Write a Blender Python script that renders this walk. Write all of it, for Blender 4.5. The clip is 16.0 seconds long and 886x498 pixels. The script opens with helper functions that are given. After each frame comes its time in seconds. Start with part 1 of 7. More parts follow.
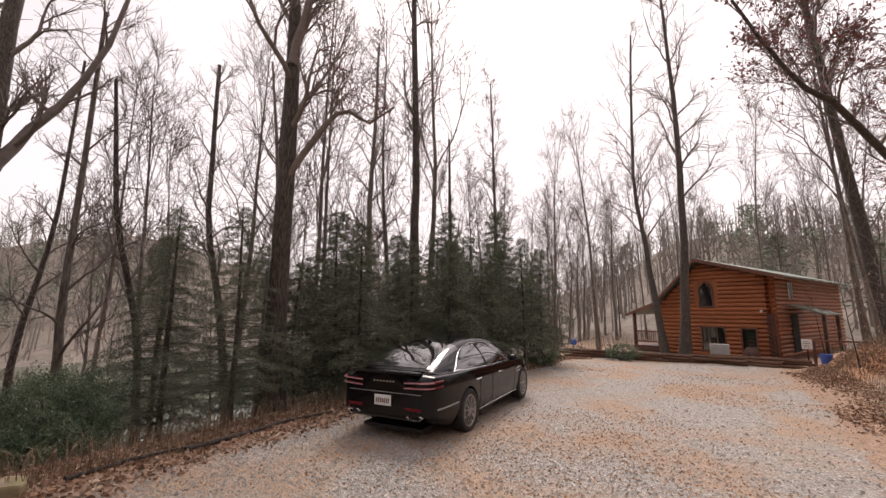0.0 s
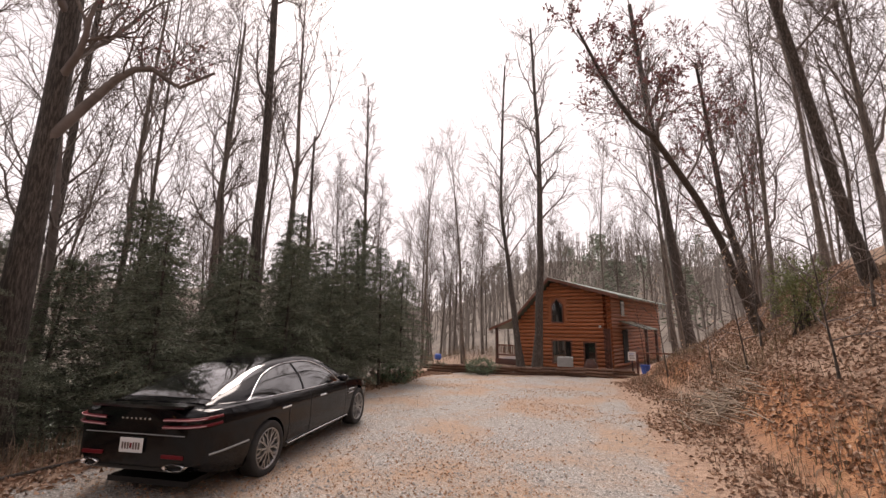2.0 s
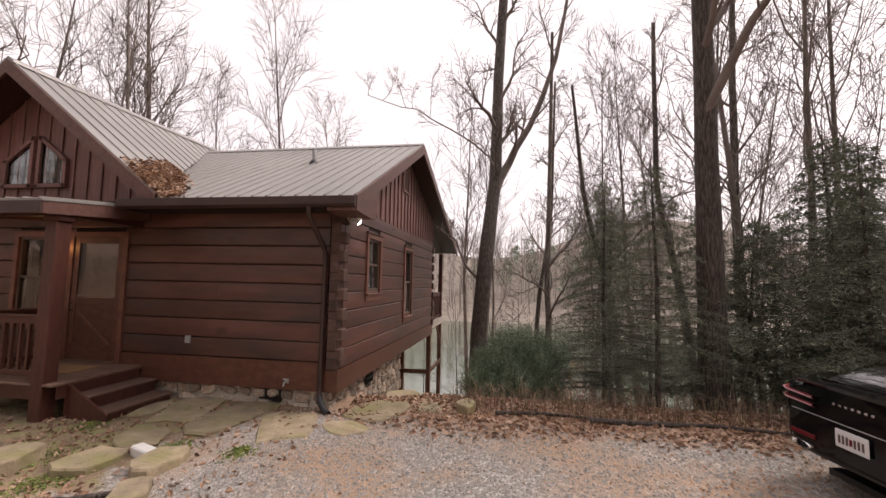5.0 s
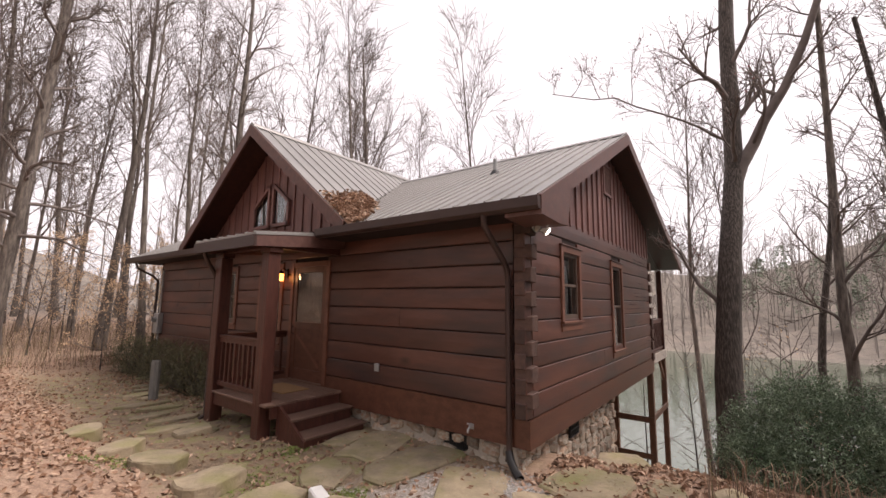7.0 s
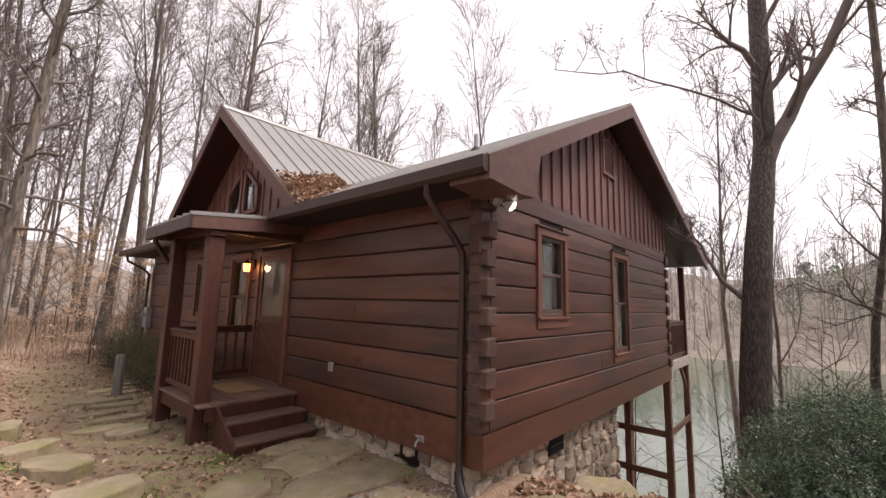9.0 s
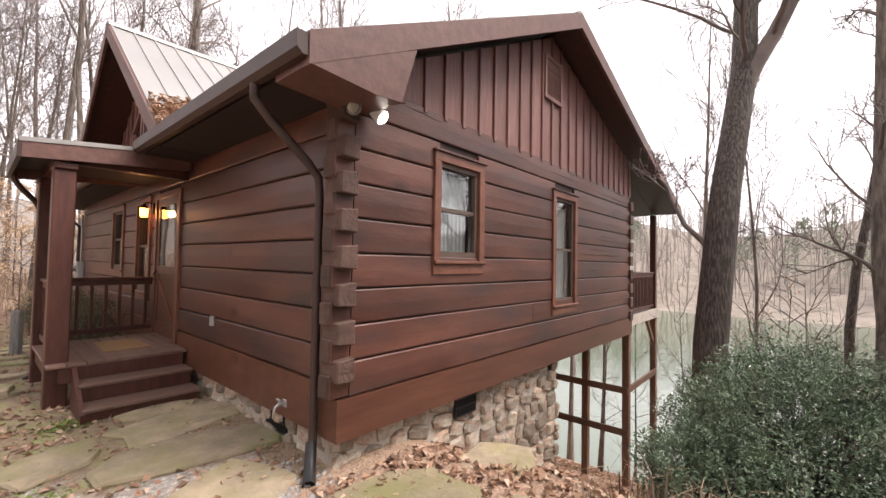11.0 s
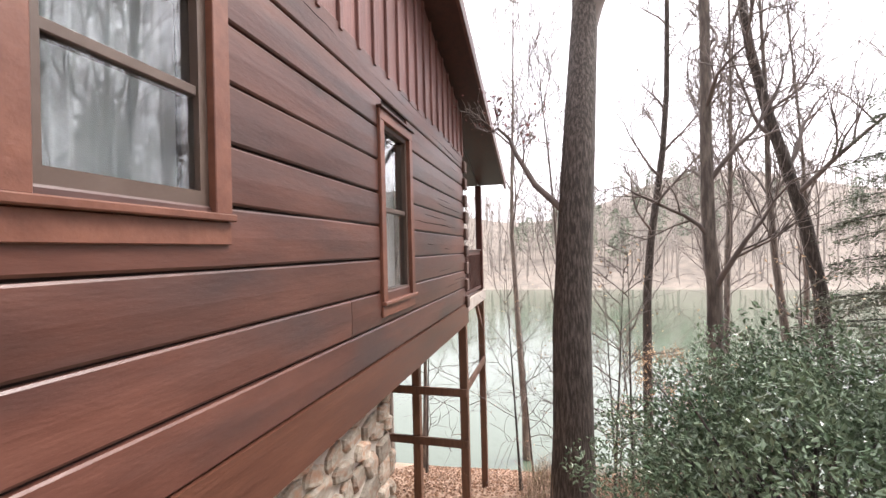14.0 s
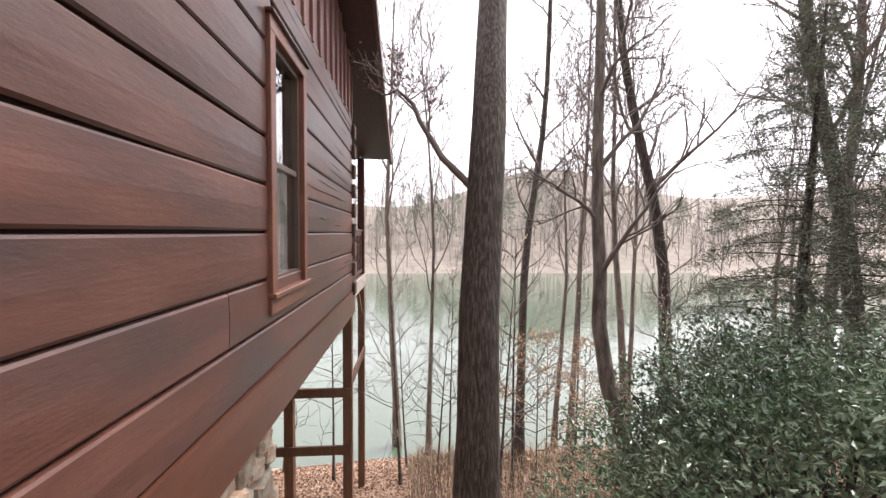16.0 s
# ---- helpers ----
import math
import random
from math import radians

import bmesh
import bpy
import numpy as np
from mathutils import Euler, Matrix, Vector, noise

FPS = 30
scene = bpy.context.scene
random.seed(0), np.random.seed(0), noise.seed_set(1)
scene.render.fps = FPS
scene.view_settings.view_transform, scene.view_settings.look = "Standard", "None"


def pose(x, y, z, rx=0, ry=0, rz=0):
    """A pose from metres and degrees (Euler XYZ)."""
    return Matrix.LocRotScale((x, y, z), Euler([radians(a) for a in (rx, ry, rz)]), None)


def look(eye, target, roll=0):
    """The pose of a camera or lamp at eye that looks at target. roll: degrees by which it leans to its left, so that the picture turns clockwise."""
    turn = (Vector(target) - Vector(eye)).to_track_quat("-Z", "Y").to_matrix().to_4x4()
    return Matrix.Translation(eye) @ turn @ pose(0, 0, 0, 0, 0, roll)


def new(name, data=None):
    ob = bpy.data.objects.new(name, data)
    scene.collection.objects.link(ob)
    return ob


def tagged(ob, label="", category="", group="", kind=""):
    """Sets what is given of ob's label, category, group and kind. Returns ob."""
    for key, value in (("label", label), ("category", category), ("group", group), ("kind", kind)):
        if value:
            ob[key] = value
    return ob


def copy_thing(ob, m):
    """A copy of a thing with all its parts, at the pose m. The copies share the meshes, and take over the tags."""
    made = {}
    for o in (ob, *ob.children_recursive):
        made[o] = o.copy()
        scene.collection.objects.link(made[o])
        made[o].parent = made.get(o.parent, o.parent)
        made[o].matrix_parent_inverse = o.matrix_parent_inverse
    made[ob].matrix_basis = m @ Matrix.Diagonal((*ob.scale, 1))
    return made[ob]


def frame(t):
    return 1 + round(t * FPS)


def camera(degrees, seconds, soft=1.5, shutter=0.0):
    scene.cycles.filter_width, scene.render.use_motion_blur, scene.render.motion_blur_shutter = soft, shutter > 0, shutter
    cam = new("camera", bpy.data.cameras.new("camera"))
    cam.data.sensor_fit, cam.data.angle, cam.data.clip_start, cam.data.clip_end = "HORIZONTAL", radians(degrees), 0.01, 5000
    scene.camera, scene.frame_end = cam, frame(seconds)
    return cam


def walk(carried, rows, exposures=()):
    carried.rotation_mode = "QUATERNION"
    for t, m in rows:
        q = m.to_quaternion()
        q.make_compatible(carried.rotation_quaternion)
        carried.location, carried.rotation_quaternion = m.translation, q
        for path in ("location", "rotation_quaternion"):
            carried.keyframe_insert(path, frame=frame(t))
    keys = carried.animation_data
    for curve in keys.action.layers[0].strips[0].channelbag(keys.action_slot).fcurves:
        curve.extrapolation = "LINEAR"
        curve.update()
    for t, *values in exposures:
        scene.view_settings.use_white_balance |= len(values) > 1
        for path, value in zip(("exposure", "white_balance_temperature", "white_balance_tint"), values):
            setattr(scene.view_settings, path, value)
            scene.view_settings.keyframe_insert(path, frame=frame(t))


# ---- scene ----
cam = camera(94.4, 16.0, soft=1.5, shutter=0.0)
PATH = [
    (0, (0.266, 0.142, 1.679), (-0.853, 1.773, 1.976), 0.1),
    (0.5, (0.359, 0.453, 1.716), (-0.486, 2.241, 2.014), -0.2),
    (1, (0.366, 0.764, 1.694), (-0.314, 2.615, 2.028), -0.4),
    (1.5, (0.513, 1.136, 1.66), (-0.108, 3.001, 2.032), -0.1),
    (2, (0.623, 1.449, 1.668), (0.007, 3.316, 2.034), 0.5),
    (2.5, (0.687, 1.716, 1.645), (-0.071, 3.532, 2.002), 1.3),
    (3, (0.73, 1.956, 1.601), (-0.377, 3.593, 1.911), 2.1),
    (3.5, (0.682, 2.093, 1.585), (-0.737, 3.477, 1.848), 2.3),
    (4, (0.378, 2.191, 1.546), (-1.345, 3.18, 1.775), 2.3),
    (4.5, (0.182, 2.219, 1.554), (-1.768, 2.629, 1.735), 1.8),
    (5, (-0.011, 2.128, 1.64), (-1.977, 1.795, 1.797), 1.2),
    (5.2, (-0.084, 2.084, 1.628), (-1.982, 1.476, 1.786), 1.1),
    (7.3, (-1.424, 1.731, 1.667), (-2.999, 0.525, 1.917), 1.0),
    (7.5, (-1.479, 1.741, 1.683), (-3.046, 0.523, 1.928), 1.3),
    (8, (-1.966, 1.839, 1.606), (-3.479, 0.56, 1.877), 1.5),
    (8.5, (-2.294, 1.866, 1.549), (-3.784, 0.562, 1.833), 1.5),
    (10.8, (-3.888, 2.336, 1.398), (-5.398, 1.027, 1.477), 1.1),
    (11, (-4.054, 2.29, 1.37), (-5.563, 0.978, 1.436), 1.0),
    (11.5, (-4.481, 2.115, 1.322), (-6.031, 0.852, 1.382), 0.8),
    (12, (-4.97, 1.903, 1.282), (-6.527, 0.649, 1.345), 0.3),
    (12.5, (-5.411, 1.581, 1.233), (-7.088, 0.493, 1.305), -0.5),
    (13, (-5.781, 1.314, 1.226), (-7.552, 0.386, 1.278), -0.9),
    (13.5, (-6.112, 1.18, 1.242), (-7.992, 0.497, 1.279), -1.0),
    (14, (-6.323, 0.984, 1.2), (-8.257, 0.476, 1.208), -1.4),
    (14.5, (-6.539, 0.712, 1.186), (-8.514, 0.398, 1.153), -1.4),
    (15, (-6.801, 0.622, 1.141), (-8.797, 0.512, 1.089), -0.9),
    (15.5, (-6.968, 0.517, 1.15), (-8.965, 0.577, 1.074), -0.3),
    (16, (-7.062, 0.414, 1.14), (-9.055, 0.569, 1.064), 0.3),
]
walk(cam, [(t, look(eye, target, roll)) for t, eye, target, roll in PATH],
     [(0, 0.22, 7150, 22), (4.2, 0.25, 7150, 22), (5.2, 0.48, 7150, 22), (7.3, 0.55, 6950, 21), (8.7, 0.60, 6900, 20), (10.8, 1.26, 6850, 18), (12, 1.66, 6650, 16), (13.5, 1.78, 6550, 16), (14.8, 1.55, 6500, 16), (16, 1.50, 6500, 16)])

# ---- world, sun ----
world = bpy.data.worlds.new("world")
scene.world = world
world.use_nodes = True
wn, wl = world.node_tree.nodes, world.node_tree.links
wn.clear()
sky = wn.new("ShaderNodeTexSky")
sky.sky_type, sky.sun_disc, sky.sun_elevation, sky.sun_rotation = "NISHITA", False, radians(53), radians(331)
sky.air_density, sky.dust_density = 1.0, 3.0
skyhsv = wn.new("ShaderNodeHueSaturation")
skyhsv.inputs["Saturation"].default_value = 0.25
skyb = wn.new("ShaderNodeBackground")
skyb.inputs["Strength"].default_value = 0.05
cloud = wn.new("ShaderNodeBackground")
cloud.inputs["Strength"].default_value = 0.7
ctex = wn.new("ShaderNodeTexNoise")
ctex.inputs["Scale"].default_value, ctex.inputs["Detail"].default_value = 1.6, 4
cramp = wn.new("ShaderNodeValToRGB")
cramp.color_ramp.elements[0].position, cramp.color_ramp.elements[0].color = 0.3, (0.80, 0.80, 0.84, 1)
cramp.color_ramp.elements[1].position, cramp.color_ramp.elements[1].color = 0.7, (0.97, 0.96, 0.98, 1)
wadd, wout = wn.new("ShaderNodeAddShader"), wn.new("ShaderNodeOutputWorld")
wl.new(sky.outputs[0], skyhsv.inputs["Color"]), wl.new(skyhsv.outputs[0], skyb.inputs["Color"])
wl.new(ctex.outputs["Fac"], cramp.inputs[0]), wl.new(cramp.outputs[0], cloud.inputs["Color"])
wl.new(skyb.outputs[0], wadd.inputs[0]), wl.new(cloud.outputs[0], wadd.inputs[1]), wl.new(wadd.outputs[0], wout.inputs[0])
sun = new("sun", bpy.data.lights.new("sun", "SUN"))
sun.data.energy, sun.data.angle, sun.data.color = 2.1, radians(25), (1.0, 0.96, 0.9)
sun.matrix_world = look((0, 0, 0), (0.3, -0.55, -0.85))


# ---- materials ----
def mat(name, color, rough=0.6, metal=0.0, color2=None, scale=5.0, stretch=(1, 1, 1), bump=0.0, bump_scale=None, coords="Object",
        var=0.0, spec=0.5, coat=0.0, dirt=None, dirt_scale=1.5, island=False, lo=0.35, hi=0.65):
    m = bpy.data.materials.new(name)
    m.use_nodes = True
    n, l = m.node_tree.nodes, m.node_tree.links
    b = n["Principled BSDF"]
    b.inputs["Base Color"].default_value = (*color, 1)
    b.inputs["Roughness"].default_value = rough
    b.inputs["Metallic"].default_value = metal
    b.inputs["Specular IOR Level"].default_value = spec
    b.inputs["Coat Weight"].default_value = coat
    tc, mp = n.new("ShaderNodeTexCoord"), n.new("ShaderNodeMapping")
    mp.inputs["Scale"].default_value = stretch
    l.new(tc.outputs[coords], mp.inputs["Vector"])
    oi = n.new("ShaderNodeObjectInfo")
    if coords == "Object":
        vm = n.new("ShaderNodeVectorMath")
        vm.operation = "SCALE"
        vm.inputs[0].default_value = (37, 19, 23)
        l.new(oi.outputs["Random"], vm.inputs["Scale"])
        l.new(vm.outputs[0], mp.inputs["Location"])
    col = None
    if color2 is not None:
        t = n.new("ShaderNodeTexNoise")
        t.inputs["Scale"].default_value, t.inputs["Detail"].default_value, t.inputs["Roughness"].default_value = scale, 8, 0.65
        l.new(mp.outputs[0], t.inputs["Vector"])
        r = n.new("ShaderNodeValToRGB")
        r.color_ramp.elements[0].position, r.color_ramp.elements[0].color = lo, (*color, 1)
        r.color_ramp.elements[1].position, r.color_ramp.elements[1].color = hi, (*color2, 1)
        l.new(t.outputs["Fac"], r.inputs[0])
        col = r.outputs[0]
        rr = n.new("ShaderNodeMapRange")
        rr.inputs["To Min"].default_value, rr.inputs["To Max"].default_value = max(0.02, rough - 0.12), min(1, rough + 0.12)
        l.new(t.outputs["Fac"], rr.inputs["Value"])
        l.new(rr.outputs[0], b.inputs["Roughness"])
    if dirt is not None:
        t2 = n.new("ShaderNodeTexNoise")
        t2.inputs["Scale"].default_value, t2.inputs["Detail"].default_value = dirt_scale, 5
        l.new(tc.outputs[coords], t2.inputs["Vector"]) if coords != "Object" else l.new(mp.outputs[0], t2.inputs["Vector"])
        r2 = n.new("ShaderNodeMapRange")
        r2.inputs["From Min"].default_value, r2.inputs["From Max"].default_value = 0.45, 0.7
        l.new(t2.outputs["Fac"], r2.inputs["Value"])
        mx = n.new("ShaderNodeMix")
        mx.data_type = "RGBA"
        l.new(r2.outputs[0], mx.inputs["Factor"])
        if col:
            l.new(col, mx.inputs["A"])
        else:
            mx.inputs["A"].default_value = (*color, 1)
        mx.inputs["B"].default_value = (*dirt, 1)
        col = mx.outputs["Result"]
    if var:
        hs, mr = n.new("ShaderNodeHueSaturation"), n.new("ShaderNodeMapRange")
        mr.inputs["To Min"].default_value, mr.inputs["To Max"].default_value = 1 - var, 1 + var
        if island:
            g = n.new("ShaderNodeNewGeometry")
            l.new(g.outputs["Random Per Island"], mr.inputs["Value"])
        else:
            l.new(oi.outputs["Random"], mr.inputs["Value"])
        l.new(mr.outputs[0], hs.inputs["Value"])
        if col:
            l.new(col, hs.inputs["Color"])
        else:
            hs.inputs["Color"].default_value = (*color, 1)
        col = hs.outputs[0]
    if col:
        l.new(col, b.inputs["Base Color"])
    if bump:
        t3, bp = n.new("ShaderNodeTexNoise"), n.new("ShaderNodeBump")
        t3.inputs["Scale"].default_value, t3.inputs["Detail"].default_value, t3.inputs["Roughness"].default_value = bump_scale or scale * 3, 6, 0.6
        l.new(mp.outputs[0], t3.inputs["Vector"])
        bp.inputs["Strength"].default_value, bp.inputs["Distance"].default_value = bump, 0.02
        l.new(t3.outputs["Fac"], bp.inputs["Height"])
        l.new(bp.outputs[0], b.inputs["Normal"])
    return m


def ramp_random(m, colors, island=True):
    """Picks one of the colours for each island or object."""
    n, l = m.node_tree.nodes, m.node_tree.links
    g = n.new("ShaderNodeNewGeometry" if island else "ShaderNodeObjectInfo")
    r = n.new("ShaderNodeValToRGB")
    r.color_ramp.interpolation = "LINEAR"
    while len(r.color_ramp.elements) < len(colors):
        r.color_ramp.elements.new(0.5)
    for i, c in enumerate(colors):
        r.color_ramp.elements[i].position = i / (len(colors) - 1)
        r.color_ramp.elements[i].color = (*c, 1)
    l.new(g.outputs["Random Per Island" if island else "Random"], r.inputs[0])
    l.new(r.outputs[0], n["Principled BSDF"].inputs["Base Color"])
    return m


STAIN = mat("stained_log", (0.070, 0.026, 0.0185), 0.40, 0, (0.132, 0.055, 0.039), 1.1, (0.8, 3.0, 3.6), 0.14, 9, var=0.2, spec=0.6, dirt=(0.050, 0.030, 0.028), dirt_scale=0.9)

def add_knots(m, scale=1.5, color=(0.028, 0.013, 0.010)):
    """Small dark knots, drawn out a little along the grain."""
    n, l = m.node_tree.nodes, m.node_tree.links
    b = n["Principled BSDF"]
    before = b.inputs["Base Color"].links[0].from_socket
    tc, mp, v = n.new("ShaderNodeTexCoord"), n.new("ShaderNodeMapping"), n.new("ShaderNodeTexVoronoi")
    mp.inputs["Scale"].default_value = (0.7, 0.4, 1.25)
    oi, vm = n.new("ShaderNodeObjectInfo"), n.new("ShaderNodeVectorMath")
    vm.operation = "SCALE"
    vm.inputs[0].default_value = (31, 0, 47)
    l.new(oi.outputs["Random"], vm.inputs["Scale"]), l.new(vm.outputs[0], mp.inputs["Location"])
    l.new(tc.outputs["Object"], mp.inputs["Vector"]), l.new(mp.outputs[0], v.inputs["Vector"])
    v.inputs["Scale"].default_value = scale
    mr, mx = n.new("ShaderNodeMapRange"), n.new("ShaderNodeMix")
    mr.inputs["From Min"].default_value, mr.inputs["From Max"].default_value = 0.02, 0.16
    mr.inputs["To Min"].default_value, mr.inputs["To Max"].default_value = 0.85, 0.0
    mx.data_type = "RGBA"
    l.new(v.outputs["Distance"], mr.inputs["Value"]), l.new(mr.outputs[0], mx.inputs["Factor"])
    l.new(before, mx.inputs["A"])
    mx.inputs["B"].default_value = (*color, 1)
    l.new(mx.outputs["Result"], b.inputs["Base Color"])


add_knots(STAIN)
# Stained soffit wood, darker than the fascia: eave shade is put into the colour.
SOFFIT_SHADED = mat("shaded_soffit_wood", (0.035, 0.013, 0.010), 0.45, 0, (0.06, 0.022, 0.016), 3, (4, 4, 4), 0.15, 8)
STAIN_LIGHT = mat("stained_trim", (0.13, 0.052, 0.034), 0.42, 0, (0.20, 0.084, 0.054), 2, (3, 3, 3), 0.12, 9, var=0.1)
SKIRT = mat("stained_skirt", (0.080, 0.030, 0.019), 0.42, 0, (0.138, 0.057, 0.035), 1.6, (0.6, 4, 6), 0.18, 6, var=0.1)
LOG_END = mat("log_end", (0.055, 0.030, 0.024), 0.75, 0, (0.102, 0.059, 0.045), 9, (1, 1, 1), 0.6, 30, var=0.3)
# Dark log joints and cracks; also painted shade on soffits and porch ceiling.
GAP_AND_SHADE = mat("log_gap_and_shade", (0.02, 0.009, 0.007), 0.8)
CHINK = mat("log_edge", (0.20, 0.10, 0.08), 0.6, 0, (0.12, 0.05, 0.036), 8, (1, 1, 1))
BOARD = mat("gable_board", (0.15, 0.072, 0.062), 0.5, 0, (0.235, 0.12, 0.105), 3, (8, 8, 0.7), 0.3, 5, var=0.15)
PORCH = mat("porch_wood", (0.055, 0.019, 0.014), 0.45, 0, (0.095, 0.033, 0.023), 3, (6, 6, 1), 0.3, 6, var=0.12)
TREAD = mat("tread_wood", (0.13, 0.075, 0.055), 0.65, 0, (0.19, 0.115, 0.085), 3, (1, 8, 8), 0.3, 6, var=0.12)
POST = mat("deck_post_wood", (0.10, 0.05, 0.03), 0.7, 0, (0.17, 0.09, 0.055), 3, (6, 6, 1), 0.3, 6, var=0.2)
FASCIA = mat("fascia_wood", (0.085, 0.038, 0.031), 0.5, 0, (0.14, 0.068, 0.054), 3, (4, 4, 4), 0.1, 8)
METAL_ROOF = mat("metal_roof", (0.25, 0.242, 0.232), 0.42, 0.3, (0.325, 0.315, 0.30), 1.2, (1, 1, 1), 0.05, 6, coords="Generated")
GREEN_ROOF = mat("green_roof", (0.20, 0.26, 0.22), 0.45, 0.2, (0.27, 0.32, 0.28), 2)
GUTTER = mat("gutter_metal", (0.036, 0.018, 0.015), 0.45, 0.0, (0.048, 0.026, 0.021), 3)
ORANGE_LOG = mat("orange_log", (0.27, 0.085, 0.03), 0.5, 0, (0.38, 0.13, 0.05), 2, (1, 1, 8), 0.2, 6, var=0.15, island=True)
FRAME = mat("window_frame", (0.085, 0.058, 0.045), 0.45, 0, (0.11, 0.078, 0.062), 6)
# Near-black for rooms, vents and doorway: their lack of light is in the colour.
DARK = mat("unlit_inside", (0.012, 0.011, 0.011), 0.8)
CURTAIN = mat("curtain", (0.66, 0.67, 0.67), 0.8, 0, (0.72, 0.73, 0.72), 3, (2, 2, 1), 0.05)
BRASSY = mat("lamp_metal", (0.04, 0.03, 0.025), 0.4, 0.7)
STONE = mat("wall_stone", (0.27, 0.23, 0.18), 0.85, 0, (0.46, 0.42, 0.35), 5, (1, 1, 1), 0.7, 20, var=0.42, dirt=(0.34, 0.2, 0.13), dirt_scale=4)
MORTAR = mat("mortar", (0.42, 0.38, 0.32), 0.9, 0, (0.5, 0.46, 0.4), 20, (1, 1, 1), 0.5)
FLAG = mat("flagstone", (0.22, 0.18, 0.125), 0.85, 0, (0.37, 0.30, 0.20), 4, (1, 1, 1), 1.0, 12, var=0.3, dirt=(0.22, 0.205, 0.09), dirt_scale=2.4)
BARK = mat("bark", (0.040, 0.032, 0.027), 0.9, 0, (0.145, 0.122, 0.105), 40, (1, 1, 0.13), 1.0, 30, var=0.15, lo=0.44, hi=0.64)
BARK_PALE = mat("bark_pale", (0.085, 0.07, 0.06), 0.9, 0, (0.23, 0.195, 0.165), 14, (1, 1, 0.2), 0.8, 24, var=0.25, lo=0.4, hi=0.64)
TWIG = mat("twig", (0.135, 0.112, 0.10), 0.9, 0, (0.21, 0.175, 0.158), 3, var=0.15)
# Far woods colours, paler than the near ones: distance haze put into the colour.
HAZED_TWIG = mat("hazed_twig", (0.21, 0.185, 0.165), 0.95, 0, (0.32, 0.285, 0.255), 0.05, (1, 1, 1), var=0.2, island=True)
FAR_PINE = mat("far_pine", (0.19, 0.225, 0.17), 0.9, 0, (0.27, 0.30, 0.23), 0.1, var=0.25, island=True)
NEEDLE = mat("needle", (0.098, 0.122, 0.080), 0.7, 0, (0.185, 0.205, 0.145), 1.5, (1, 1, 1), var=0.35, island=True)
HOLLY = mat("holly_leaf", (0.060, 0.105, 0.055), 0.22, 0, (0.22, 0.29, 0.19), 3, (1, 1, 1), var=0.4, island=True)
HEDGE = mat("hedge_leaf", (0.075, 0.075, 0.038), 0.6, 0, (0.15, 0.135, 0.072), 3, (1, 1, 1), var=0.4, island=True)
LEAF = ramp_random(mat("dead_leaf", (0.3, 0.15, 0.08), 0.75), [(0.13, 0.075, 0.05), (0.27, 0.155, 0.095), (0.38, 0.235, 0.15), (0.30, 0.18, 0.12), (0.56, 0.41, 0.30), (0.20, 0.115, 0.075)])
TANLEAF = ramp_random(mat("beech_leaf", (0.5, 0.3, 0.18), 0.75), [(0.50, 0.33, 0.19), (0.70, 0.52, 0.34), (0.60, 0.42, 0.26)])
REDLEAF = ramp_random(mat("oak_leaf", (0.2, 0.08, 0.09), 0.75), [(0.18, 0.07, 0.085), (0.30, 0.12, 0.12), (0.24, 0.12, 0.09)])
PEBBLE = ramp_random(mat("pebble", (0.3, 0.3, 0.3), 0.85), [(0.22, 0.21, 0.20), (0.32, 0.305, 0.28), (0.40, 0.38, 0.35), (0.28, 0.265, 0.25)])
WHITE = mat("white_paint", (0.75, 0.75, 0.73), 0.5, 0, (0.68, 0.68, 0.66), 6)
GREY_METAL = mat("grey_metal", (0.33, 0.34, 0.34), 0.45, 0.4, (0.4, 0.41, 0.41), 5)
PLASTIC_BLACK = mat("black_plastic", (0.015, 0.015, 0.016), 0.5)
BLUE = mat("blue_plastic", (0.05, 0.13, 0.5), 0.5)


def glass(name, tint=(1, 1, 1)):
    m = bpy.data.materials.new(name)
    m.use_nodes = True
    b = m.node_tree.nodes["Principled BSDF"]
    b.inputs["Base Color"].default_value = (*tint, 1)
    b.inputs["Roughness"].default_value = 0.01
    b.inputs["Transmission Weight"].default_value = 1.0
    b.inputs["IOR"].default_value = 1.7
    return m


GLASS = glass("window_glass", (0.8, 0.85, 0.86))


def emit(name, color, power):
    m = bpy.data.materials.new(name)
    m.use_nodes = True
    b = m.node_tree.nodes["Principled BSDF"]
    b.inputs["Base Color"].default_value = (*color, 1)
    b.inputs["Emission Color"].default_value = (*color, 1)
    b.inputs["Emission Strength"].default_value = power
    return m


BULB_WARM = emit("bulb_warm", (1.0, 0.36, 0.07), 4.5)
BULB_COOL = emit("bulb_cool", (1.0, 0.95, 0.85), 6)


# ---- mesh helpers ----
def part(name, bm, material, parent=None, label="", smooth=False):
    me = bpy.data.meshes.new(name)
    bm.to_mesh(me)
    bm.free()
    return part_mesh(name, me, material, parent, label, smooth)


def part_mesh(name, me, material, parent=None, label="", smooth=False):
    if not me.materials:
        me.materials.append(material)
    if smooth:
        me.polygons.foreach_set("use_smooth", [True] * len(me.polygons))
    ob = new(name, me)
    if parent is not None:
        ob.parent = parent
    if label:
        tagged(ob, label)
    return ob


def mesh_of(name, verts, faces):
    me = bpy.data.meshes.new(name)
    me.from_pydata(np.asarray(verts).tolist(), [], faces if isinstance(faces, list) else faces.tolist())
    return me


def thing(name, label, category, loc=(0, 0, 0), group="", rz=0):
    e = new(name)
    e.matrix_world = pose(*loc, 0, 0, rz)
    return tagged(e, label, category, group)


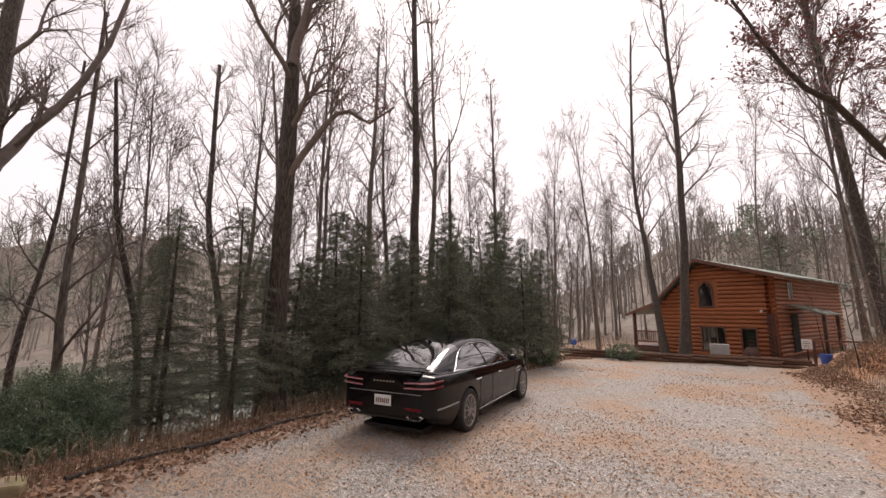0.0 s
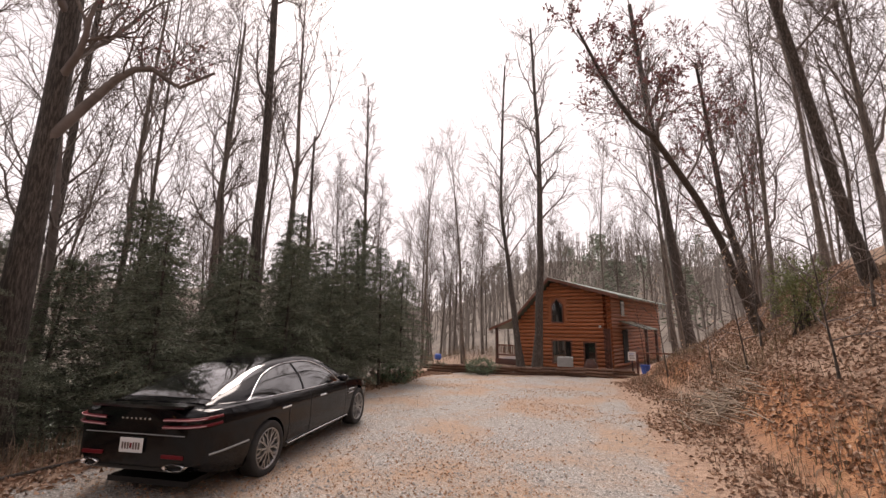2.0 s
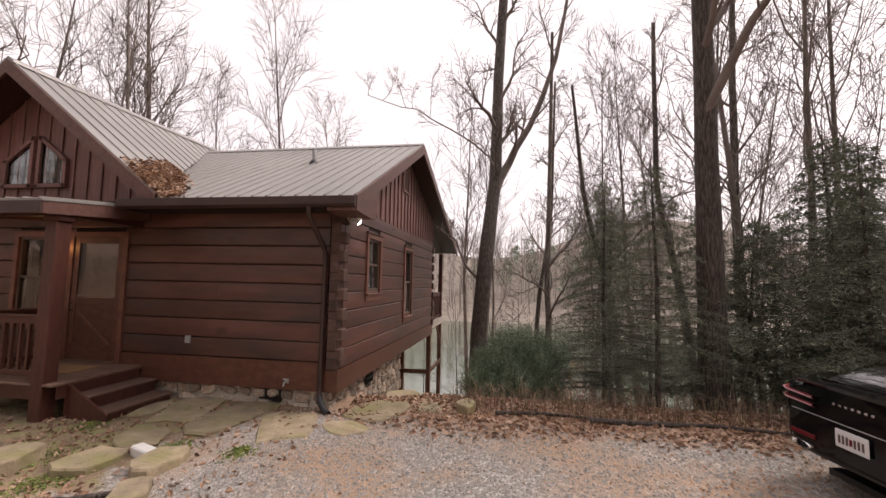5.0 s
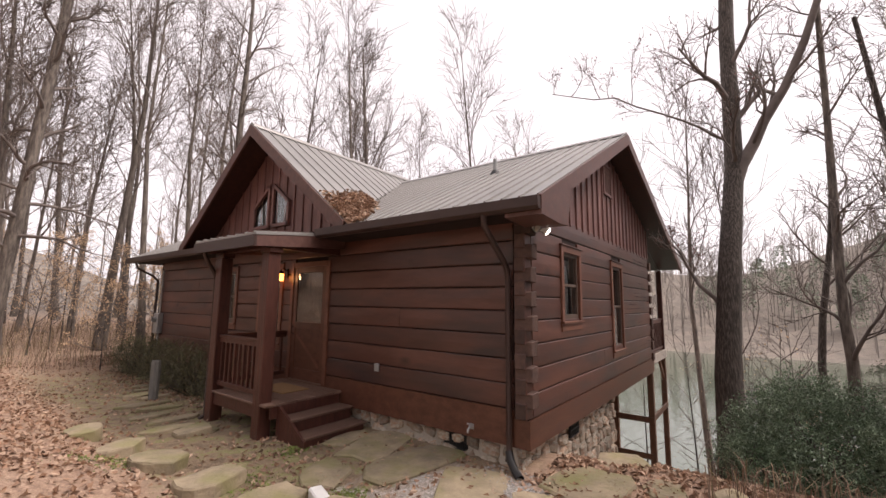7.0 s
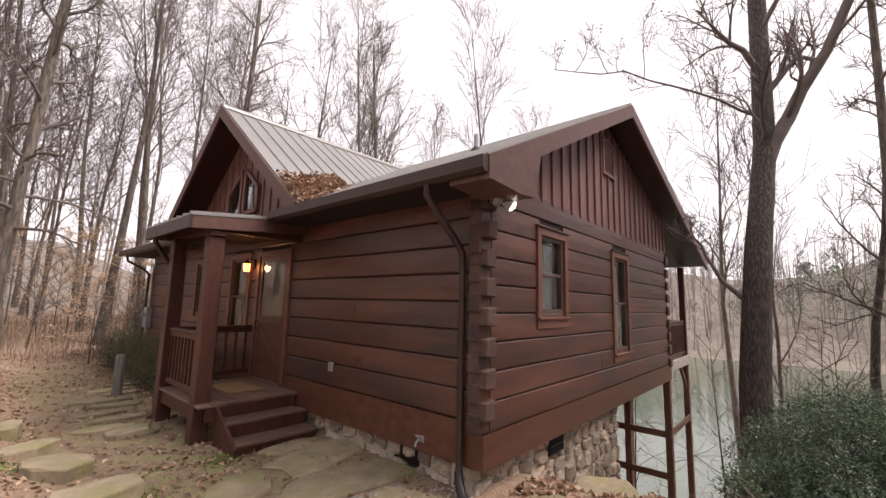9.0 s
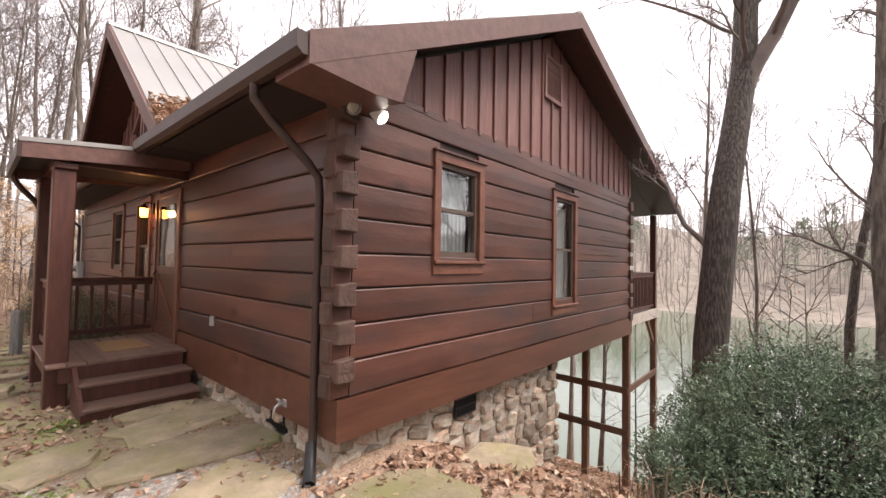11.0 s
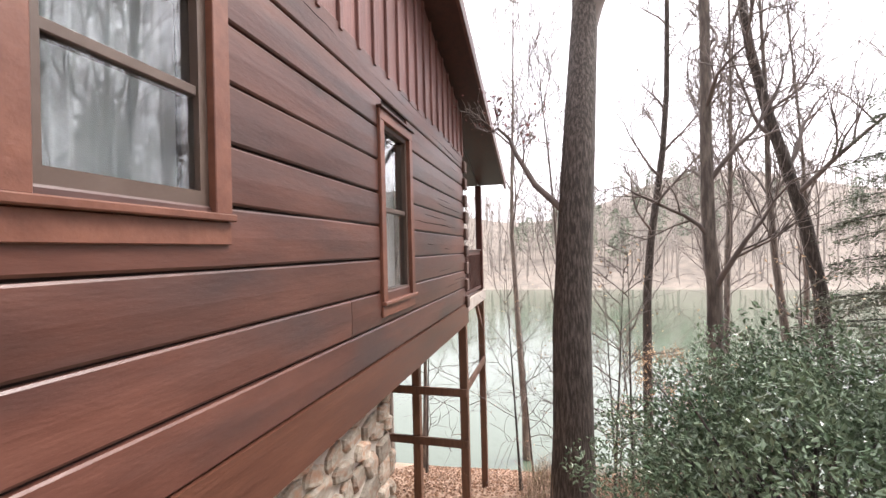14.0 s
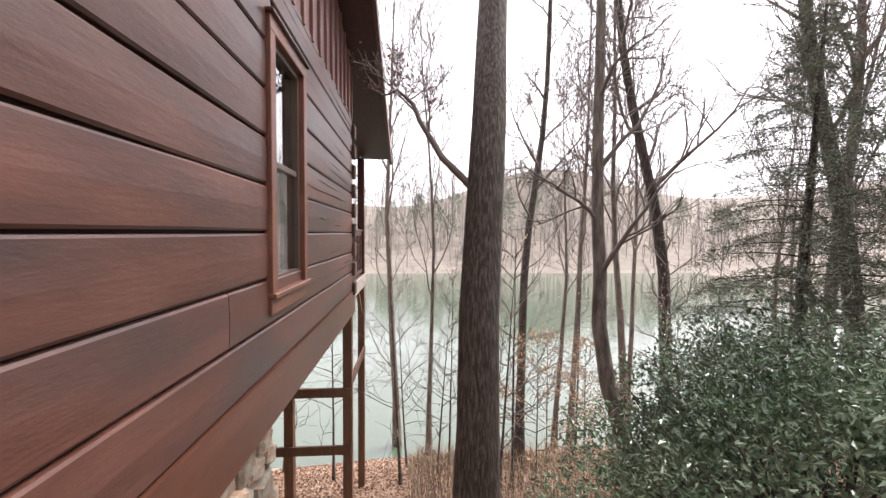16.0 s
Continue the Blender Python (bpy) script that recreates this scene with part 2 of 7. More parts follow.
def box(x0, x1, y0, y1, z0, z1, bevel=0.0, bm=None):
    own = bm is None
    bm = bm or bmesh.new()
    vs = bmesh.ops.create_cube(bm, size=1)["verts"]
    for v in vs:
        v.co = Vector(((x0 + x1) / 2 + v.co.x * (x1 - x0), (y0 + y1) / 2 + v.co.y * (y1 - y0), (z0 + z1) / 2 + v.co.z * (z1 - z0)))
    if bevel:
        edges = {e for v in vs for e in v.link_edges}
        bmesh.ops.bevel(bm, geom=list(edges), offset=bevel, segments=1, affect="EDGES")
    return bm


def prism(points, axis, a, b, bm=None):
    """A closed outline of (u, v) pairs, extruded from a to b along the axis."""
    bm = bm or bmesh.new()
    put = {"x": lambda u, v, w: (w, u, v), "y": lambda u, v, w: (u, w, v), "z": lambda u, v, w: (u, v, w)}[axis]
    lo, hi = [bm.verts.new(put(u, v, a)) for u, v in points], [bm.verts.new(put(u, v, b)) for u, v in points]
    bm.faces.new(lo), bm.faces.new(hi[::-1])
    for i in range(len(points)):
        j = (i + 1) % len(points)
        bm.faces.new((lo[i], hi[i], hi[j], lo[j]))
    bmesh.ops.recalc_face_normals(bm, faces=bm.faces)
    return bm


def tube(path, radii, sides=6):
    """Vertices and faces of a tube along a path."""
    path = np.asarray(path, float)
    n = len(path)
    radii = np.broadcast_to(np.asarray(radii, float), (n,))
    tan = np.gradient(path, axis=0)
    tan /= np.linalg.norm(tan, axis=1)[:, None] + 1e-9
    ref = np.array([1.0, 0, 0]) if abs(tan[0][2]) > 0.7 else np.array([0, 0, 1.0])
    u = np.cross(tan, ref)
    u /= np.linalg.norm(u, axis=1)[:, None] + 1e-9
    v = np.cross(tan, u)
    a = np.linspace(0, 2 * np.pi, sides, endpoint=False)
    ring = np.cos(a)[None, :, None] * u[:, None, :] + np.sin(a)[None, :, None] * v[:, None, :]
    verts = (path[:, None, :] + ring * radii[:, None, None]).reshape(-1, 3)
    i, j = np.meshgrid(np.arange(n - 1), np.arange(sides), indexing="ij")
    i, j = i.ravel(), j.ravel()
    k = (j + 1) % sides
    faces = np.stack([i * sides + j, i * sides + k, (i + 1) * sides + k, (i + 1) * sides + j], 1)
    return verts, faces


def tubes(items):
    vs, fs, base = [], [], 0
    for it in items:
        v, f = tube(*it)
        vs.append(v), fs.append(f + base)
        base += len(v)
    return np.concatenate(vs), np.concatenate(fs)


def tube_part(name, items, material, parent=None, label="", smooth=True):
    v, f = tubes(items)
    return part_mesh(name, mesh_of(name, v, f), material, parent, label, smooth)


def quads(centres, sizes, rng, aspect=0.6, tilt=1.0, normals=None, bend=0.25):
    """Small four-sided leaves of two bent triangles at the centres."""
    n = len(centres)
    if normals is None:
        d = rng.normal(size=(n, 3))
        d[:, 2] *= tilt
    else:
        d = normals
    d = d / (np.linalg.norm(d, axis=1)[:, None] + 1e-9)
    w = rng.normal(size=(n, 3))
    w -= (w * d).sum(1)[:, None] * d
    w /= np.linalg.norm(w, axis=1)[:, None] + 1e-9
    h = np.cross(d, w)
    s = sizes[:, None]
    up = h * s * bend
    v = np.stack([centres - d * s / 2, centres + w * s * aspect / 2 + up, centres + d * s / 2, centres - w * s * aspect / 2 + up], 1).reshape(-1, 3)
    b = (np.arange(n) * 4)[:, None]
    f = np.concatenate([b + np.array([[0, 1, 2]]), b + np.array([[0, 2, 3]])], 0)
    return v, f


# ---- ground ----
def smooth01(a, lo, hi):
    t = np.clip((a - lo) / (hi - lo), 0, 1)
    return t * t * (3 - 2 * t)


def wav(x, y, s, k=0.0):
    return (np.sin(x / s + 1.3 * k + 0.7 * np.sin(y / s * 0.8 + k)) + np.sin(y / s * 1.1 + 2.1 * k + 0.9 * np.sin(x / s * 0.7)) + np.sin((x + y) / s * 0.6 + k)) / 3


LAKE = -7.2


def ground_z(x, y):
    x, y = np.asarray(x, float), np.asarray(y, float)
    z = -0.34 + 0.05 * np.exp(-((x + 4) ** 2 + (y - 6) ** 2) / 9) + 0.02 * wav(x, y, 1.1, 1) + 0.012 * wav(x, y, 0.35, 4)
    z = z - smooth01(y, 12, 30) * 0.55
    # bank on the east side of the drive
    toe = 2.3 + 0.25 * wav(y, x, 2.0, 2) + smooth01(-y, -6, 4) * 1.2
    near = smooth01(y, -6, 2)
    d = x - toe
    bank = np.interp(d, [0, 0.9, 1.35, 2.0, 3.4, 6.0, 14.0], [0, 0.34, 1.05, 1.35, 2.5, 3.7, 6.2])
    bank = bank * (1 + 0.16 * wav(x, y, 1.2, 5)) * smooth01(34 - y, 2, 16) * near
    bank = bank + 0.06 * wav(x, y, 0.3, 7) * smooth01(d, 0, 0.8)
    # the hillside behind the start
    se = np.clip((x + 3.9) * 0.26, 0, 4.5) * smooth01(-y, 0.6, 4.0) * smooth01(x, -3.9, -2.5) + np.clip(-y - 12, 0, 60) * 0.05
    z = z + np.maximum(bank, se)
    # fall to the lake on the west side
    edge = np.where(y > 0.6, -6.9, -6.9 + 0.35 * smooth01(1.0 - y, 0, 1.0)) + 0.3 * wav(y, x, 2.3, 3)
    edge = edge - smooth01(-y, 11, 22) * 6 - smooth01(y, 20, 34) * 3
    w = np.clip(edge - x, 0, None)
    fall = np.minimum(0.45 * w * smooth01(w, 0, 1.6), 5.0 + 0.18 * w)
    fall = fall + 0.10 * wav(x, y, 0.9, 8) * smooth01(w, 0.5, 2)
    z = z - fall
    z = np.where((w > 26), np.minimum(z, LAKE - 1.0), z)
    # hills all round
    r = np.hypot(x + 3, y - 2)
    a = np.arctan2(y - 2, x + 3)
    far_w = smooth01(-x, 84, 190) * 26 * (1 + 0.25 * smooth01(y, 0, 75))
    north = smooth01(y - 0.25 * np.abs(x), 38, 150) * 21
    east = smooth01(x, 8, 120) * 20
    south = smooth01(-y, 30, 130) * 12
    hills = np.maximum.reduce([north, east, south]) * (1 + 0.15 * np.sin(a * 5)) * smooth01(r, 20, 40)
    hills_w = far_w * (1 + 0.2 * np.sin(a * 9 + 1))
    lakezone = smooth01(-x, 24, 34) * (1 - smooth01(-x, 78, 88)) * (1 - smooth01(y - 0.25 * np.abs(x), 34, 60)) * (1 - smooth01(-y, 60, 80))
    z = z + hills * (1 - lakezone)
    z = np.where(-x > 78, np.maximum(z + smooth01(-x, 78, 86) * 2.2, LAKE - 1) + hills_w, z)
    return z


def ground_mesh():
    n = 450
    t = np.linspace(-1, 1, n)
    s = np.sinh(t * 5.9) / np.sinh(5.9) * 1500 + t * 16
    X, Y = np.meshgrid(s - 3.5, s + 5.5, indexing="ij")
    Z = ground_z(X, Y)
    v = np.stack([X, Y, Z], -1).reshape(-1, 3)
    i, j = np.meshgrid(np.arange(n - 1), np.arange(n - 1), indexing="ij")
    i, j = i.ravel(), j.ravel()
    f = np.stack([i * n + j, (i + 1) * n + j, (i + 1) * n + j + 1, i * n + j + 1], 1)
    me = mesh_of("ground", v, f)
    x, y = v[:, 0], v[:, 1]
    toe = 2.1 + 0.25 * wav(y, x, 2.0, 2)
    g = smooth01(x, -6.2, -5.2) * smooth01(toe - x, -0.2, 0.8) * smooth01(y, -2.6, -0.8) * (1 - smooth01(y, 24, 27))
    a = me.attributes.new("gravel", "FLOAT", "POINT")
    a.data.foreach_set("value", g.astype(np.float32))
    d = x - 2.3
    d = x - (2.3 + 0.25 * wav(y, x, 2.0, 2))
    c = smooth01(wav(x, y, 1.6, 4) + 0.5 * wav(x, y, 0.5, 3), -0.5, 0.2) * smooth01(d, 0.55, 0.85) * smooth01(1.9 - d, 0, 0.4) * smooth01(y, 2, 5) * smooth01(24 - y, 0, 3)
    me.attributes.new("clay", "FLOAT", "POINT").data.foreach_set("value", c.astype(np.float32))
    pa = smooth01(x, -7.5, -6.8) * smooth01(-3.0 - x + 0.3 * wav(x, y, 0.7, 2), -0.3, 0.6) * smooth01(-y, 0.3, 1.2) * smooth01(y, -14, -11)
    me.attributes.new("path", "FLOAT", "POINT").data.foreach_set("value", pa.astype(np.float32))
    r = np.hypot(x + 3, y - 4)
    me.attributes.new("far", "FLOAT", "POINT").data.foreach_set("value", smooth01(r, 26, 42).astype(np.float32))
    return me


def ground_material():
    m = bpy.data.materials.new("ground_cover")
    m.use_nodes = True
    n, l = m.node_tree.nodes, m.node_tree.links
    b = n["Principled BSDF"]
    tc = n.new("ShaderNodeTexCoord")

    def noise(scale, detail=6, rough=0.6):
        t = n.new("ShaderNodeTexNoise")
        t.inputs["Scale"].default_value, t.inputs["Detail"].default_value, t.inputs["Roughness"].default_value = scale, detail, rough
        l.new(tc.outputs["Object"], t.inputs["Vector"])
        return t.outputs["Fac"]

    def ramp(fac, stops):
        r = n.new("ShaderNodeValToRGB")
        while len(r.color_ramp.elements) < len(stops):
            r.color_ramp.elements.new(0.5)
        for e, (p, c) in zip(r.color_ramp.elements, stops):
            e.position, e.color = p, (*c, 1)
        l.new(fac, r.inputs[0])
        return r.outputs[0]

    def mix(fac, a, c):
        x = n.new("ShaderNodeMix")
        x.data_type = "RGBA"
        l.new(fac, x.inputs["Factor"]), l.new(a, x.inputs["A"]), l.new(c, x.inputs["B"])
        return x.outputs["Result"]

    vor = n.new("ShaderNodeTexVoronoi")
    vor.inputs["Scale"].default_value = 42
    l.new(tc.outputs["Object"], vor.inputs["Vector"])
    sep = n.new("ShaderNodeSeparateColor")
    l.new(vor.outputs["Color"], sep.inputs[0])
    gravel = ramp(sep.outputs[0], [(0.0, (0.23, 0.215, 0.195)), (0.5, (0.335, 0.315, 0.285)), (0.85, (0.43, 0.405, 0.375)), (1.0, (0.60, 0.57, 0.54))])
    dust = ramp(noise(9, 7, 0.75), [(0.35, (0.29, 0.24, 0.19)), (0.52, (0.43, 0.285, 0.185)), (0.68, (0.52, 0.35, 0.235))])
    dm = n.new("ShaderNodeMapRange")
    dm.inputs["From Min"].default_value, dm.inputs["From Max"].default_value, dm.inputs["To Max"].default_value = 0.44, 0.60, 0.82
    l.new(noise(0.55, 5), dm.inputs["Value"])
    drive = mix(dm.outputs[0], gravel, dust)
    litter = ramp(noise(13, 8, 0.75), [(0.3, (0.16, 0.11, 0.08)), (0.45, (0.33, 0.22, 0.155)), (0.58, (0.45, 0.31, 0.22)), (0.7, (0.58, 0.43, 0.32))])
    soil = ramp(noise(1.4), [(0.4, (0.33, 0.25, 0.185)), (0.6, (0.44, 0.31, 0.22))])
    sm = n.new("ShaderNodeMapRange")
    sm.inputs["From Min"].default_value, sm.inputs["From Max"].default_value, sm.inputs["To Max"].default_value = 0.5, 0.66, 0.75
    l.new(noise(0.8, 5), sm.inputs["Value"])
    woods = mix(sm.outputs[0], litter, soil)
    at = n.new("ShaderNodeAttribute")
    at.attribute_name = "gravel"
    am = n.new("ShaderNodeMath")
    am.operation = "ADD"
    nm = n.new("ShaderNodeMapRange")
    nm.inputs["From Min"].default_value, nm.inputs["From Max"].default_value = 0.3, 0.7
    nm.inputs["To Min"].default_value, nm.inputs["To Max"].default_value = -0.35, 0.35
    l.new(noise(2.3, 6), nm.inputs["Value"])
    l.new(at.outputs["Fac"], am.inputs[0]), l.new(nm.outputs[0], am.inputs[1])
    st = n.new("ShaderNodeMapRange")
    st.inputs["From Min"].default_value, st.inputs["From Max"].default_value = 0.38, 0.62
    l.new(am.outputs[0], st.inputs["Value"])
    clay = ramp(noise(5.5, 8), [(0.33, (0.15, 0.075, 0.04)), (0.5, (0.38, 0.17, 0.075)), (0.68, (0.50, 0.27, 0.14))])
    # Far undergrowth, paled too: the haze of distance sits in this colour.
    brush = ramp(noise(0.35, 9, 0.7), [(0.35, (0.15, 0.13, 0.11)), (0.6, (0.24, 0.205, 0.17))])

    def attr(name):
        q = n.new("ShaderNodeAttribute")
        q.attribute_name = name
        return q.outputs["Fac"]
    dirt = ramp(noise(5, 8, 0.7), [(0.35, (0.14, 0.10, 0.065)), (0.5, (0.26, 0.19, 0.125)), (0.6, (0.22, 0.22, 0.09)), (0.72, (0.38, 0.29, 0.20))])
    base = mix(attr("clay"), mix(attr("far"), mix(attr("path"), woods, dirt), brush), clay)
    l.new(mix(st.outputs[0], base, drive), b.inputs["Base Color"])
    b.inputs["Roughness"].default_value = 0.9
    bp = n.new("ShaderNodeBump")
    bp.inputs["Strength"].default_value, bp.inputs["Distance"].default_value = 0.8, 0.02
    ad = n.new("ShaderNodeMath")
    ad.operation = "ADD"
    l.new(vor.outputs["Distance"], ad.inputs[0]), l.new(noise(30, 6), ad.inputs[1])
    l.new(ad.outputs[0], bp.inputs["Height"])
    l.new(bp.outputs[0], b.inputs["Normal"])
    return m


def build_ground():
    g = part_mesh("ground", ground_mesh(), ground_material(), smooth=True)
    tagged(g, "gravel drive and leaf-covered woodland ground falling to the lake", "ground", kind="structure")
    w = bmesh.new()
    vs = [w.verts.new(p) for p in ((-92, -95, LAKE), (-20, -95, LAKE), (-20, 62, LAKE), (-92, 62, LAKE))]
    w.faces.new(vs)
    water = bpy.data.materials.new("lake_water")
    water.use_nodes = True
    n, l = water.node_tree.nodes, water.node_tree.links
    b = n["Principled BSDF"]
    b.inputs["Base Color"].default_value, b.inputs["Roughness"].default_value, b.inputs["IOR"].default_value = (0.085, 0.115, 0.08, 1), 0.05, 1.5
    b.inputs["Specular IOR Level"].default_value = 0.9
    t, bp = n.new("ShaderNodeTexNoise"), n.new("ShaderNodeBump")
    tc = n.new("ShaderNodeTexCoord")
    l.new(tc.outputs["Object"], t.inputs["Vector"])
    t.inputs["Scale"].default_value = 2.5
    bp.inputs["Strength"].default_value, bp.inputs["Distance"].default_value = 0.25, 0.05
    l.new(t.outputs["Fac"], bp.inputs["Height"]), l.new(bp.outputs[0], b.inputs["Normal"])
    tagged(part("water", w, water), "still green lake water reflecting the white sky", "lake", kind="structure")


build_ground()

# ---- the cabin ----
WX, WY, WEND = -6.0, -0.47, -13.48          # front wall plane, side wall plane, back end of the side wall
COURSE0, COURSE = 0.265, 0.2925
FRONT0, FRONT = 0.36, 0.298
SKIRT_Z = -0.07
RIDGE_X, RIDGE_Z, EAVE_X, EAVE_Z, BACK_X, BACK_Z = -9.65, 4.97, -5.44, 2.83, -16.15, 2.87
GY, GZ, GHALF, GLOW = -6.40, 5.28, 3.06, 2.91
rng = np.random.default_rng(5)


def main_roof_z(x):
    return RIDGE_Z - (x - RIDGE_X) * (RIDGE_Z - EAVE_Z) / (EAVE_X - RIDGE_X) if x > RIDGE_X else RIDGE_Z - (RIDGE_X - x) * (RIDGE_Z - BACK_Z) / (RIDGE_X - BACK_X)


def log_mesh(length, height, depth=0.09):
    """A hewn log face along x, its outer side towards -y at 0, with eased edges and a slight waviness."""
    bm = bmesh.new()
    n = max(1, int(length / 0.8))
    prof = [(depth, 0.0), (0.009, 0.0), (0.0, 0.012), (-0.004, height * 0.5), (0.0, height - 0.014), (0.007, height - 0.004), (0.03, height - 0.001), (depth, height)]
    rings = []
    for i in range(n + 1):
        x = -length / 2 + length * i / n
        dz, dy = (0, 0) if i in (0, n) else (random.uniform(-0.004, 0.004), random.uniform(-0.004, 0.003))
        rings.append([bm.verts.new((x, y + (dy if y < depth else 0), z + dz)) for y, z in prof])
    for a, b in zip(rings, rings[1:]):
        for k in range(len(prof) - 1):
            bm.faces.new((a[k], b[k], b[k + 1], a[k + 1]))
    bm.faces.new(rings[0]), bm.faces.new(rings[-1][::-1])
    bmesh.ops.recalc_face_normals(bm, faces=bm.faces)
    me = bpy.data.meshes.new("log")
    bm.to_mesh(me)
    bm.free()
    me.materials.append(STAIN)
    return me


LOGS = {}


def log(parent, side, a, b, z, h):
    key = (round(abs(b - a), 1), round(h, 2), len(LOGS) % 3)
    if key not in LOGS:
        LOGS[key] = log_mesh(abs(b - a), h - 0.012)
    ob = new("log", LOGS[key])
    ob.parent = parent
    real = LOGS[key]["len"] if "len" in LOGS[key] else None
    if real is None:
        LOGS[key]["len"] = abs(b - a)
        real = abs(b - a)
    sx = abs(b - a) / real
    c = (a + b) / 2
    if side == "side":
        ob.matrix_world = pose(c, WY, z + 0.006, 0, 0, 180) @ Matrix.Diagonal((sx, 1, 1, 1))
    else:
        ob.matrix_world = pose(WX, c, z + 0.006, 0, 0, 90) @ Matrix.Diagonal((sx, 1, 1, 1))
    return ob


def wall_logs(parent, side, start, end, openings, joints):
    """Courses of logs between start and end (start > end), broken at openings (a, b, z0, z1) and at butt joints."""
    first, step = (COURSE0, COURSE) if side == "side" else (FRONT0, FRONT)
    for k in range(9 if side == "side" else 8):
        z0, z1 = first + k * step, first + (k + 1) * step
        cuts = [start, end] + [j for j in joints.get(k, ())]
        pieces = sorted(cuts, reverse=True)
        segs = list(zip(pieces, pieces[1:]))
        for a, b, oz0, oz1 in openings:
            out = []
            for s, e in segs:
                if oz0 < z1 - 0.05 and oz1 > z0 + 0.05 and s > b and e < a:
                    if s > a:
                        out.append((s, a))
                    if e < b:
                        out.append((b, e))
                else:
                    out.append((s, e))
            segs = out
        for s, e in segs:
            if s - e > 0.05:
                log(parent, side, s - 0.003, e + 0.003, z0, step)


def wall_sheet(parent, side, start, end, openings, z0, z1, depth0, depth1):
    """Solid wall behind the logs, as pieces round the openings joined in one mesh."""
    bm = bmesh.new()
    xs = sorted({start, end, *[o[0] for o in openings], *[o[1] for o in openings]}, reverse=True)
    for a, b in zip(xs, xs[1:]):
        mid = (a + b) / 2
        hole = [o for o in openings if o[1] < mid < o[0]]
        spans = [(z0, z1)] if not hole else [(z0, hole[0][2]), (hole[0][3], z1)]
        for u, v in spans:
            if side == "side":
                box(b, a, WY - depth1, WY - depth0, u, v, bm=bm)
            else:
                box(WX - depth1, WX - depth0, b, a, u, v, bm=bm)
    return part("wall_core", bm, GAP_AND_SHADE, parent)


WIN_A = (-7.16, -7.825, 1.44, 2.40)
WIN_B = (-9.77, -10.45, 0.81, 2.385)
side_openings = [WIN_A, WIN_B]
WIN_1 = (-7.70, -8.50, 1.17, 2.28)
WIN_2 = (-5.88, -6.60, 0.85, 2.28)
DOOR = (-4.40, -5.40, 0.17, 2.28)
front_openings = [DOOR, WIN_2, WIN_1]

wall_side = tagged(new("wall_north"), "log wall of wide stained courses with white chinked edges", "log wall", kind="structure")
wall_sheet(wall_side, "side", WX - 0.02, WEND, side_openings, -0.05, 2.93, 0.03, 0.18)
wall_logs(wall_side, "side", WX - 0.10, WEND + 0.17, side_openings, {1: (-9.12,)})
part("skirt_board", prism([(WX + 0.02, SKIRT_Z), (WX + 0.02, 0.26), (WEND - 0.02, 0.26), (WEND - 0.02, -0.09)], "y", WY - 0.2, WY + 0.012), SKIRT, wall_side, "smooth reddish skirt board")
wall_front = tagged(new("wall_east"), "dark stained log wall of the cabin front under the eaves", "log wall", kind="structure")
wall_sheet(wall_front, "front", WY - 0.19, -12.2, front_openings, -0.05, 2.93, 0.03, 0.18)
wall_logs(wall_front, "front", WY - 0.2, -12.05, front_openings, {3: (-2.6,), 5: (-9.6,), 7: (-10.4,)})
part("skirt_board", box(WX - 0.2, WX + 0.012, -12.2, WY - 0.201, SKIRT_Z, FRONT0 - 0.005), SKIRT, wall_front, "smooth reddish skirt board")

# plain walls that close the cabin behind
wall_back = tagged(part("wall_back", box(WEND + 0.0, WEND + 0.18, -12.2, WY - 0.2, -0.09, 2.9), BOARD), "plain stained wall behind the deck", "wall", kind="structure")
wall_far = tagged(part("wall_south", box(WEND, WX - 0.2, -12.38, -12.2, -0.09, 2.9), BOARD), "plain stained end wall of the cabin", "wall", kind="structure")
floor_c = tagged(part("floor", box(WEND + 0.18, WX - 0.2, -12.2, WY - 0.2, -0.09, 0.12), SKIRT), "cabin floor deck with plain boarded underside", "floor", kind="structure")
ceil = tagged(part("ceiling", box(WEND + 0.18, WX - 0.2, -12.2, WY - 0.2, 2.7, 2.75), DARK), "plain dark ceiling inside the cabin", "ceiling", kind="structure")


def corner_ends():
    e = tagged(new("corner_joint"), "interlocked hewn log ends weathered grey and brown", "log corner", kind="structure")
    for k in range(9):
        # tail of a side log, its smooth face running past the corner
        z = COURSE0 + k * COURSE + 0.010 + rng.uniform(-0.006, 0.006)
        x1 = -5.905 + rng.uniform(-0.008, 0.008)
        part("log_tail", box(-6.102, x1 - 0.014, WY - 0.15, WY - 0.004, z, z + 0.185, 0.008), STAIN, e, "smooth stained log tail")
        part("log_end", box(x1 - 0.0139, x1, WY - 0.145, WY - 0.009, z + 0.005, z + 0.180, 0.006), LOG_END, e)
        # end of a front log, standing proud of the side wall
        if k < 8:
            z = 0.402 + 0.298 * k + rng.uniform(-0.008, 0.008)
            bm = prism([(-6.097, z), (-6.100, z + 0.198), (-5.935, z + 0.182), (-5.930, z + 0.012)], "y", WY - 0.16, WY + 0.078 + rng.uniform(-0.008, 0.008))
            bmesh.ops.bevel(bm, geom=list(bm.edges), offset=0.009, segments=1, affect="EDGES")
            part("log_end", bm, LOG_END, e)
    # far corner by the deck
    for k in range(9):
        z = COURSE0 + k * COURSE
        bm = box(-13.46, -13.28, WY - 0.05, WY + 0.05, z - 0.06, z + 0.14, 0.01)
        part("log_end", bm, LOG_END, e)
    return e


corner_ends()
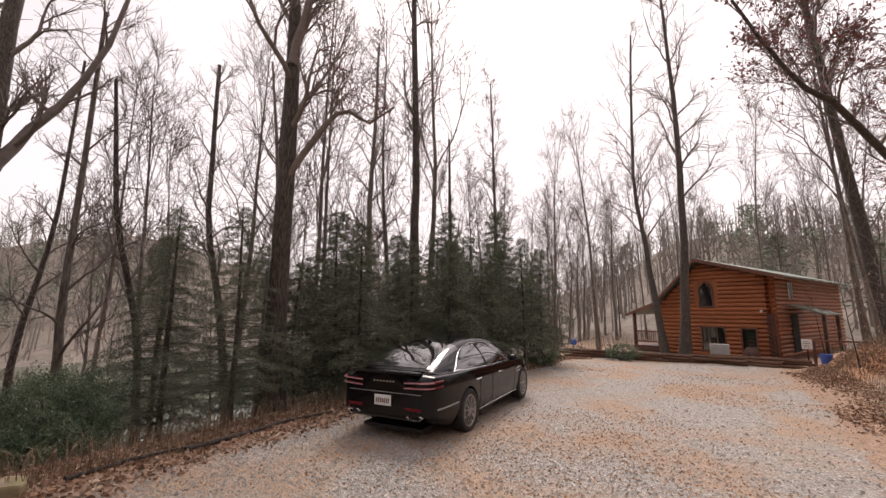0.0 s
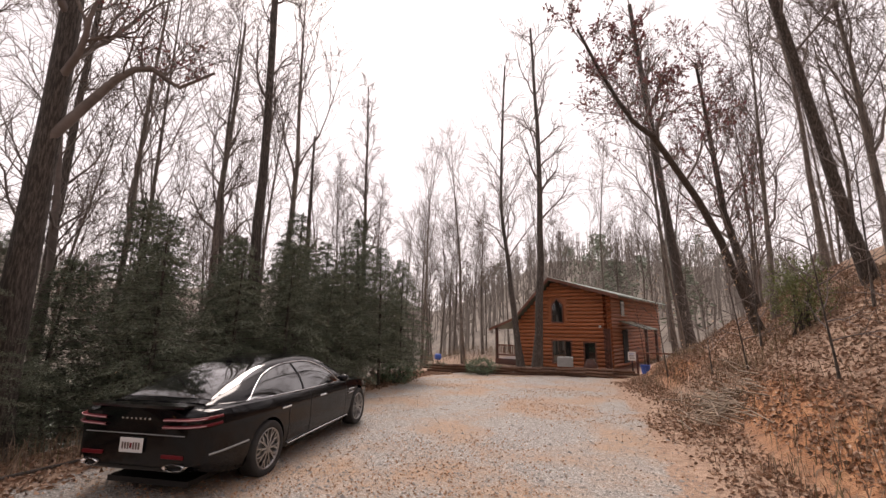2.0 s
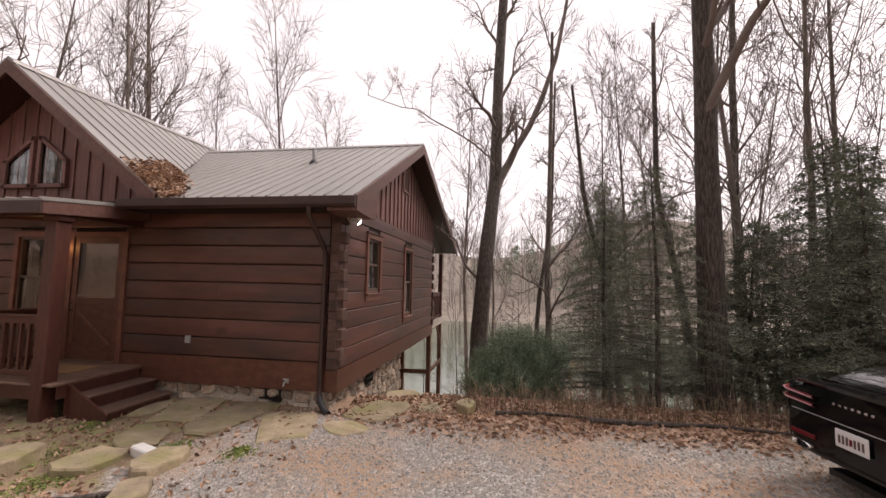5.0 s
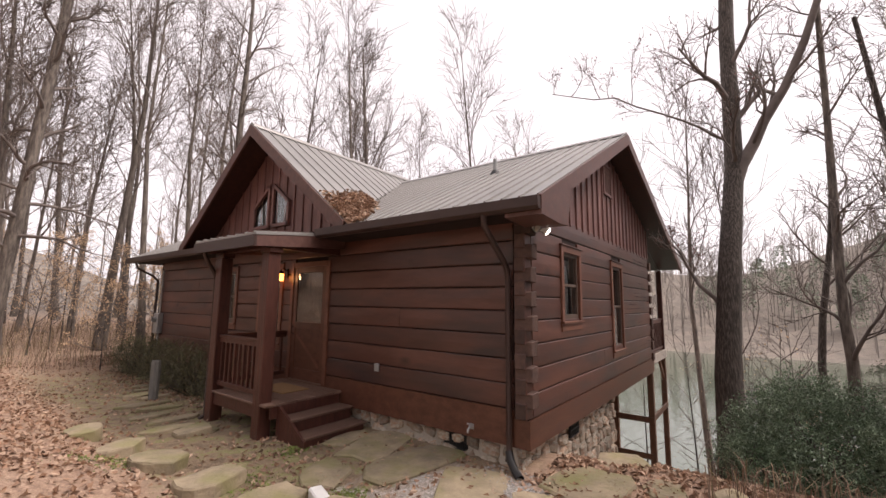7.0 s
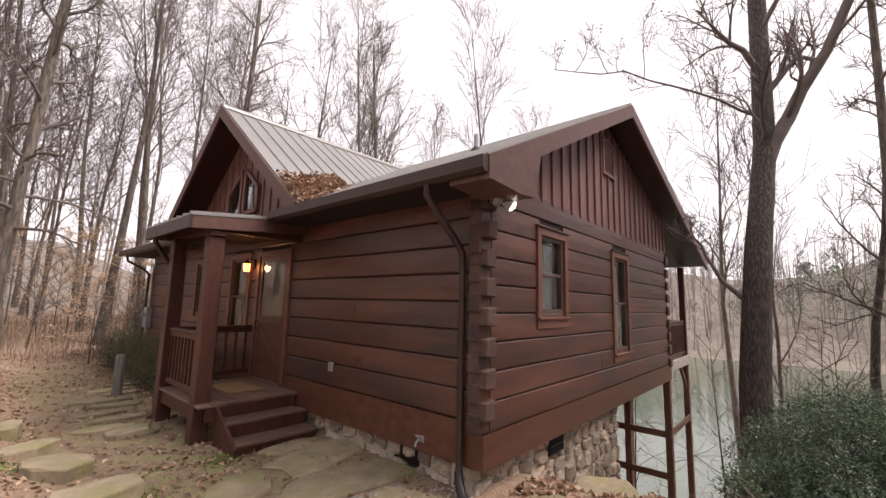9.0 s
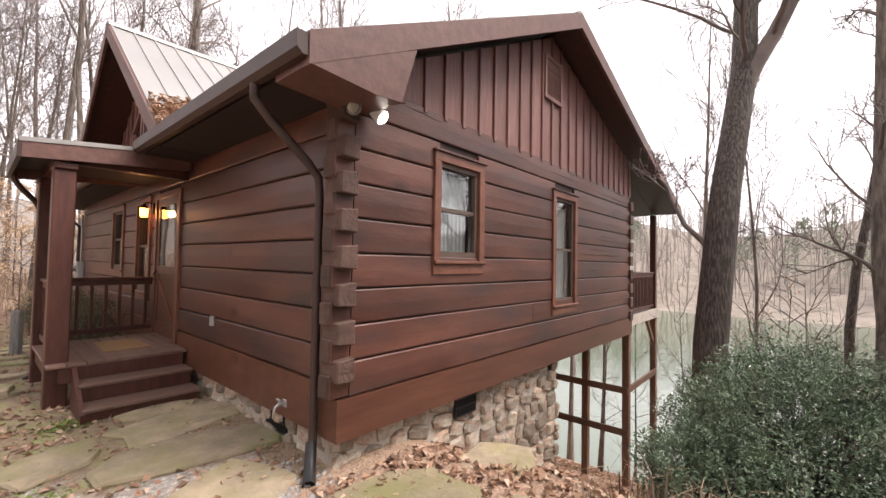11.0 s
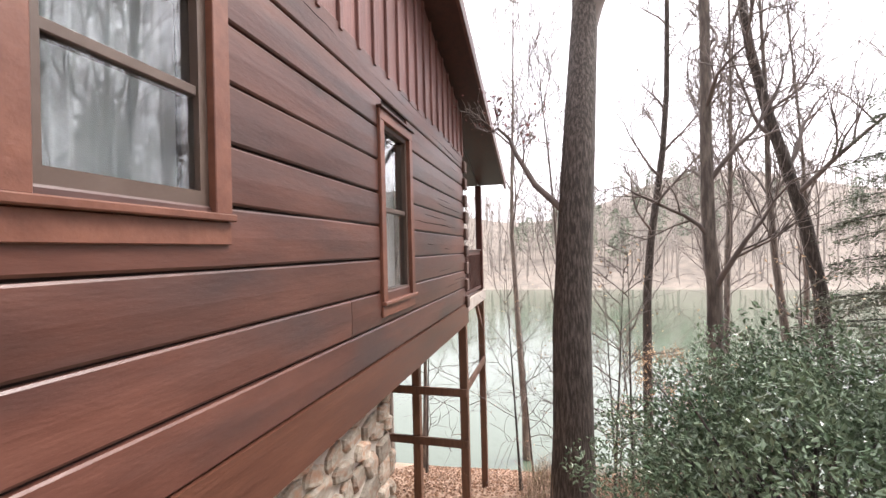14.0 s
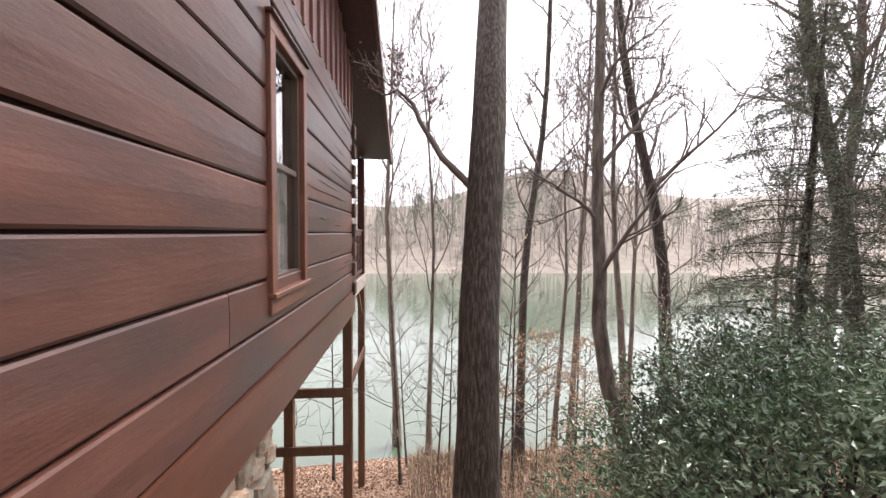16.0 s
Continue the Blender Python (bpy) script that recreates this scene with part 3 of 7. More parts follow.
# Near-black filler; the shade between the log ends is in its colour.
part("corner_post", box(-6.099, -6.0, WY - 0.19, WY - 0.02, 0.262, 2.9), GAP_AND_SHADE, wall_front)


def window(name, axis, a, b, z0, z1, sill=True, sash_split=0.5, curtain=False):
    """A trimmed double-hung window in a wall; a and b are its edges along the wall (a > b)."""
    w = tagged(new(name), "double-hung window with stained wood casing and dark sashes", "window", kind="structure")
    def bx(a0, a1, d0, d1, u0, u1, bevel=0.0):
        if axis == "side":
            return box(a0, a1, WY + d0, WY + d1, u0, u1, bevel)
        return box(WX + d0, WX + d1, a0, a1, u0, u1, bevel)
    t = 0.095
    cas = bx(b - t, b, -0.02, 0.03, z0 - 0.05, z1, 0.004)
    part("casing", cas, STAIN_LIGHT, w)
    part("casing", bx(a, a + t, -0.02, 0.03, z0 - 0.05, z1, 0.004), STAIN_LIGHT, w)
    part("casing", bx(b - t, a + t, -0.02, 0.03, z1, z1 + t, 0.004), STAIN_LIGHT, w)
    part("drip_cap", bx(b - t - 0.02, a + t + 0.02, -0.02, 0.055, z1 + t, z1 + t + 0.022, 0.004), STAIN, w)
    part("window_sill", bx(b - t - 0.004, a + t + 0.004, -0.02, 0.055, z0 - 0.085, z0 - 0.05, 0.006), STAIN_LIGHT, w, "lighter stained sill")
    part("apron", bx(b - t, a + t, -0.02, 0.022, z0 - 0.19, z0 - 0.087, 0.004), STAIN_LIGHT, w)
    f = 0.045
    fr = new("window_frame")
    fr.parent = w
    zm = z0 + (z1 - z0) * sash_split
    part("jamb", bx(b, b + f, -0.11, -0.01, z0 - 0.05, z1), FRAME, fr), part("jamb", bx(a - f, a, -0.11, -0.01, z0 - 0.05, z1), FRAME, fr)
    part("head", bx(b + f, a - f, -0.11, -0.01, z1 - f, z1), FRAME, fr), part("foot", bx(b + f, a - f, -0.11, -0.01, z0 - 0.05, z0 + f), FRAME, fr)
    part("meeting_rail", bx(b + f, a - f, -0.095, -0.02, zm - 0.022, zm + 0.022, 0.004), FRAME, fr)
    part("pane", bx(b + f, a - f, -0.062, -0.056, zm + 0.022, z1 - f), GLASS, w)
    part("pane", bx(b + f, a - f, -0.046, -0.040, z0 + f, zm - 0.022), GLASS, w)
    # Black sheet behind the panes, added in place of the unlit room.
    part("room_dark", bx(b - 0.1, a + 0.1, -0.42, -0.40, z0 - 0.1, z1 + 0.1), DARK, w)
    if curtain:
        bm = bmesh.new()
        n = 30
        rows = []
        for i in range(n + 1):
            u = b + 0.02 + (a - b - 0.04) * i / n
            d = -0.17 + 0.014 * math.sin(i * 1.9)
            rows.append([bm.verts.new((u, WY + d, z) if axis == "side" else (WX + d, u, z)) for z in (z0, z0 + (z1 - z0) * 0.93)])
        for p, q in zip(rows, rows[1:]):
            bm.faces.new((p[0], q[0], q[1], p[1]))
        tagged(part("curtain", bm, CURTAIN, None, smooth=True), "pale grey curtain hanging behind the window", "curtain")
    return w


window("window_1", "side", *WIN_A, curtain=True)
window("window_2", "side", *WIN_B, curtain=True)
window("window_3", "front", *WIN_1)
window("window_4", "front", *WIN_2)


# drying cracks in the nearest logs
def cracks():
    r = random.Random(21)
    for k in range(40):
        c = r.randrange(1, 9)
        z = COURSE0 + (c + r.uniform(0.25, 0.75)) * COURSE
        x0, L = r.uniform(-12.5, -6.6), r.uniform(0.3, 1.7)
        if any(o[1] - 0.15 < q < o[0] + 0.15 and o[2] - 0.25 < z < o[3] + 0.15 for o in side_openings for q in (x0, x0 - L / 2, x0 - L)):
            continue
        pts, zz = [], z
        for i in range(9):
            zz += r.uniform(-0.006, 0.005)
            pts.append((x0 - L * i / 8, WY + 0.003, zz))
        rad = np.array([0.001, 0.003, 0.004, 0.0045, 0.004, 0.003, 0.003, 0.002, 0.001])
        tube_part("crack", [(pts, rad, 4)], GAP_AND_SHADE, wall_side, "dark drying crack")


cracks()


# ---- gable boards on the side wall ----
def side_gable():
    g = tagged(new("wall_gable"), "board-and-batten gable, stained purplish brown", "gable wall", kind="structure")
    x = -6.02
    k = 0
    top = lambda x: main_roof_z(x) - 0.2
    while x > WEND:
        x2 = max(x - 0.302, WEND)
        z0 = 2.855
        za, zb = top(x), top(x2)
        pts = [(x, z0), (x, za), (x2, zb), (x2, z0)]
        if x > RIDGE_X > x2:
            pts = [(x, z0), (x, za), (RIDGE_X, top(RIDGE_X)), (x2, zb), (x2, z0)]
        if min(za, zb) > z0 + 0.02:
            part("board", prism(pts, "y", WY - 0.05, WY - 0.012 + 0.001 * (k % 3)), BOARD, g)
            zz = top(x) - 0.01
            if k > 0:
                z_from = z0 - 0.02
                bm = box(x - 0.022, x + 0.022, WY - 0.014, WY + 0.018, z_from, zz, 0.004)
                part("batten", bm, BOARD, g)
        x, k = x2, k + 1
    # louvred vent
    v = tagged(new("gable_vent"), "louvred wooden vent set in the gable boards", "vent")
    v0, v1, z0, z1 = -9.86, -9.42, 3.83, 4.36
    for u0, u1, w0, w1 in ((v0 - 0.06, v0, z0 - 0.06, z1 + 0.06), (v1, v1 + 0.06, z0 - 0.06, z1 + 0.06), (v0, v1, z0 - 0.06, z0), (v0, v1, z1, z1 + 0.06)):
        part("frame", box(u0, u1, WY - 0.01, WY + 0.04, w0, w1, 0.004), BOARD, v)
    part("backing", box(v0, v1, WY - 0.01, WY + 0.002, z0, z1), DARK, v)
    for i in range(10):
        bm = box(v0, v1, -0.004, 0.004, -0.022, 0.022)
        s = part("slat", bm, BOARD, v)
        s.matrix_world = pose(0, WY + 0.02, z0 + 0.03 + i * 0.052, -38)
    return g


side_gable()


# ---- roofs ----
def slab(name, pts, thick, material, label, parent=None):
    """A roof plane through its corner points, thickened downwards."""
    bm = bmesh.new()
    up = [bm.verts.new(p) for p in pts]
    dn = [bm.verts.new((p[0], p[1], p[2] - thick)) for p in pts]
    bm.faces.new(up), bm.faces.new(dn[::-1])
    for i in range(len(pts)):
        j = (i + 1) % len(pts)
        bm.faces.new((up[i], dn[i], dn[j], up[j]))
    bmesh.ops.recalc_face_normals(bm, faces=bm.faces)
    return part(name, bm, material, parent, label)


roof = tagged(new("roof"), "weathered grey standing-seam metal roof over stained eaves", "metal roof", kind="structure")
YN, YS = -0.04, -13.0
slope = (GZ - GLOW) / GHALF
vy = GY + (GZ - RIDGE_Z) / slope
TH = 0.03
slab("roof_plane", [(EAVE_X, YN, EAVE_Z), (RIDGE_X, YN, RIDGE_Z), (RIDGE_X, vy, RIDGE_Z), (EAVE_X, GY + GHALF, EAVE_Z)], TH, METAL_ROOF, "", roof)
slab("roof_plane", [(EAVE_X, GY - GHALF, EAVE_Z), (RIDGE_X, 2 * GY - vy, RIDGE_Z), (RIDGE_X, YS, RIDGE_Z), (EAVE_X, YS, EAVE_Z)], TH, METAL_ROOF, "", roof)
slab("roof_plane", [(RIDGE_X, YN, RIDGE_Z), (BACK_X, YN, BACK_Z), (BACK_X, YS, BACK_Z), (RIDGE_X, YS, RIDGE_Z)], TH, METAL_ROOF, "", roof)
GX = -5.43
for s in (1, -1):
    slab("roof_plane", [(GX, GY, GZ), (RIDGE_X - 1.2, GY, GZ), (RIDGE_X - 1.2, GY + s * 0.6, GZ - 0.6 * slope), (RIDGE_X, GY + s * (vy - GY), RIDGE_Z + 0.01), (GX, GY + s * GHALF, GLOW)], TH, METAL_ROOF, "", roof)
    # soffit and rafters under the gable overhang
    slab("soffit", [(GX - 0.02, GY, GZ - TH - 0.002), (-6.3, GY, GZ - TH - 0.002), (-6.3, GY + s * (GHALF - 0.02), GLOW - TH + 0.013), (GX - 0.02, GY + s * (GHALF - 0.02), GLOW - TH + 0.013)], 0.09, SOFFIT_SHADED, "", roof)
    slab("rake_board", [(GX + 0.03, GY, GZ + 0.0), (GX - 0.01, GY, GZ + 0.0), (GX - 0.01, GY + s * (GHALF + 0.03), GLOW - 0.02), (GX + 0.03, GY + s * (GHALF + 0.03), GLOW - 0.02)], 0.24, FASCIA, "", roof)
slab("soffit", [(EAVE_X - 0.02, YN - 0.02, EAVE_Z - TH), (RIDGE_X, YN - 0.02, RIDGE_Z - TH - 0.002), (RIDGE_X, WY - 0.2, RIDGE_Z - TH - 0.002), (EAVE_X - 0.02, WY - 0.2, EAVE_Z - TH)], 0.1, SOFFIT_SHADED, "", roof)
slab("soffit", [(BACK_X + 0.02, YN - 0.02, BACK_Z - TH), (RIDGE_X, YN - 0.02, RIDGE_Z - TH - 0.002), (RIDGE_X, WY - 0.2, RIDGE_Z - TH - 0.002), (BACK_X + 0.02, WY - 0.2, BACK_Z - TH)], 0.1, SOFFIT_SHADED, "", roof)
slab("soffit", [(BACK_X + 0.02, WY - 0.21, BACK_Z - TH), (WEND, WY - 0.21, main_roof_z(WEND) - TH), (WEND, YS, main_roof_z(WEND) - TH), (BACK_X + 0.02, YS, BACK_Z - TH)], 0.1, SOFFIT_SHADED, "", roof)
# rake boards on the north gable
slab("rake_board", [(EAVE_X + 0.04, YN + 0.025, EAVE_Z - 0.01), (EAVE_X + 0.04, YN - 0.02, EAVE_Z - 0.01), (RIDGE_X, YN - 0.02, RIDGE_Z - 0.005), (RIDGE_X, YN + 0.025, RIDGE_Z - 0.005)], 0.22, FASCIA, "", roof)
slab("rake_board", [(BACK_X - 0.04, YN + 0.025, BACK_Z - 0.01), (BACK_X - 0.04, YN - 0.02, BACK_Z - 0.01), (RIDGE_X, YN - 0.02, RIDGE_Z - 0.005), (RIDGE_X, YN + 0.025, RIDGE_Z - 0.005)], 0.22, FASCIA, "", roof)
part("eave_return", prism([(EAVE_X + 0.03, EAVE_Z - 0.22), (EAVE_X + 0.03, EAVE_Z - 0.17), (-6.35, main_roof_z(-6.35) - 0.22), (-6.2, 2.60), (-5.95, 2.58)], "y", WY + 0.0, YN + 0.022), FASCIA, roof)
# front soffit and fascia; undersides near-black, eave shade put into the colour
part("soffit", prism([(EAVE_X - 0.02, EAVE_Z - 0.16), (EAVE_X - 0.02, EAVE_Z - TH - 0.003), (-6.2, main_roof_z(-6.2) - TH - 0.003), (-6.2, EAVE_Z - 0.16)], "y", -3.34, YN - 0.021), GAP_AND_SHADE, roof)
part("soffit", prism([(EAVE_X - 0.02, EAVE_Z - 0.16), (EAVE_X - 0.02, EAVE_Z - TH - 0.003), (-6.2, main_roof_z(-6.2) - TH - 0.003), (-6.2, EAVE_Z - 0.16)], "y", YS, -9.46), GAP_AND_SHADE, roof)
part("ceiling_under_gable", box(-6.2, GX - 0.02, -9.44, -3.36, EAVE_Z - 0.16, EAVE_Z - 0.04), GAP_AND_SHADE, roof)
# seams
rib_mesh = bpy.data.meshes.new("seam")
bm = box(0, 1, -0.014, 0.014, 0, 0.022)
bm.to_mesh(rib_mesh), bm.free()
rib_mesh.materials.append(METAL_ROOF)


def rib(p, q):
    p, q = Vector(p), Vector(q)
    ob = new("seam", rib_mesh)
    d = q - p
    if d.length < 0.05:
        bpy.data.objects.remove(ob)
        return
    m = d.to_track_quat("X", "Z").to_matrix().to_4x4()
    ob.parent = roof
    ob.matrix_world = Matrix.Translation(p) @ m @ Matrix.Diagonal((d.length, 1, 1, 1))


y = YN - 0.03
while y > YS:
    if y > GY + GHALF:
        rib((EAVE_X, y, EAVE_Z), (RIDGE_X, y, RIDGE_Z))
    elif y > vy:
        f = (GY + GHALF - y) / (GY + GHALF - vy)
        rib((EAVE_X + (RIDGE_X - EAVE_X) * f, y, EAVE_Z + (RIDGE_Z - EAVE_Z) * f), (RIDGE_X, y, RIDGE_Z))
    elif y < GY - GHALF:
        rib((EAVE_X, y, EAVE_Z), (RIDGE_X, y, RIDGE_Z))
    y -= 0.228
x = GX - 0.02
while x > RIDGE_X - 1.1:
    d = (GZ - main_roof_z(x)) / slope if x > RIDGE_X else 0.45
    d = min(d, GHALF)
    for s in (1, -1):
        rib((x, GY, GZ), (x, GY + s * d, GZ - d * slope))
    x -= 0.3
part("ridge_cap", prism([(RIDGE_X - 0.14, RIDGE_Z - 0.02), (RIDGE_X - 0.13, RIDGE_Z + 0.0), (RIDGE_X, RIDGE_Z + 0.045), (RIDGE_X + 0.13, RIDGE_Z - 0.03), (RIDGE_X + 0.14, RIDGE_Z - 0.05)], "y", vy, YN), METAL_ROOF, roof)
part("ridge_cap", prism([(GY - 0.13, GZ - 0.07), (GY - 0.12, GZ - 0.03), (GY, GZ + 0.05), (GY + 0.12, GZ - 0.03), (GY + 0.13, GZ - 0.07)], "x", RIDGE_X - 1.2, GX + 0.02), METAL_ROOF, roof)


# front gable wall with boards and two sloping windows
def front_gable():
    g = tagged(new("wall_front_gable"), "dark board-and-batten front gable with two raked windows", "gable wall", kind="structure")
    y = -3.5
    k = 0
    while y > -9.3:
        y2 = y - 0.3
        za, zb = (GZ - abs(t - GY) * slope - 0.14 for t in (y, y2))
        pts = [(y, 2.75), (y, za), (y2, zb), (y2, 2.75)]
        if y > GY > y2:
            pts.insert(2, (GY, GZ - 0.14))
        if min(za, zb) > 2.8:
            part("board", prism(pts, "x", WX - 0.06, WX - 0.02 + 0.001 * (k % 3)), BOARD, g)
            part("batten", box(WX - 0.02, WX + 0.008, y - 0.02, y + 0.02, 2.75, za, 0.003), BOARD, g)
        y, k = y2, k + 1
    for s in (1, -1):
        w = new("raked_window")
        w.parent = g
        o = [(GY + s * 0.08, 3.2), (GY + s * 0.08, 4.08), (GY + s * 0.66, 3.66), (GY + s * 0.66, 3.2)]
        part("pane", prism(o, "x", WX + 0.004, WX + 0.012), GLASS, w)
        # Black plate close behind the pane stands in for the unlit loft.
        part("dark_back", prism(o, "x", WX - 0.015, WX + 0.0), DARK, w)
        for (a, b), (c, d) in zip(o, o[1:] + o[:1]):
            v = Vector((0, c - a, d - b))
            m = v.to_track_quat("X", "Z").to_matrix().to_4x4()
            bm = box(-0.03, v.length + 0.03, -0.035, 0.035, -0.035, 0.035)
            bar = part("trim", bm, BOARD, w)
            bar.matrix_world = Matrix.Translation((WX + 0.02, a, b)) @ m
    return g


front_gable()

# gutter, downspouts
gut = thing("gutter", "dark brown half-round gutter under the front eave", "gutter")
prof = [(-5.44, 2.80), (-5.44, 2.68), (-5.41, 2.655), (-5.36, 2.655), (-5.32, 2.69), (-5.315, 2.80), (-5.33, 2.80), (-5.335, 2.70), (-5.365, 2.672), (-5.40, 2.672), (-5.425, 2.69), (-5.425, 2.80)]
part("trough", prism(prof, "y", -3.9, -0.03), GUTTER, gut), part("trough", prism(prof, "y", YS, -5.75), GUTTER, gut)
part("end_cap", prism(prof[:6], "y", -0.034, -0.026), GUTTER, gut)
for nm, y, base in (("downspout", -0.71, -0.25),):
    d = thing(nm, "brown downspout on the log wall with a black elbow foot", "downspout")
    path = [(-5.38, y - 0.02, 2.66), (-5.38, y - 0.02, 2.56), (-5.5, y, 2.42), (-5.82, y, 2.16), (-5.92, y, 2.05), (-5.93, y, 1.9), (-5.93, y, 0.9), (-5.93, y, base + 0.15), (-5.9, y, base + 0.03)]
    tube_part("pipe", [(path, 0.037, 8)], GUTTER, d)
    tube_part("elbow", [([(-5.92, y, -0.10), (-5.89, y + 0.04, -0.20), (-5.83, y + 0.13, -0.28), (-5.77, y + 0.22, -0.32)], [0.044, 0.048, 0.046, 0.052], 10)], PLASTIC_BLACK, d, "black plastic elbow")
d = thing("downspout", "brown downspout down the porch post", "downspout")
tube_part("pipe", [([(-4.40, -5.62, 2.46), (-4.40, -5.62, 2.38), (-4.48, -5.64, 2.26), (-4.62, -5.74, 2.12), (-4.68, -5.76, 2.0), (-4.68, -5.76, 0.8), (-4.68, -5.76, -0.28), (-4.6, -5.8, -0.34)], 0.036, 8)], GUTTER, d)
d = thing("downspout", "brown downspout at the south corner of the cabin", "downspout")
tube_part("pipe", [([(-5.38, -12.3, 2.66), (-5.42, -12.3, 2.5), (-5.8, -12.25, 2.3), (-5.93, -12.2, 2.15), (-5.93, -12.2, 0.6), (-5.93, -12.2, -0.3)], 0.036, 8)], GUTTER, d)


# floodlights
SHADE_GLASS = mat("unlit_bulb", (0.32, 0.30, 0.26), 0.25)
def floodlight(x, y, z, lit):
    t = thing("floodlight", "twin-head outdoor floodlight under the gable corner, one head lit", "floodlight", (x, y, z))
    part("mount", box(-0.05, 0.05, -0.03, 0.04, -0.05, 0.05, 0.01), WHITE, t)
    for k, (dx, lit_k) in enumerate(((0.12, False), (-0.10, lit))):
        v, f = tubes([([(dx * 0.3, 0.02, -0.02), (dx * 0.8, 0.05, -0.05), (dx, 0.08, -0.07), (dx * 1.35, 0.14, -0.12)], [0.02, 0.03, 0.05, 0.062], 12)])
        hd = part_mesh("head", mesh_of("head", v, f), WHITE, t, smooth=True)
        bm = bmesh.new()
        bmesh.ops.create_uvsphere(bm, u_segments=12, v_segments=6, radius=0.056)
        bmesh.ops.scale(bm, vec=(1, 1, 0.6), verts=bm.verts)
        part("bulb", bm, BULB_COOL if lit_k else SHADE_GLASS, t, smooth=True).matrix_world = pose(x + dx * 1.33, y + 0.135, z - 0.115, 50, 20, 0)


floodlight(-6.12, WY + 0.02, 2.68, True)
floodlight(-13.62, WY - 0.3, 2.55, True)

# vents, spigot, meter
def found_vent(m):
    t = thing("foundation_vent", "black cast grille vent in the stone foundation", "vent")
    part("backing", box(-0.19, 0.19, -0.02, 0.0, 0, 0.2), DARK, t)
    for i in range(13):
        part("bar", box(-0.18 + i * 0.03 - 0.004, -0.18 + i * 0.03 + 0.004, 0, 0.014, 0.01, 0.19), PLASTIC_BLACK, t)
    for z in (0.0, 0.095, 0.19):
        part("rail", box(-0.19, 0.19, 0, 0.018, z, z + 0.012), PLASTIC_BLACK, t)
    t.matrix_world = m


found_vent(pose(-7.80, -0.59, -0.345, 0, 0, 0))
found_vent(pose(-6.08, -1.6, -0.30, 0, 0, -90))
sp = thing("spigot", "small brass garden tap on the skirt board", "tap", (WX, -1.28, 0.06))
part("flange", box(0.0, 0.02, -0.035, 0.035, -0.035, 0.035, 0.006), GREY_METAL, sp)
tube_part("spout", [([(0.01, 0, 0), (0.07, 0, 0.0), (0.10, 0, -0.02), (0.11, 0, -0.06)], 0.014, 8)], GREY_METAL, sp)
tube_part("handle", [([(0.07, -0.035, 0.04), (0.07, 0.035, 0.04)], 0.01, 6), ([(0.07, 0, 0), (0.07, 0, 0.04)], 0.008, 6)], GREY_METAL, sp)
hb = thing("dryer_flap", "small grey louvred wall cap", "vent", (WX, -3.05, 0.62))
part("plate", box(0, 0.03, -0.05, 0.05, -0.06, 0.06, 0.006), GREY_METAL, hb)
mb = thing("electric_meter", "grey electric meter box with round glass dial", "meter box", (WX, -11.9, 0.95))
part("box", box(0.0, 0.14, -0.15, 0.15, -0.28, 0.28, 0.01), GREY_METAL, mb)
tube_part("dial", [([(0.13, 0, 0.1), (0.22, 0, 0.1)], 0.08, 16)], GREY_METAL, mb)
tube_part("conduit", [([(0.05, 0, 0.28), (0.05, 0, 1.5)], 0.025, 8), ([(0.05, 0, -0.28), (0.05, 0, -1.3)], 0.02, 8)], GREY_METAL, mb)

pipe = thing("roof_vent_pipe", "grey plumbing vent pipe with a rubber boot on the roof", "vent pipe", (-7.78, -1.94, main_roof_z(-7.78)))
tube_part("pipe", [([(0, 0, -0.05), (0, 0, 0.28)], 0.04, 10)], GREY_METAL, pipe)
tube_part("boot", [([(0, 0, -0.06), (0, 0, 0.03), (0, 0, 0.07)], [0.11, 0.08, 0.045], 10)], PLASTIC_BLACK, pipe)


# ---- porch ----
PX0, PX1, PY0, PY1, PZ = -4.73, WX + 0.01, -5.6, -4.1, 0.16
def plank(parent, name, *b, material=TREAD, bevel=0.006):
    return part(name, box(*b, bevel), material, parent)


porch = thing("porch", "small wooden entrance porch with square posts on stone pads", "porch")
n = 8
for i in range(n):
    x0 = PX1 + (PX0 + 0.1 - PX1) * i / n
    plank(porch, "floor_board", x0 + 0.004, PX1 + (PX0 + 0.1 - PX1) * (i + 1) / n - 0.004, -5.6, -3.86, PZ - 0.035, PZ)
part("rim_joist", box(PX0 + 0.02, PX0 + 0.06, -5.62, -4.1, -0.06, 0.12, 0.004), PORCH, porch)
part("rim_joist", box(PX1, PX0, -5.66, -5.62, -0.06, 0.12, 0.004), PORCH, porch)
part("rim_joist", box(PX1 + 0.05, PX0, -3.92, -3.88, -0.05, 0.12, 0.004), PORCH, porch)
for y in (-4.12, -5.6):
    part("post", box(PX0 - 0.1, PX0 + 0.1, y - 0.1, y + 0.1, -0.42, 2.36, 0.012), PORCH, porch)
    part("bracket_block", box(PX0 - 0.11, PX0 + 0.11, y - 0.14, y + 0.14, 2.36, 2.44, 0.012), PORCH, porch)
part("beam", box(PX0 - 0.06, PX0 + 0.06, -5.72, -4.0, 2.44, 2.56), PORCH, porch)
part("beam", box(PX1, PX0 - 0.06, -4.18, -4.06, 2.44, 2.56), PORCH, porch)
steps = thing("porch_steps", "three brown wooden steps up to the porch", "steps")
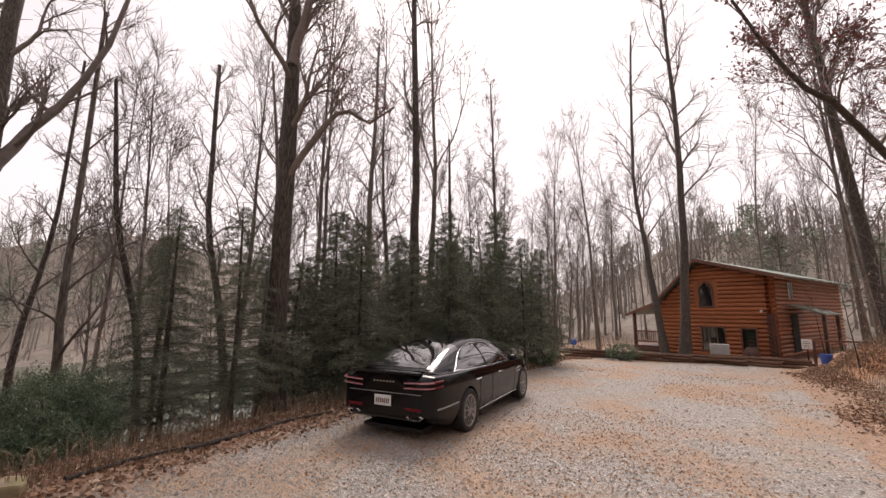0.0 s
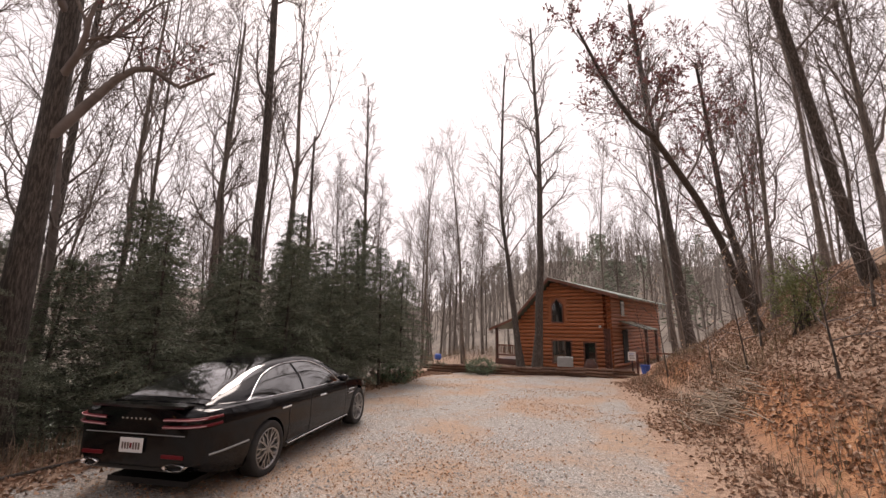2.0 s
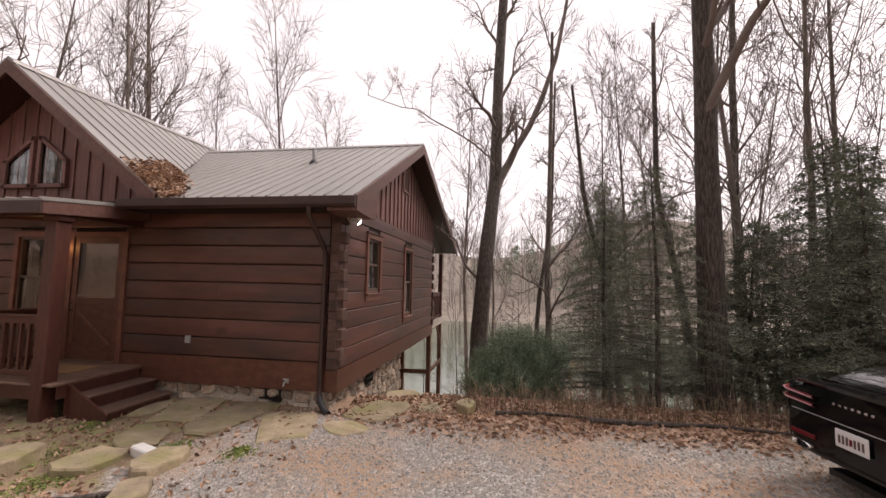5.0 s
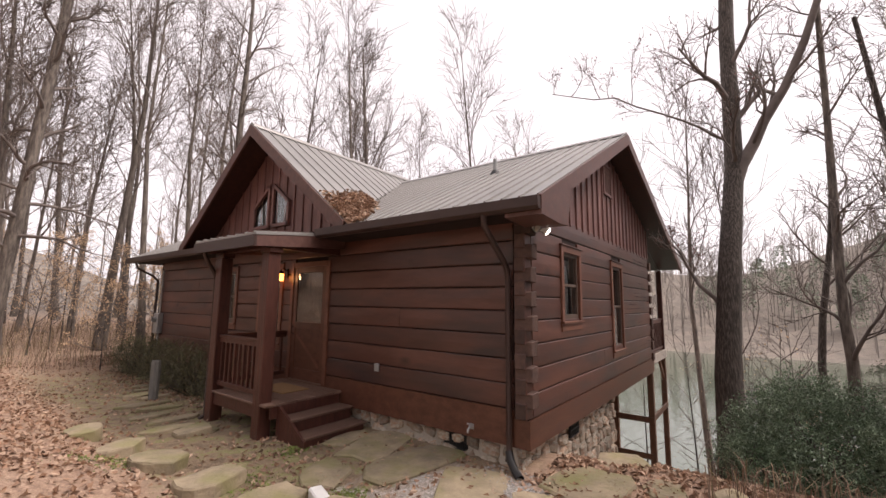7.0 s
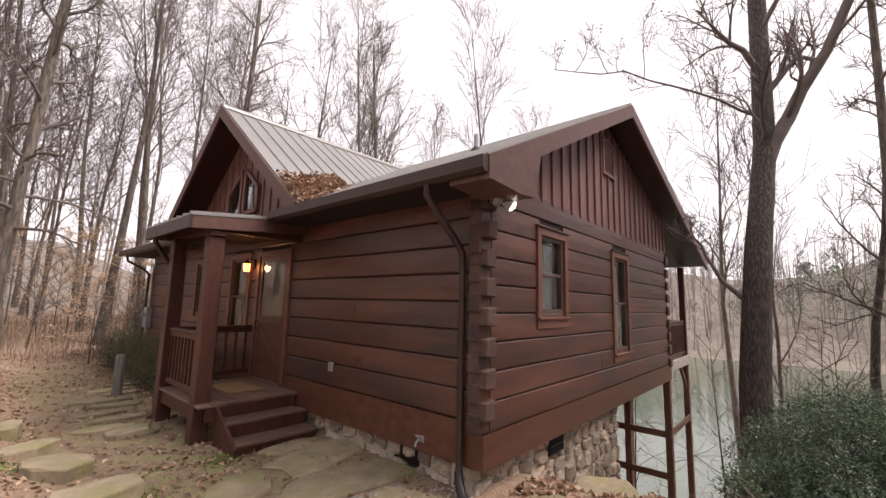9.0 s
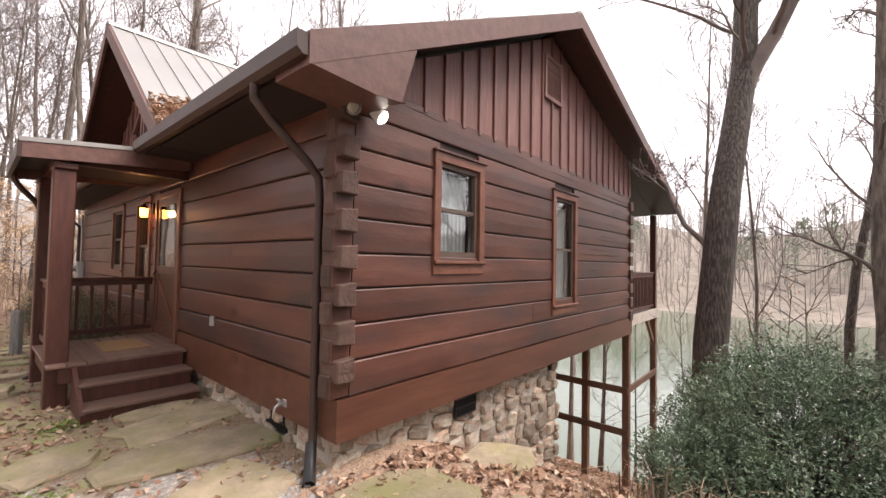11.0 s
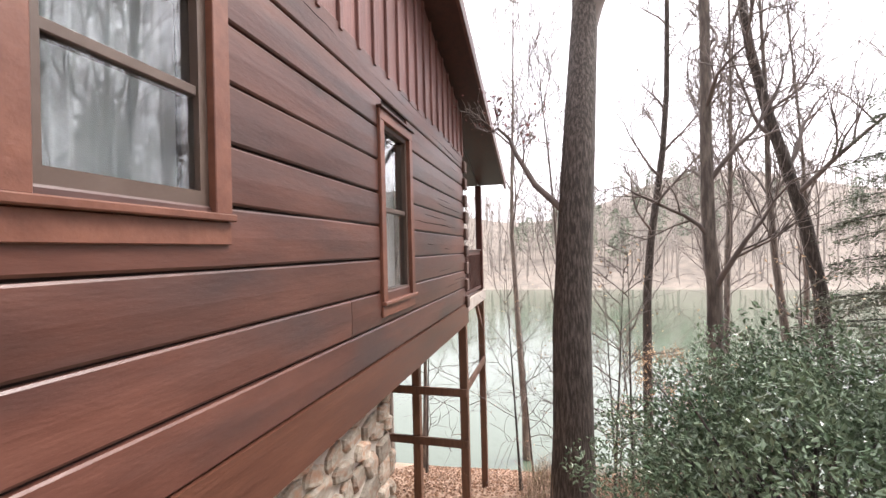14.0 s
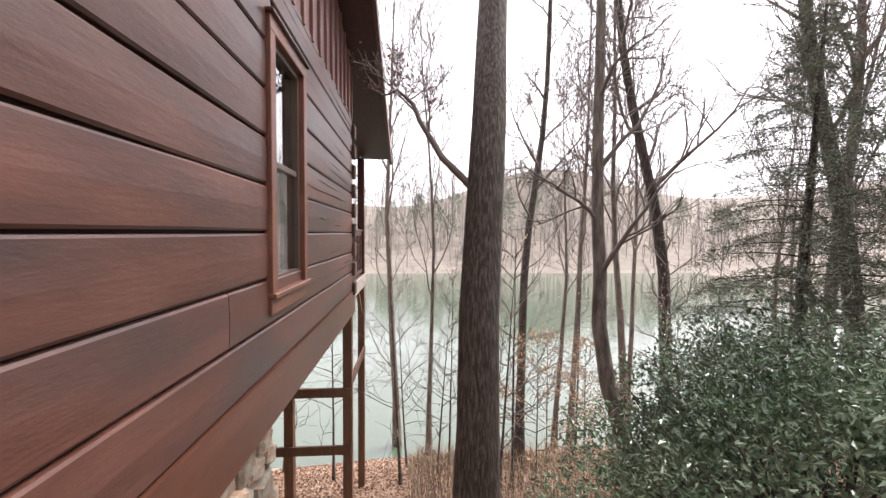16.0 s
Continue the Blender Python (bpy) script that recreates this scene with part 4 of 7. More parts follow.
for k, (y0, y1, z) in enumerate(((-3.88, -3.54, PZ - 0.185), (-3.58, -3.22, PZ - 0.37))):
    plank(steps, "tread", -5.96, -4.86, y0, y1, z - 0.035, z)
    plank(steps, "riser", -5.94, -4.88, y0 + 0.0, y0 + 0.02, z - 0.0, z + 0.15, material=PORCH)
plank(steps, "riser", -5.94, -4.88, -3.27, -3.25, -0.41, PZ - 0.406, material=PORCH)
part("stringer", prism([(-3.9, -0.42), (-3.9, PZ - 0.04), (-3.85, PZ - 0.04), (-3.22, -0.25), (-3.22, -0.42)], "x", -4.88, -4.84), PORCH, steps)


def railing(name, p, q, z0, z1, n, label, material=PORCH, post=0.02):
    t = thing(name, label, "railing")
    p, q = Vector(p), Vector(q)
    L = (q - p).length
    ang = math.degrees(math.atan2(q.y - p.y, q.x - p.x))
    base = pose(p.x, p.y, 0, 0, 0, ang)
    t.matrix_world = base
    part("top_rail", box(0, L, -0.045, 0.045, z1 - 0.04, z1, 0.008), material, t)
    part("sub_rail", box(0, L, -0.02, 0.02, z1 - 0.12, z1 - 0.04), material, t)
    part("bottom_rail", box(0, L, -0.03, 0.03, z0, z0 + 0.07, 0.005), material, t)
    me = bpy.data.meshes.new("baluster")
    bm = box(-post, post, -post, post, z0 + 0.07, z1 - 0.12)
    bm.to_mesh(me), bm.free()
    me.materials.append(material)
    for i in range(n):
        o = new("baluster", me)
        o.parent = t
        o.matrix_parent_inverse = Matrix()
        o.location = ((i + 0.5) * L / n, 0, 0)
    return t


railing("porch_railing", (PX0, -4.22, 0), (PX0, -5.5, 0), 0.24, 1.06, 9, "red-brown baluster railing between the porch posts")
railing("porch_railing", (PX0 - 0.1, -5.6, 0), (PX1, -5.6, 0), 0.24, 1.06, 7, "red-brown baluster railing at the side of the porch")
proof = thing("porch_roof", "low metal porch roof with brown fascia boards", "porch roof")
pz = lambda x: 2.62 + (x + 4.35) * -0.075 / 1.0
part("deck", prism([(-4.35, 2.585), (-4.35, 2.62), (-5.98, 2.79), (-5.98, 2.755)], "y", -5.9, -3.92), METAL_ROOF, proof)
part("fascia", box(-4.37, -4.33, -5.9, -3.92, 2.42, 2.585), GUTTER, proof)
part("fascia", prism([(-4.37, 2.42), (-4.37, 2.584), (-5.40, 2.70), (-5.98, 2.75), (-5.98, 2.55)], "y", -3.96, -3.93), FASCIA, proof)
part("fascia", prism([(-4.37, 2.42), (-4.37, 2.584), (-5.98, 2.75), (-5.98, 2.55)], "y", -5.9, -5.87), FASCIA, proof)
# Porch ceiling in near-black: its shade is part of the colour.
part("ceiling_board", box(-5.97, -4.38, -5.86, -3.97, 2.565, 2.58), GAP_AND_SHADE, proof)
for i in range(8):
    y = -5.85 + i * 0.27
    part("seam", prism([(-4.34, 2.62), (-4.34, 2.64), (-5.97, 2.81), (-5.97, 2.79)], "y", y - 0.012, y + 0.012), METAL_ROOF, proof)
mt = thing("door_mat", "tan coir door mat on the porch floor", "door mat", (-5.45, -4.75, PZ))
part("mat_body", box(-0.25, 0.25, -0.4, 0.4, 0, 0.014, 0.004), mat("coir", (0.25, 0.15, 0.07), 0.95, 0, (0.33, 0.2, 0.1), 40), mt)

# front door with storm door
door = tagged(new("door_1"), "closed stained wooden front door behind a half-glazed storm door", "door", kind="structure")
dy0, dy1, dz0, dz1 = DOOR[1], DOOR[0], DOOR[2], DOOR[3]
for b in ((WX - 0.08, WX + 0.035, dy0 - 0.09, dy0, dz0, dz1 + 0.09), (WX - 0.08, WX + 0.035, dy1, dy1 + 0.09, dz0, dz1 + 0.09), (WX - 0.08, WX + 0.035, dy0, dy1, dz1, dz1 + 0.09)):
    part("casing", box(*b, 0.004), STAIN_LIGHT, door)
part("threshold", box(WX - 0.1, WX + 0.05, dy0, dy1, dz0 - 0.02, dz0 + 0.02), TREAD, door)
leaf = part("door_leaf", box(WX - 0.10, WX - 0.06, dy0, dy1, dz0 + 0.02, dz1), PORCH, door)
st = new("storm_door")
st.parent = door
for b in ((dy0, dy0 + 0.11, dz0 + 0.02, dz1), (dy1 - 0.11, dy1, dz0 + 0.02, dz1), (dy0 + 0.11, dy1 - 0.11, dz1 - 0.11, dz1), (dy0 + 0.11, dy1 - 0.11, dz0 + 0.02, dz0 + 0.22), (dy0 + 0.11, dy1 - 0.11, 1.12, 1.24)):
    part("rail", box(WX - 0.02, WX + 0.015, *b, 0.004), SKIRT, st)
part("panel", box(WX - 0.01, WX + 0.004, dy0 + 0.11, dy1 - 0.11, dz0 + 0.22, 1.12), SKIRT, st)
part("pane", box(WX - 0.003, WX + 0.003, dy0 + 0.11, dy1 - 0.11, 1.24, dz1 - 0.11), GLASS, st)
cross = part("brace", box(-0.45, 0.45, -0.005, 0.005, -0.03, 0.03), STAIN_LIGHT, st)
cross.matrix_world = pose(WX + 0.009, (dy0 + dy1) / 2, 0.74, 0, 0, 90) @ pose(0, 0, 0, 0, 38, 0)
hnd = tube_part("door_handle", [([(WX + 0.015, dy0 + 0.06, 1.02), (WX + 0.06, dy0 + 0.06, 1.02), (WX + 0.065, dy0 + 0.06, 1.12), (WX + 0.02, dy0 + 0.06, 1.16)], 0.009, 6)], BRASSY, door)


def lantern(x, y, z, glow=True):
    t = thing("wall_lantern", "lit wall lantern with amber glass beside the door", "wall lamp", (x, y, z))
    part("backplate", box(0, 0.02, -0.05, 0.05, -0.02, 0.16, 0.006), BRASSY, t)
    tube_part("arm", [([(0.01, 0, 0.12), (0.07, 0, 0.17), (0.12, 0, 0.15), (0.13, 0, 0.1)], 0.009, 6)], BRASSY, t)
    tube_part("cap", [([(0.13, 0, 0.13), (0.13, 0, 0.09), (0.13, 0, 0.06)], [0.012, 0.04, 0.07], 10)], BRASSY, t)
    tube_part("shade", [([(0.13, 0, 0.06), (0.13, 0, -0.08)], [0.06, 0.05], 10)], BULB_WARM, t)
    lp = bpy.data.lights.new("lantern_light", "POINT")
    lp.energy, lp.color, lp.shadow_soft_size = 1.6, (1.0, 0.5, 0.2), 0.06
    lo = new("lantern_light", lp)
    lo.location = (x + 0.24, y, z)


lantern(WX + 0.01, -5.68, 2.10)


# ---- deck at the back ----
deck = thing("back_deck", "raised wooden deck on tall posts over the slope", "deck")
part("floor_boards", box(-16.1, WEND - 0.01, -12.2, -0.6, 0.2, 0.24), TREAD, deck)
part("rim_board", box(-16.14, WEND - 0.01, -0.6, -0.56, 0.02, 0.26, 0.005), mat("pale_rim", (0.5, 0.46, 0.42), 0.7, 0, (0.4, 0.35, 0.3), 4), deck, "pale grey rim board")
part("rim_board", box(-16.14, -16.1, -12.2, -0.6, 0.02, 0.26, 0.005), POST, deck)
gz = lambda x, y: float(ground_z(x, y)) - 0.05
for x, y, top in ((-13.45, -0.56, -0.09), (-13.45, -1.45, -0.09), (-16.02, -0.66, 0.02), (-16.02, -3.6, 0.02), (-13.45, -4.0, -0.09), (-16.02, -7.6, 0.02)):
    part("deck_post", box(x - 0.07, x + 0.07, y - 0.07, y + 0.07, gz(x, y), top, 0.006), POST, deck)
for z in (-1.38, -2.28):
    part("cross_beam", box(-13.40, -13.35, -4.0, -0.5, z, z + 0.14, 0.005), POST, deck)
part("cross_beam", box(-16.0, -13.5, -0.62, -0.57, -1.45, -1.31, 0.005), POST, deck)
br = part("brace", box(-0.45, 0.45, -0.03, 0.03, -0.05, 0.05), POST, deck)
br.matrix_world = pose(-15.68, -0.66, -0.30, 0, -45, 0)
part("roof_post", box(-16.09, -15.95, -0.73, -0.59, 0.26, 2.72, 0.006), PORCH, deck)
railing("deck_railing", (-13.5, -0.66, 0), (-15.95, -0.66, 0), 0.30, 1.21, 20, "red-brown baluster railing of the back deck")
railing("deck_railing", (-16.02, -0.75, 0), (-16.02, -6.0, 0), 0.30, 1.21, 40, "red-brown baluster railing of the back deck")


# ---- stone foundation ----
def stone_mesh(w, h, seed):
    r = random.Random(seed)
    bm = bmesh.new()
    pts = []
    for a, b in ((-1, -1), (0, -1), (1, -1), (1, 0), (1, 1), (0, 1), (-1, 1), (-1, 0)):
        k = 0.80 + r.uniform(0, 0.2)
        corner = 0.86 if a and b else 1.0
        pts.append((a * w / 2 * k * corner, b * h / 2 * k * corner))
    back = [bm.verts.new((x, 0.0, z)) for x, z in pts]
    mid = [bm.verts.new((x * 0.97, 0.03, z * 0.97)) for x, z in pts]
    fr = [bm.verts.new((x * 0.72, 0.05 + r.uniform(-0.006, 0.01), z * 0.72)) for x, z in pts]
    for A, B in ((back, mid), (mid, fr)):
        for i in range(8):
            j = (i + 1) % 8
            bm.faces.new((A[i], A[j], B[j], B[i]))
    bm.faces.new(fr)
    bmesh.ops.recalc_face_normals(bm, faces=bm.faces)
    me = bpy.data.meshes.new("stone")
    bm.to_mesh(me), bm.free()
    me.materials.append(STONE)
    return me


STONES = [stone_mesh(1, 1, i) for i in range(9)]


def stone_wall(name, label, length, top, bottom, m, seed, size=0.24):
    """Rubble stonework: x along the wall, y out of it."""
    w = tagged(new(name), label, "stone wall", kind="structure")
    r = random.Random(seed)
    core = part("mortar", box(0, length, -0.25, 0, bottom(length) - 0.2, top), MORTAR, w)
    core.matrix_world = m
    z = top
    while z > min(bottom(0), bottom(length)) - 0.1:
        h = size * r.uniform(0.65, 1.15)
        x = -r.uniform(0, 0.1)
        while x < length:
            wd = size * r.uniform(0.7, 1.6)
            zc = z - h / 2 + r.uniform(-0.03, 0.03)
            if x + wd > length:
                wd = max(0.12, length - x)
            if zc + h / 2 > bottom(min(max(x, 0), length)) - 0.05:
                ob = new("stone", r.choice(STONES))
                ob.parent = w
                hh = min(h * 1.12, 2 * (top - zc) + 0.01)
                ob.matrix_world = m @ pose(max(x, 0.0) + wd / 2, -0.004, zc, 0, r.uniform(-24, 24), 0) @ Matrix.Diagonal((wd * 0.99, r.uniform(0.8, 1.25), hh * 0.95, 1))
            x += wd
        z -= h
    return w


bot = lambda u: float(ground_z(-6.06 - u, -0.62))
stone_wall("foundation_north", "rubble stone foundation of tan and grey stones", 4.15, -0.085, bot, pose(-6.06, -0.66, 0, 0, 0, 0) @ Matrix.Scale(-1, 4, (1, 0, 0)), 3)
stone_wall("foundation_east", "low rubble stone foundation under the cabin front", 3.3, -0.075, lambda u: -0.45, pose(-6.10, -3.95, 0, 0, 0, -90) @ Matrix.Scale(-1, 4, (1, 0, 0)), 4)
stone_wall("foundation_end", "end of the rubble stone foundation", 3.0, -0.085, lambda u: -1.7, pose(-10.2, -0.66, 0, 0, 0, 90) @ Matrix.Scale(-1, 4, (1, 0, 0)), 5)

# ---- trees ----
def grow(path, r0, r1, rng, limbs=16, length=3.0, start=0.35, up=0.7, levels=3, sides=9, seg=10, droop=0.0, twigs=(7, 6), tips=2, fine=0.003, flare=1.35):
    """Tapered trunk along control points with limbs, branches and twigs. Gives the tubes of the trunk and of the crown."""
    path = np.asarray(path, float)
    s = np.linspace(0, 1, len(path))
    t = np.linspace(0, 1, seg + 1)
    P = np.stack([np.interp(t, s, path[:, k]) for k in range(3)], 1)
    H = np.linalg.norm(path[-1] - path[0])
    wob = rng.normal(size=(seg + 1, 3)) * 0.012 * H / 3
    wob[:, 2] = 0
    wob[0] = 0
    P = P + np.cumsum(wob, 0) * 0.35
    R = r0 + (r1 - r0) * t ** 0.85
    R = R.copy()
    R[0] *= flare
    trunk, crown = [(P, R, sides)], []

    def branch(p, d, L, r, level):
        n = 6 if level < 2 else (4 if level == 2 else tips)
        pts, q = [p], p.copy()
        d = d / np.linalg.norm(d)
        for i in range(n):
            d = d + rng.normal(size=3) * (0.16 if level < 2 else 0.22) + np.array([0, 0, 0.07 * up - droop * 0.1])
            d /= np.linalg.norm(d)
            q = q + d * L / n
            pts.append(q.copy())
        pts = np.array(pts)
        rad = np.linspace(r, max(r * 0.25, fine), n + 1)
        crown.append((pts, rad, 5 if level == 1 else 3))
        if level < levels:
            k = twigs[0] if level == 1 else twigs[1]
            for j in range(k):
                f = 0.25 + 0.75 * (j + rng.random()) / k
                i = min(int(f * n), n - 1)
                a = pts[i] + (pts[i + 1] - pts[i]) * (f * n - i)
                side = np.cross(pts[i + 1] - pts[i], rng.normal(size=3))
                side /= np.linalg.norm(side) + 1e-9
                dd = (pts[i + 1] - pts[i])
                dd = dd / np.linalg.norm(dd) + side * rng.uniform(0.5, 1.0)
                branch(a, dd, L * rng.uniform(0.42, 0.72) * (1.1 - 0.4 * f), max(r * (1 - 0.6 * f) * 0.62, fine * 1.5), level + 1)

    for i in range(limbs):
        f = start + (1 - start) * (i + rng.random()) / limbs
        k = min(int(f * seg), seg - 1)
        a = P[k] + (P[k + 1] - P[k]) * (f * seg - k)
        ang = i * 2.4 + rng.uniform(-0.6, 0.6)
        d = np.array([math.cos(ang), math.sin(ang), up + 0.6 * f])
        rr = r0 + (r1 - r0) * f
        branch(a, d, length * (1.15 - 0.75 * f) * rng.uniform(0.6, 1.15), max(rr * rng.uniform(0.3, 0.5), 0.012), 1)
    return trunk, crown


def tip_points(crown, rng, n, level_sides=3):
    tw = [c for c in crown if c[2] <= level_sides]
    idx = rng.integers(0, len(tw), n)
    pts = []
    for i in idx:
        p = tw[i][0]
        k = rng.integers(1, len(p))
        pts.append(p[k] + rng.normal(size=3) * 0.04)
    return np.array(pts)


def tree(label, path, r0, r1=None, seed=0, bark=BARK, extra=(), leaves=0, leafmat=None, leafsize=0.07, name="tree", **kw):
    r = np.random.default_rng(seed)
    path = np.asarray(path, float)
    base = path[0].copy()
    base[2] = float(ground_z(base[0], base[1])) - 0.08 if path[0][2] is None or path[0][2] < -50 else path[0][2]
    path[0, 2] = base[2]
    t = thing(name, label, "tree", tuple(base))
    kw.setdefault("fine", 0.005)
    tr, cr = grow(path - base, r0, r1 if r1 is not None else r0 * 0.18, r, **kw)
    for pts, rad in extra:
        P = np.asarray(pts, float) - base
        s, q = np.linspace(0, 1, len(P)), np.linspace(0, 1, 10)
        P = np.stack([np.interp(q, s, P[:, k]) for k in range(3)], 1) + r.normal(size=(10, 3)) * 0.02
        L = np.linalg.norm(P[-1] - P[0])
        t2, c2 = grow(P, rad, rad * 0.25, r, limbs=8, length=L * 0.4, start=0.3, levels=kw.get("levels", 3), sides=7, seg=9, up=0.6, flare=0.95)
        cr += t2 + c2
    tube_part("trunk", tr, bark, t)
    tube_part("crown", cr, TWIG, t, "bare grey-brown branches")
    if leaves:
        p = tip_points(cr, r, leaves)
        v, f = quads(p, r.uniform(0.6, 1.2, leaves) * leafsize, r)
        tagged(part_mesh("leaves", mesh_of("leaves", v, f), leafmat, t), "few clinging dead leaves", kind="stuff")
    return t


G = -99
# named trees, nearest first
tree("tall bare oak with a hooked limb behind the car", [(-7.9, 5.6, G), (-7.75, 5.5, 2.2), (-7.5, 5.35, 5.0), (-7.45, 5.25, 9.5), (-8.2, 5.2, 15)], 0.26, 0.09, 11,
     extra=[([(-7.5, 5.35, 4.6), (-6.9, 5.7, 5.6), (-6.5, 6.0, 6.2), (-6.0, 6.3, 5.75), (-5.4, 6.5, 6.1)], 0.09), ([(-7.45, 5.3, 7.2), (-6.9, 5.5, 9.5), (-6.0, 5.8, 12.5)], 0.12)], limbs=12, length=3.6, start=0.5, leaves=900, leafmat=REDLEAF)
tree("straight dark trunk of a bare poplar behind the hemlocks", [(-8.5, 11.2, G), (-8.45, 11.1, 6), (-8.6, 11.0, 16)], 0.2, 0.08, 12, limbs=12, length=3.0, start=0.55)
tree("forked bare oak rooted on the slope beside the cabin", [(-11.6, 1.15, G), (-11.85, 1.18, 0.2), (-12.2, 1.32, 2.6), (-13.0, 1.53, 4.85), (-13.6, 1.5, 8.5), (-14.0, 1.8, 13.5)], 0.275, 0.15, 13,
     extra=[([(-12.72, 1.46, 4.1), (-13.0, 1.75, 5.0), (-13.3, 2.4, 6.2), (-13.2, 3.4, 8.5), (-13.4, 4.0, 12)], 0.18), ([(-12.0, 1.25, 1.55), (-12.2, 0.75, 2.15), (-12.5, 0.5, 2.75), (-12.8, 0.25, 3.1), (-13.3, -0.05, 3.2)], 0.055), ([(-13.2, 1.6, 5.6), (-12.6, 0.6, 6.2), (-11.6, -0.7, 6.7), (-10.8, -2.0, 6.9)], 0.036)], limbs=9, length=3.4, start=0.6, flare=1.12, leaves=500, leafmat=REDLEAF, leafsize=0.06)
tree("slim knobbly tree leaning over the slope by the cabin", [(-12.2, 3.7, G), (-12.9, 3.2, -0.6), (-12.95, 3.1, 1.4), (-13.1, 3.2, 4.6), (-13.4, 3.3, 10)], 0.14, 0.05, 14, BARK_PALE, limbs=12, length=2.6, start=0.35)
tree("thin straight tree on the lake slope", [(-16.7, 3.05, G), (-16.6, 3.05, 0.6), (-16.9, 3.6, 4.2), (-17.0, 3.8, 10)], 0.12, 0.04, 15, limbs=12, length=2.4, start=0.4)
tree("slim bare tree leaning on the lake slope", [(-15.3, 5.9, G), (-15.2, 5.6, 0.8), (-15.1, 4.6, 4.4), (-15.3, 4.2, 9)], 0.15, 0.05, 16, limbs=12, length=2.6, start=0.4)
tree("leaning dark tree on the lake slope behind the laurel", [(-12.6, 7.4, G), (-12.7, 7.0, 1.4), (-12.9, 6.4, 4.2), (-13.4, 6.6, 10)], 0.15, 0.06, 17, limbs=12, length=2.8, start=0.45)
tree("broken dead snag standing among the hemlocks", [(-9.2, 14.3, G), (-9.3, 14.6, 3.2), (-9.75, 15.2, 5.6), (-9.85, 15.3, 9.6)], 0.17, 0.04, 18, limbs=7, length=1.6, start=0.45, levels=2)
tree("bare tree with upswept limbs behind the hemlocks", [(-16.3, 17, G), (-16.4, 16.9, 8), (-16.2, 17.2, 18)], 0.25, 0.06, 19, BARK_PALE, limbs=18, length=4, start=0.35)
tree("fine-twigged bare birch beyond the hemlocks", [(-10.4, 21.2, G), (-10.4, 21.1, 8), (-10.6, 21.2, 15.5)], 0.16, 0.03, 20, BARK_PALE, limbs=26, length=2.6, start=0.35, up=1.3)
tree("tall tree with spreading limbs in front of the far log house", [(-1.75, 25.2, G), (-1.35, 25.4, 6), (-1.25, 25.6, 13), (-1.6, 26, 21)], 0.26, 0.07, 21, BARK, limbs=20, length=5, start=0.4, up=0.8)
tree("tall leaning tree beside the far log house", [(-2.6, 25.4, G), (-3.3, 26.2, 4.5), (-3.9, 27, 9), (-3.6, 28, 20)], 0.21, 0.06, 22, BARK, limbs=20, length=5, start=0.4, up=0.8)
tree("straight pine trunk behind the bank", [(6.3, 27.0, G), (5.6, 27.0, 9), (4.8, 27.0, 22)], 0.34, 0.12, 23, limbs=16, length=3.6, start=0.55)
tree("leaning bare tree on the bank with russet leaves at its tip", [(5.3, 15.0, G), (4.0, 13.6, 4.6), (2.5, 11.8, 6.2), (1.9, 11.1, 6.4), (0.9, 10.4, 8.4)], 0.115, 0.03, 24, limbs=14, length=2.6, start=0.35, leaves=1600, leafmat=REDLEAF, leafsize=0.10)
tree("big leaning tree on the bank over the drive", [(6.6, 12.6, G), (5.6, 11.8, 6.5), (4.6, 10.8, 10), (4.2, 10.2, 15)], 0.135, 0.05, 25, limbs=14, length=3.8, start=0.4)
tree("big bare tree on the bank", [(8.8, 12.2, G), (7.6, 11.0, 7), (6.2, 9.4, 11.5), (5.8, 9, 15)], 0.19, 0.07, 26, limbs=14, length=4, start=0.4, leaves=700, leafmat=REDLEAF)
tree("bare tree on the bank with red-brown leaves", [(7.0, 20.0, G), (6.2, 19.3, 6), (5.6, 18.5, 12)], 0.2, 0.05, 27, limbs=18, length=3.6, start=0.3, leaves=2500, leafmat=REDLEAF, leafsize=0.11)
tree("double-stemmed bare tree beside the hemlocks", [(-11.5, 7.9, G), (-11.3, 7.7, 4), (-11.8, 8, 12)], 0.16, 0.05, 28, limbs=12, length=3, start=0.4, extra=[([(-11.4, 7.8, 0.5), (-10.4, 7.2, 4.0), (-10.2, 6.6, 9)], 0.12)])
tree("tall trunk near the path south of the cabin", [(-2.95, -14.6, G), (-3.15, -14.4, 5), (-3.7, -14.0, 14)], 0.19, 0.11, 29, BARK_PALE, limbs=26, length=2.8, start=0.3, up=0.05)
tree("tall bare tree behind the cabin gable", [(-9.3, -15.5, G), (-9.4, -15.3, 8), (-9.7, -15.6, 17)], 0.24, 0.05, 30, BARK_PALE, limbs=20, length=4.2, start=0.35)
tree("bare tree above the metal roof", [(-15.4, -14.0, G), (-15.4, -14.0, 7), (-15.0, -14.3, 15)], 0.2, 0.04, 31, BARK_PALE, limbs=22, length=4, start=0.4, up=1.0)

# woodland trees: four kinds, copied
kinds = []
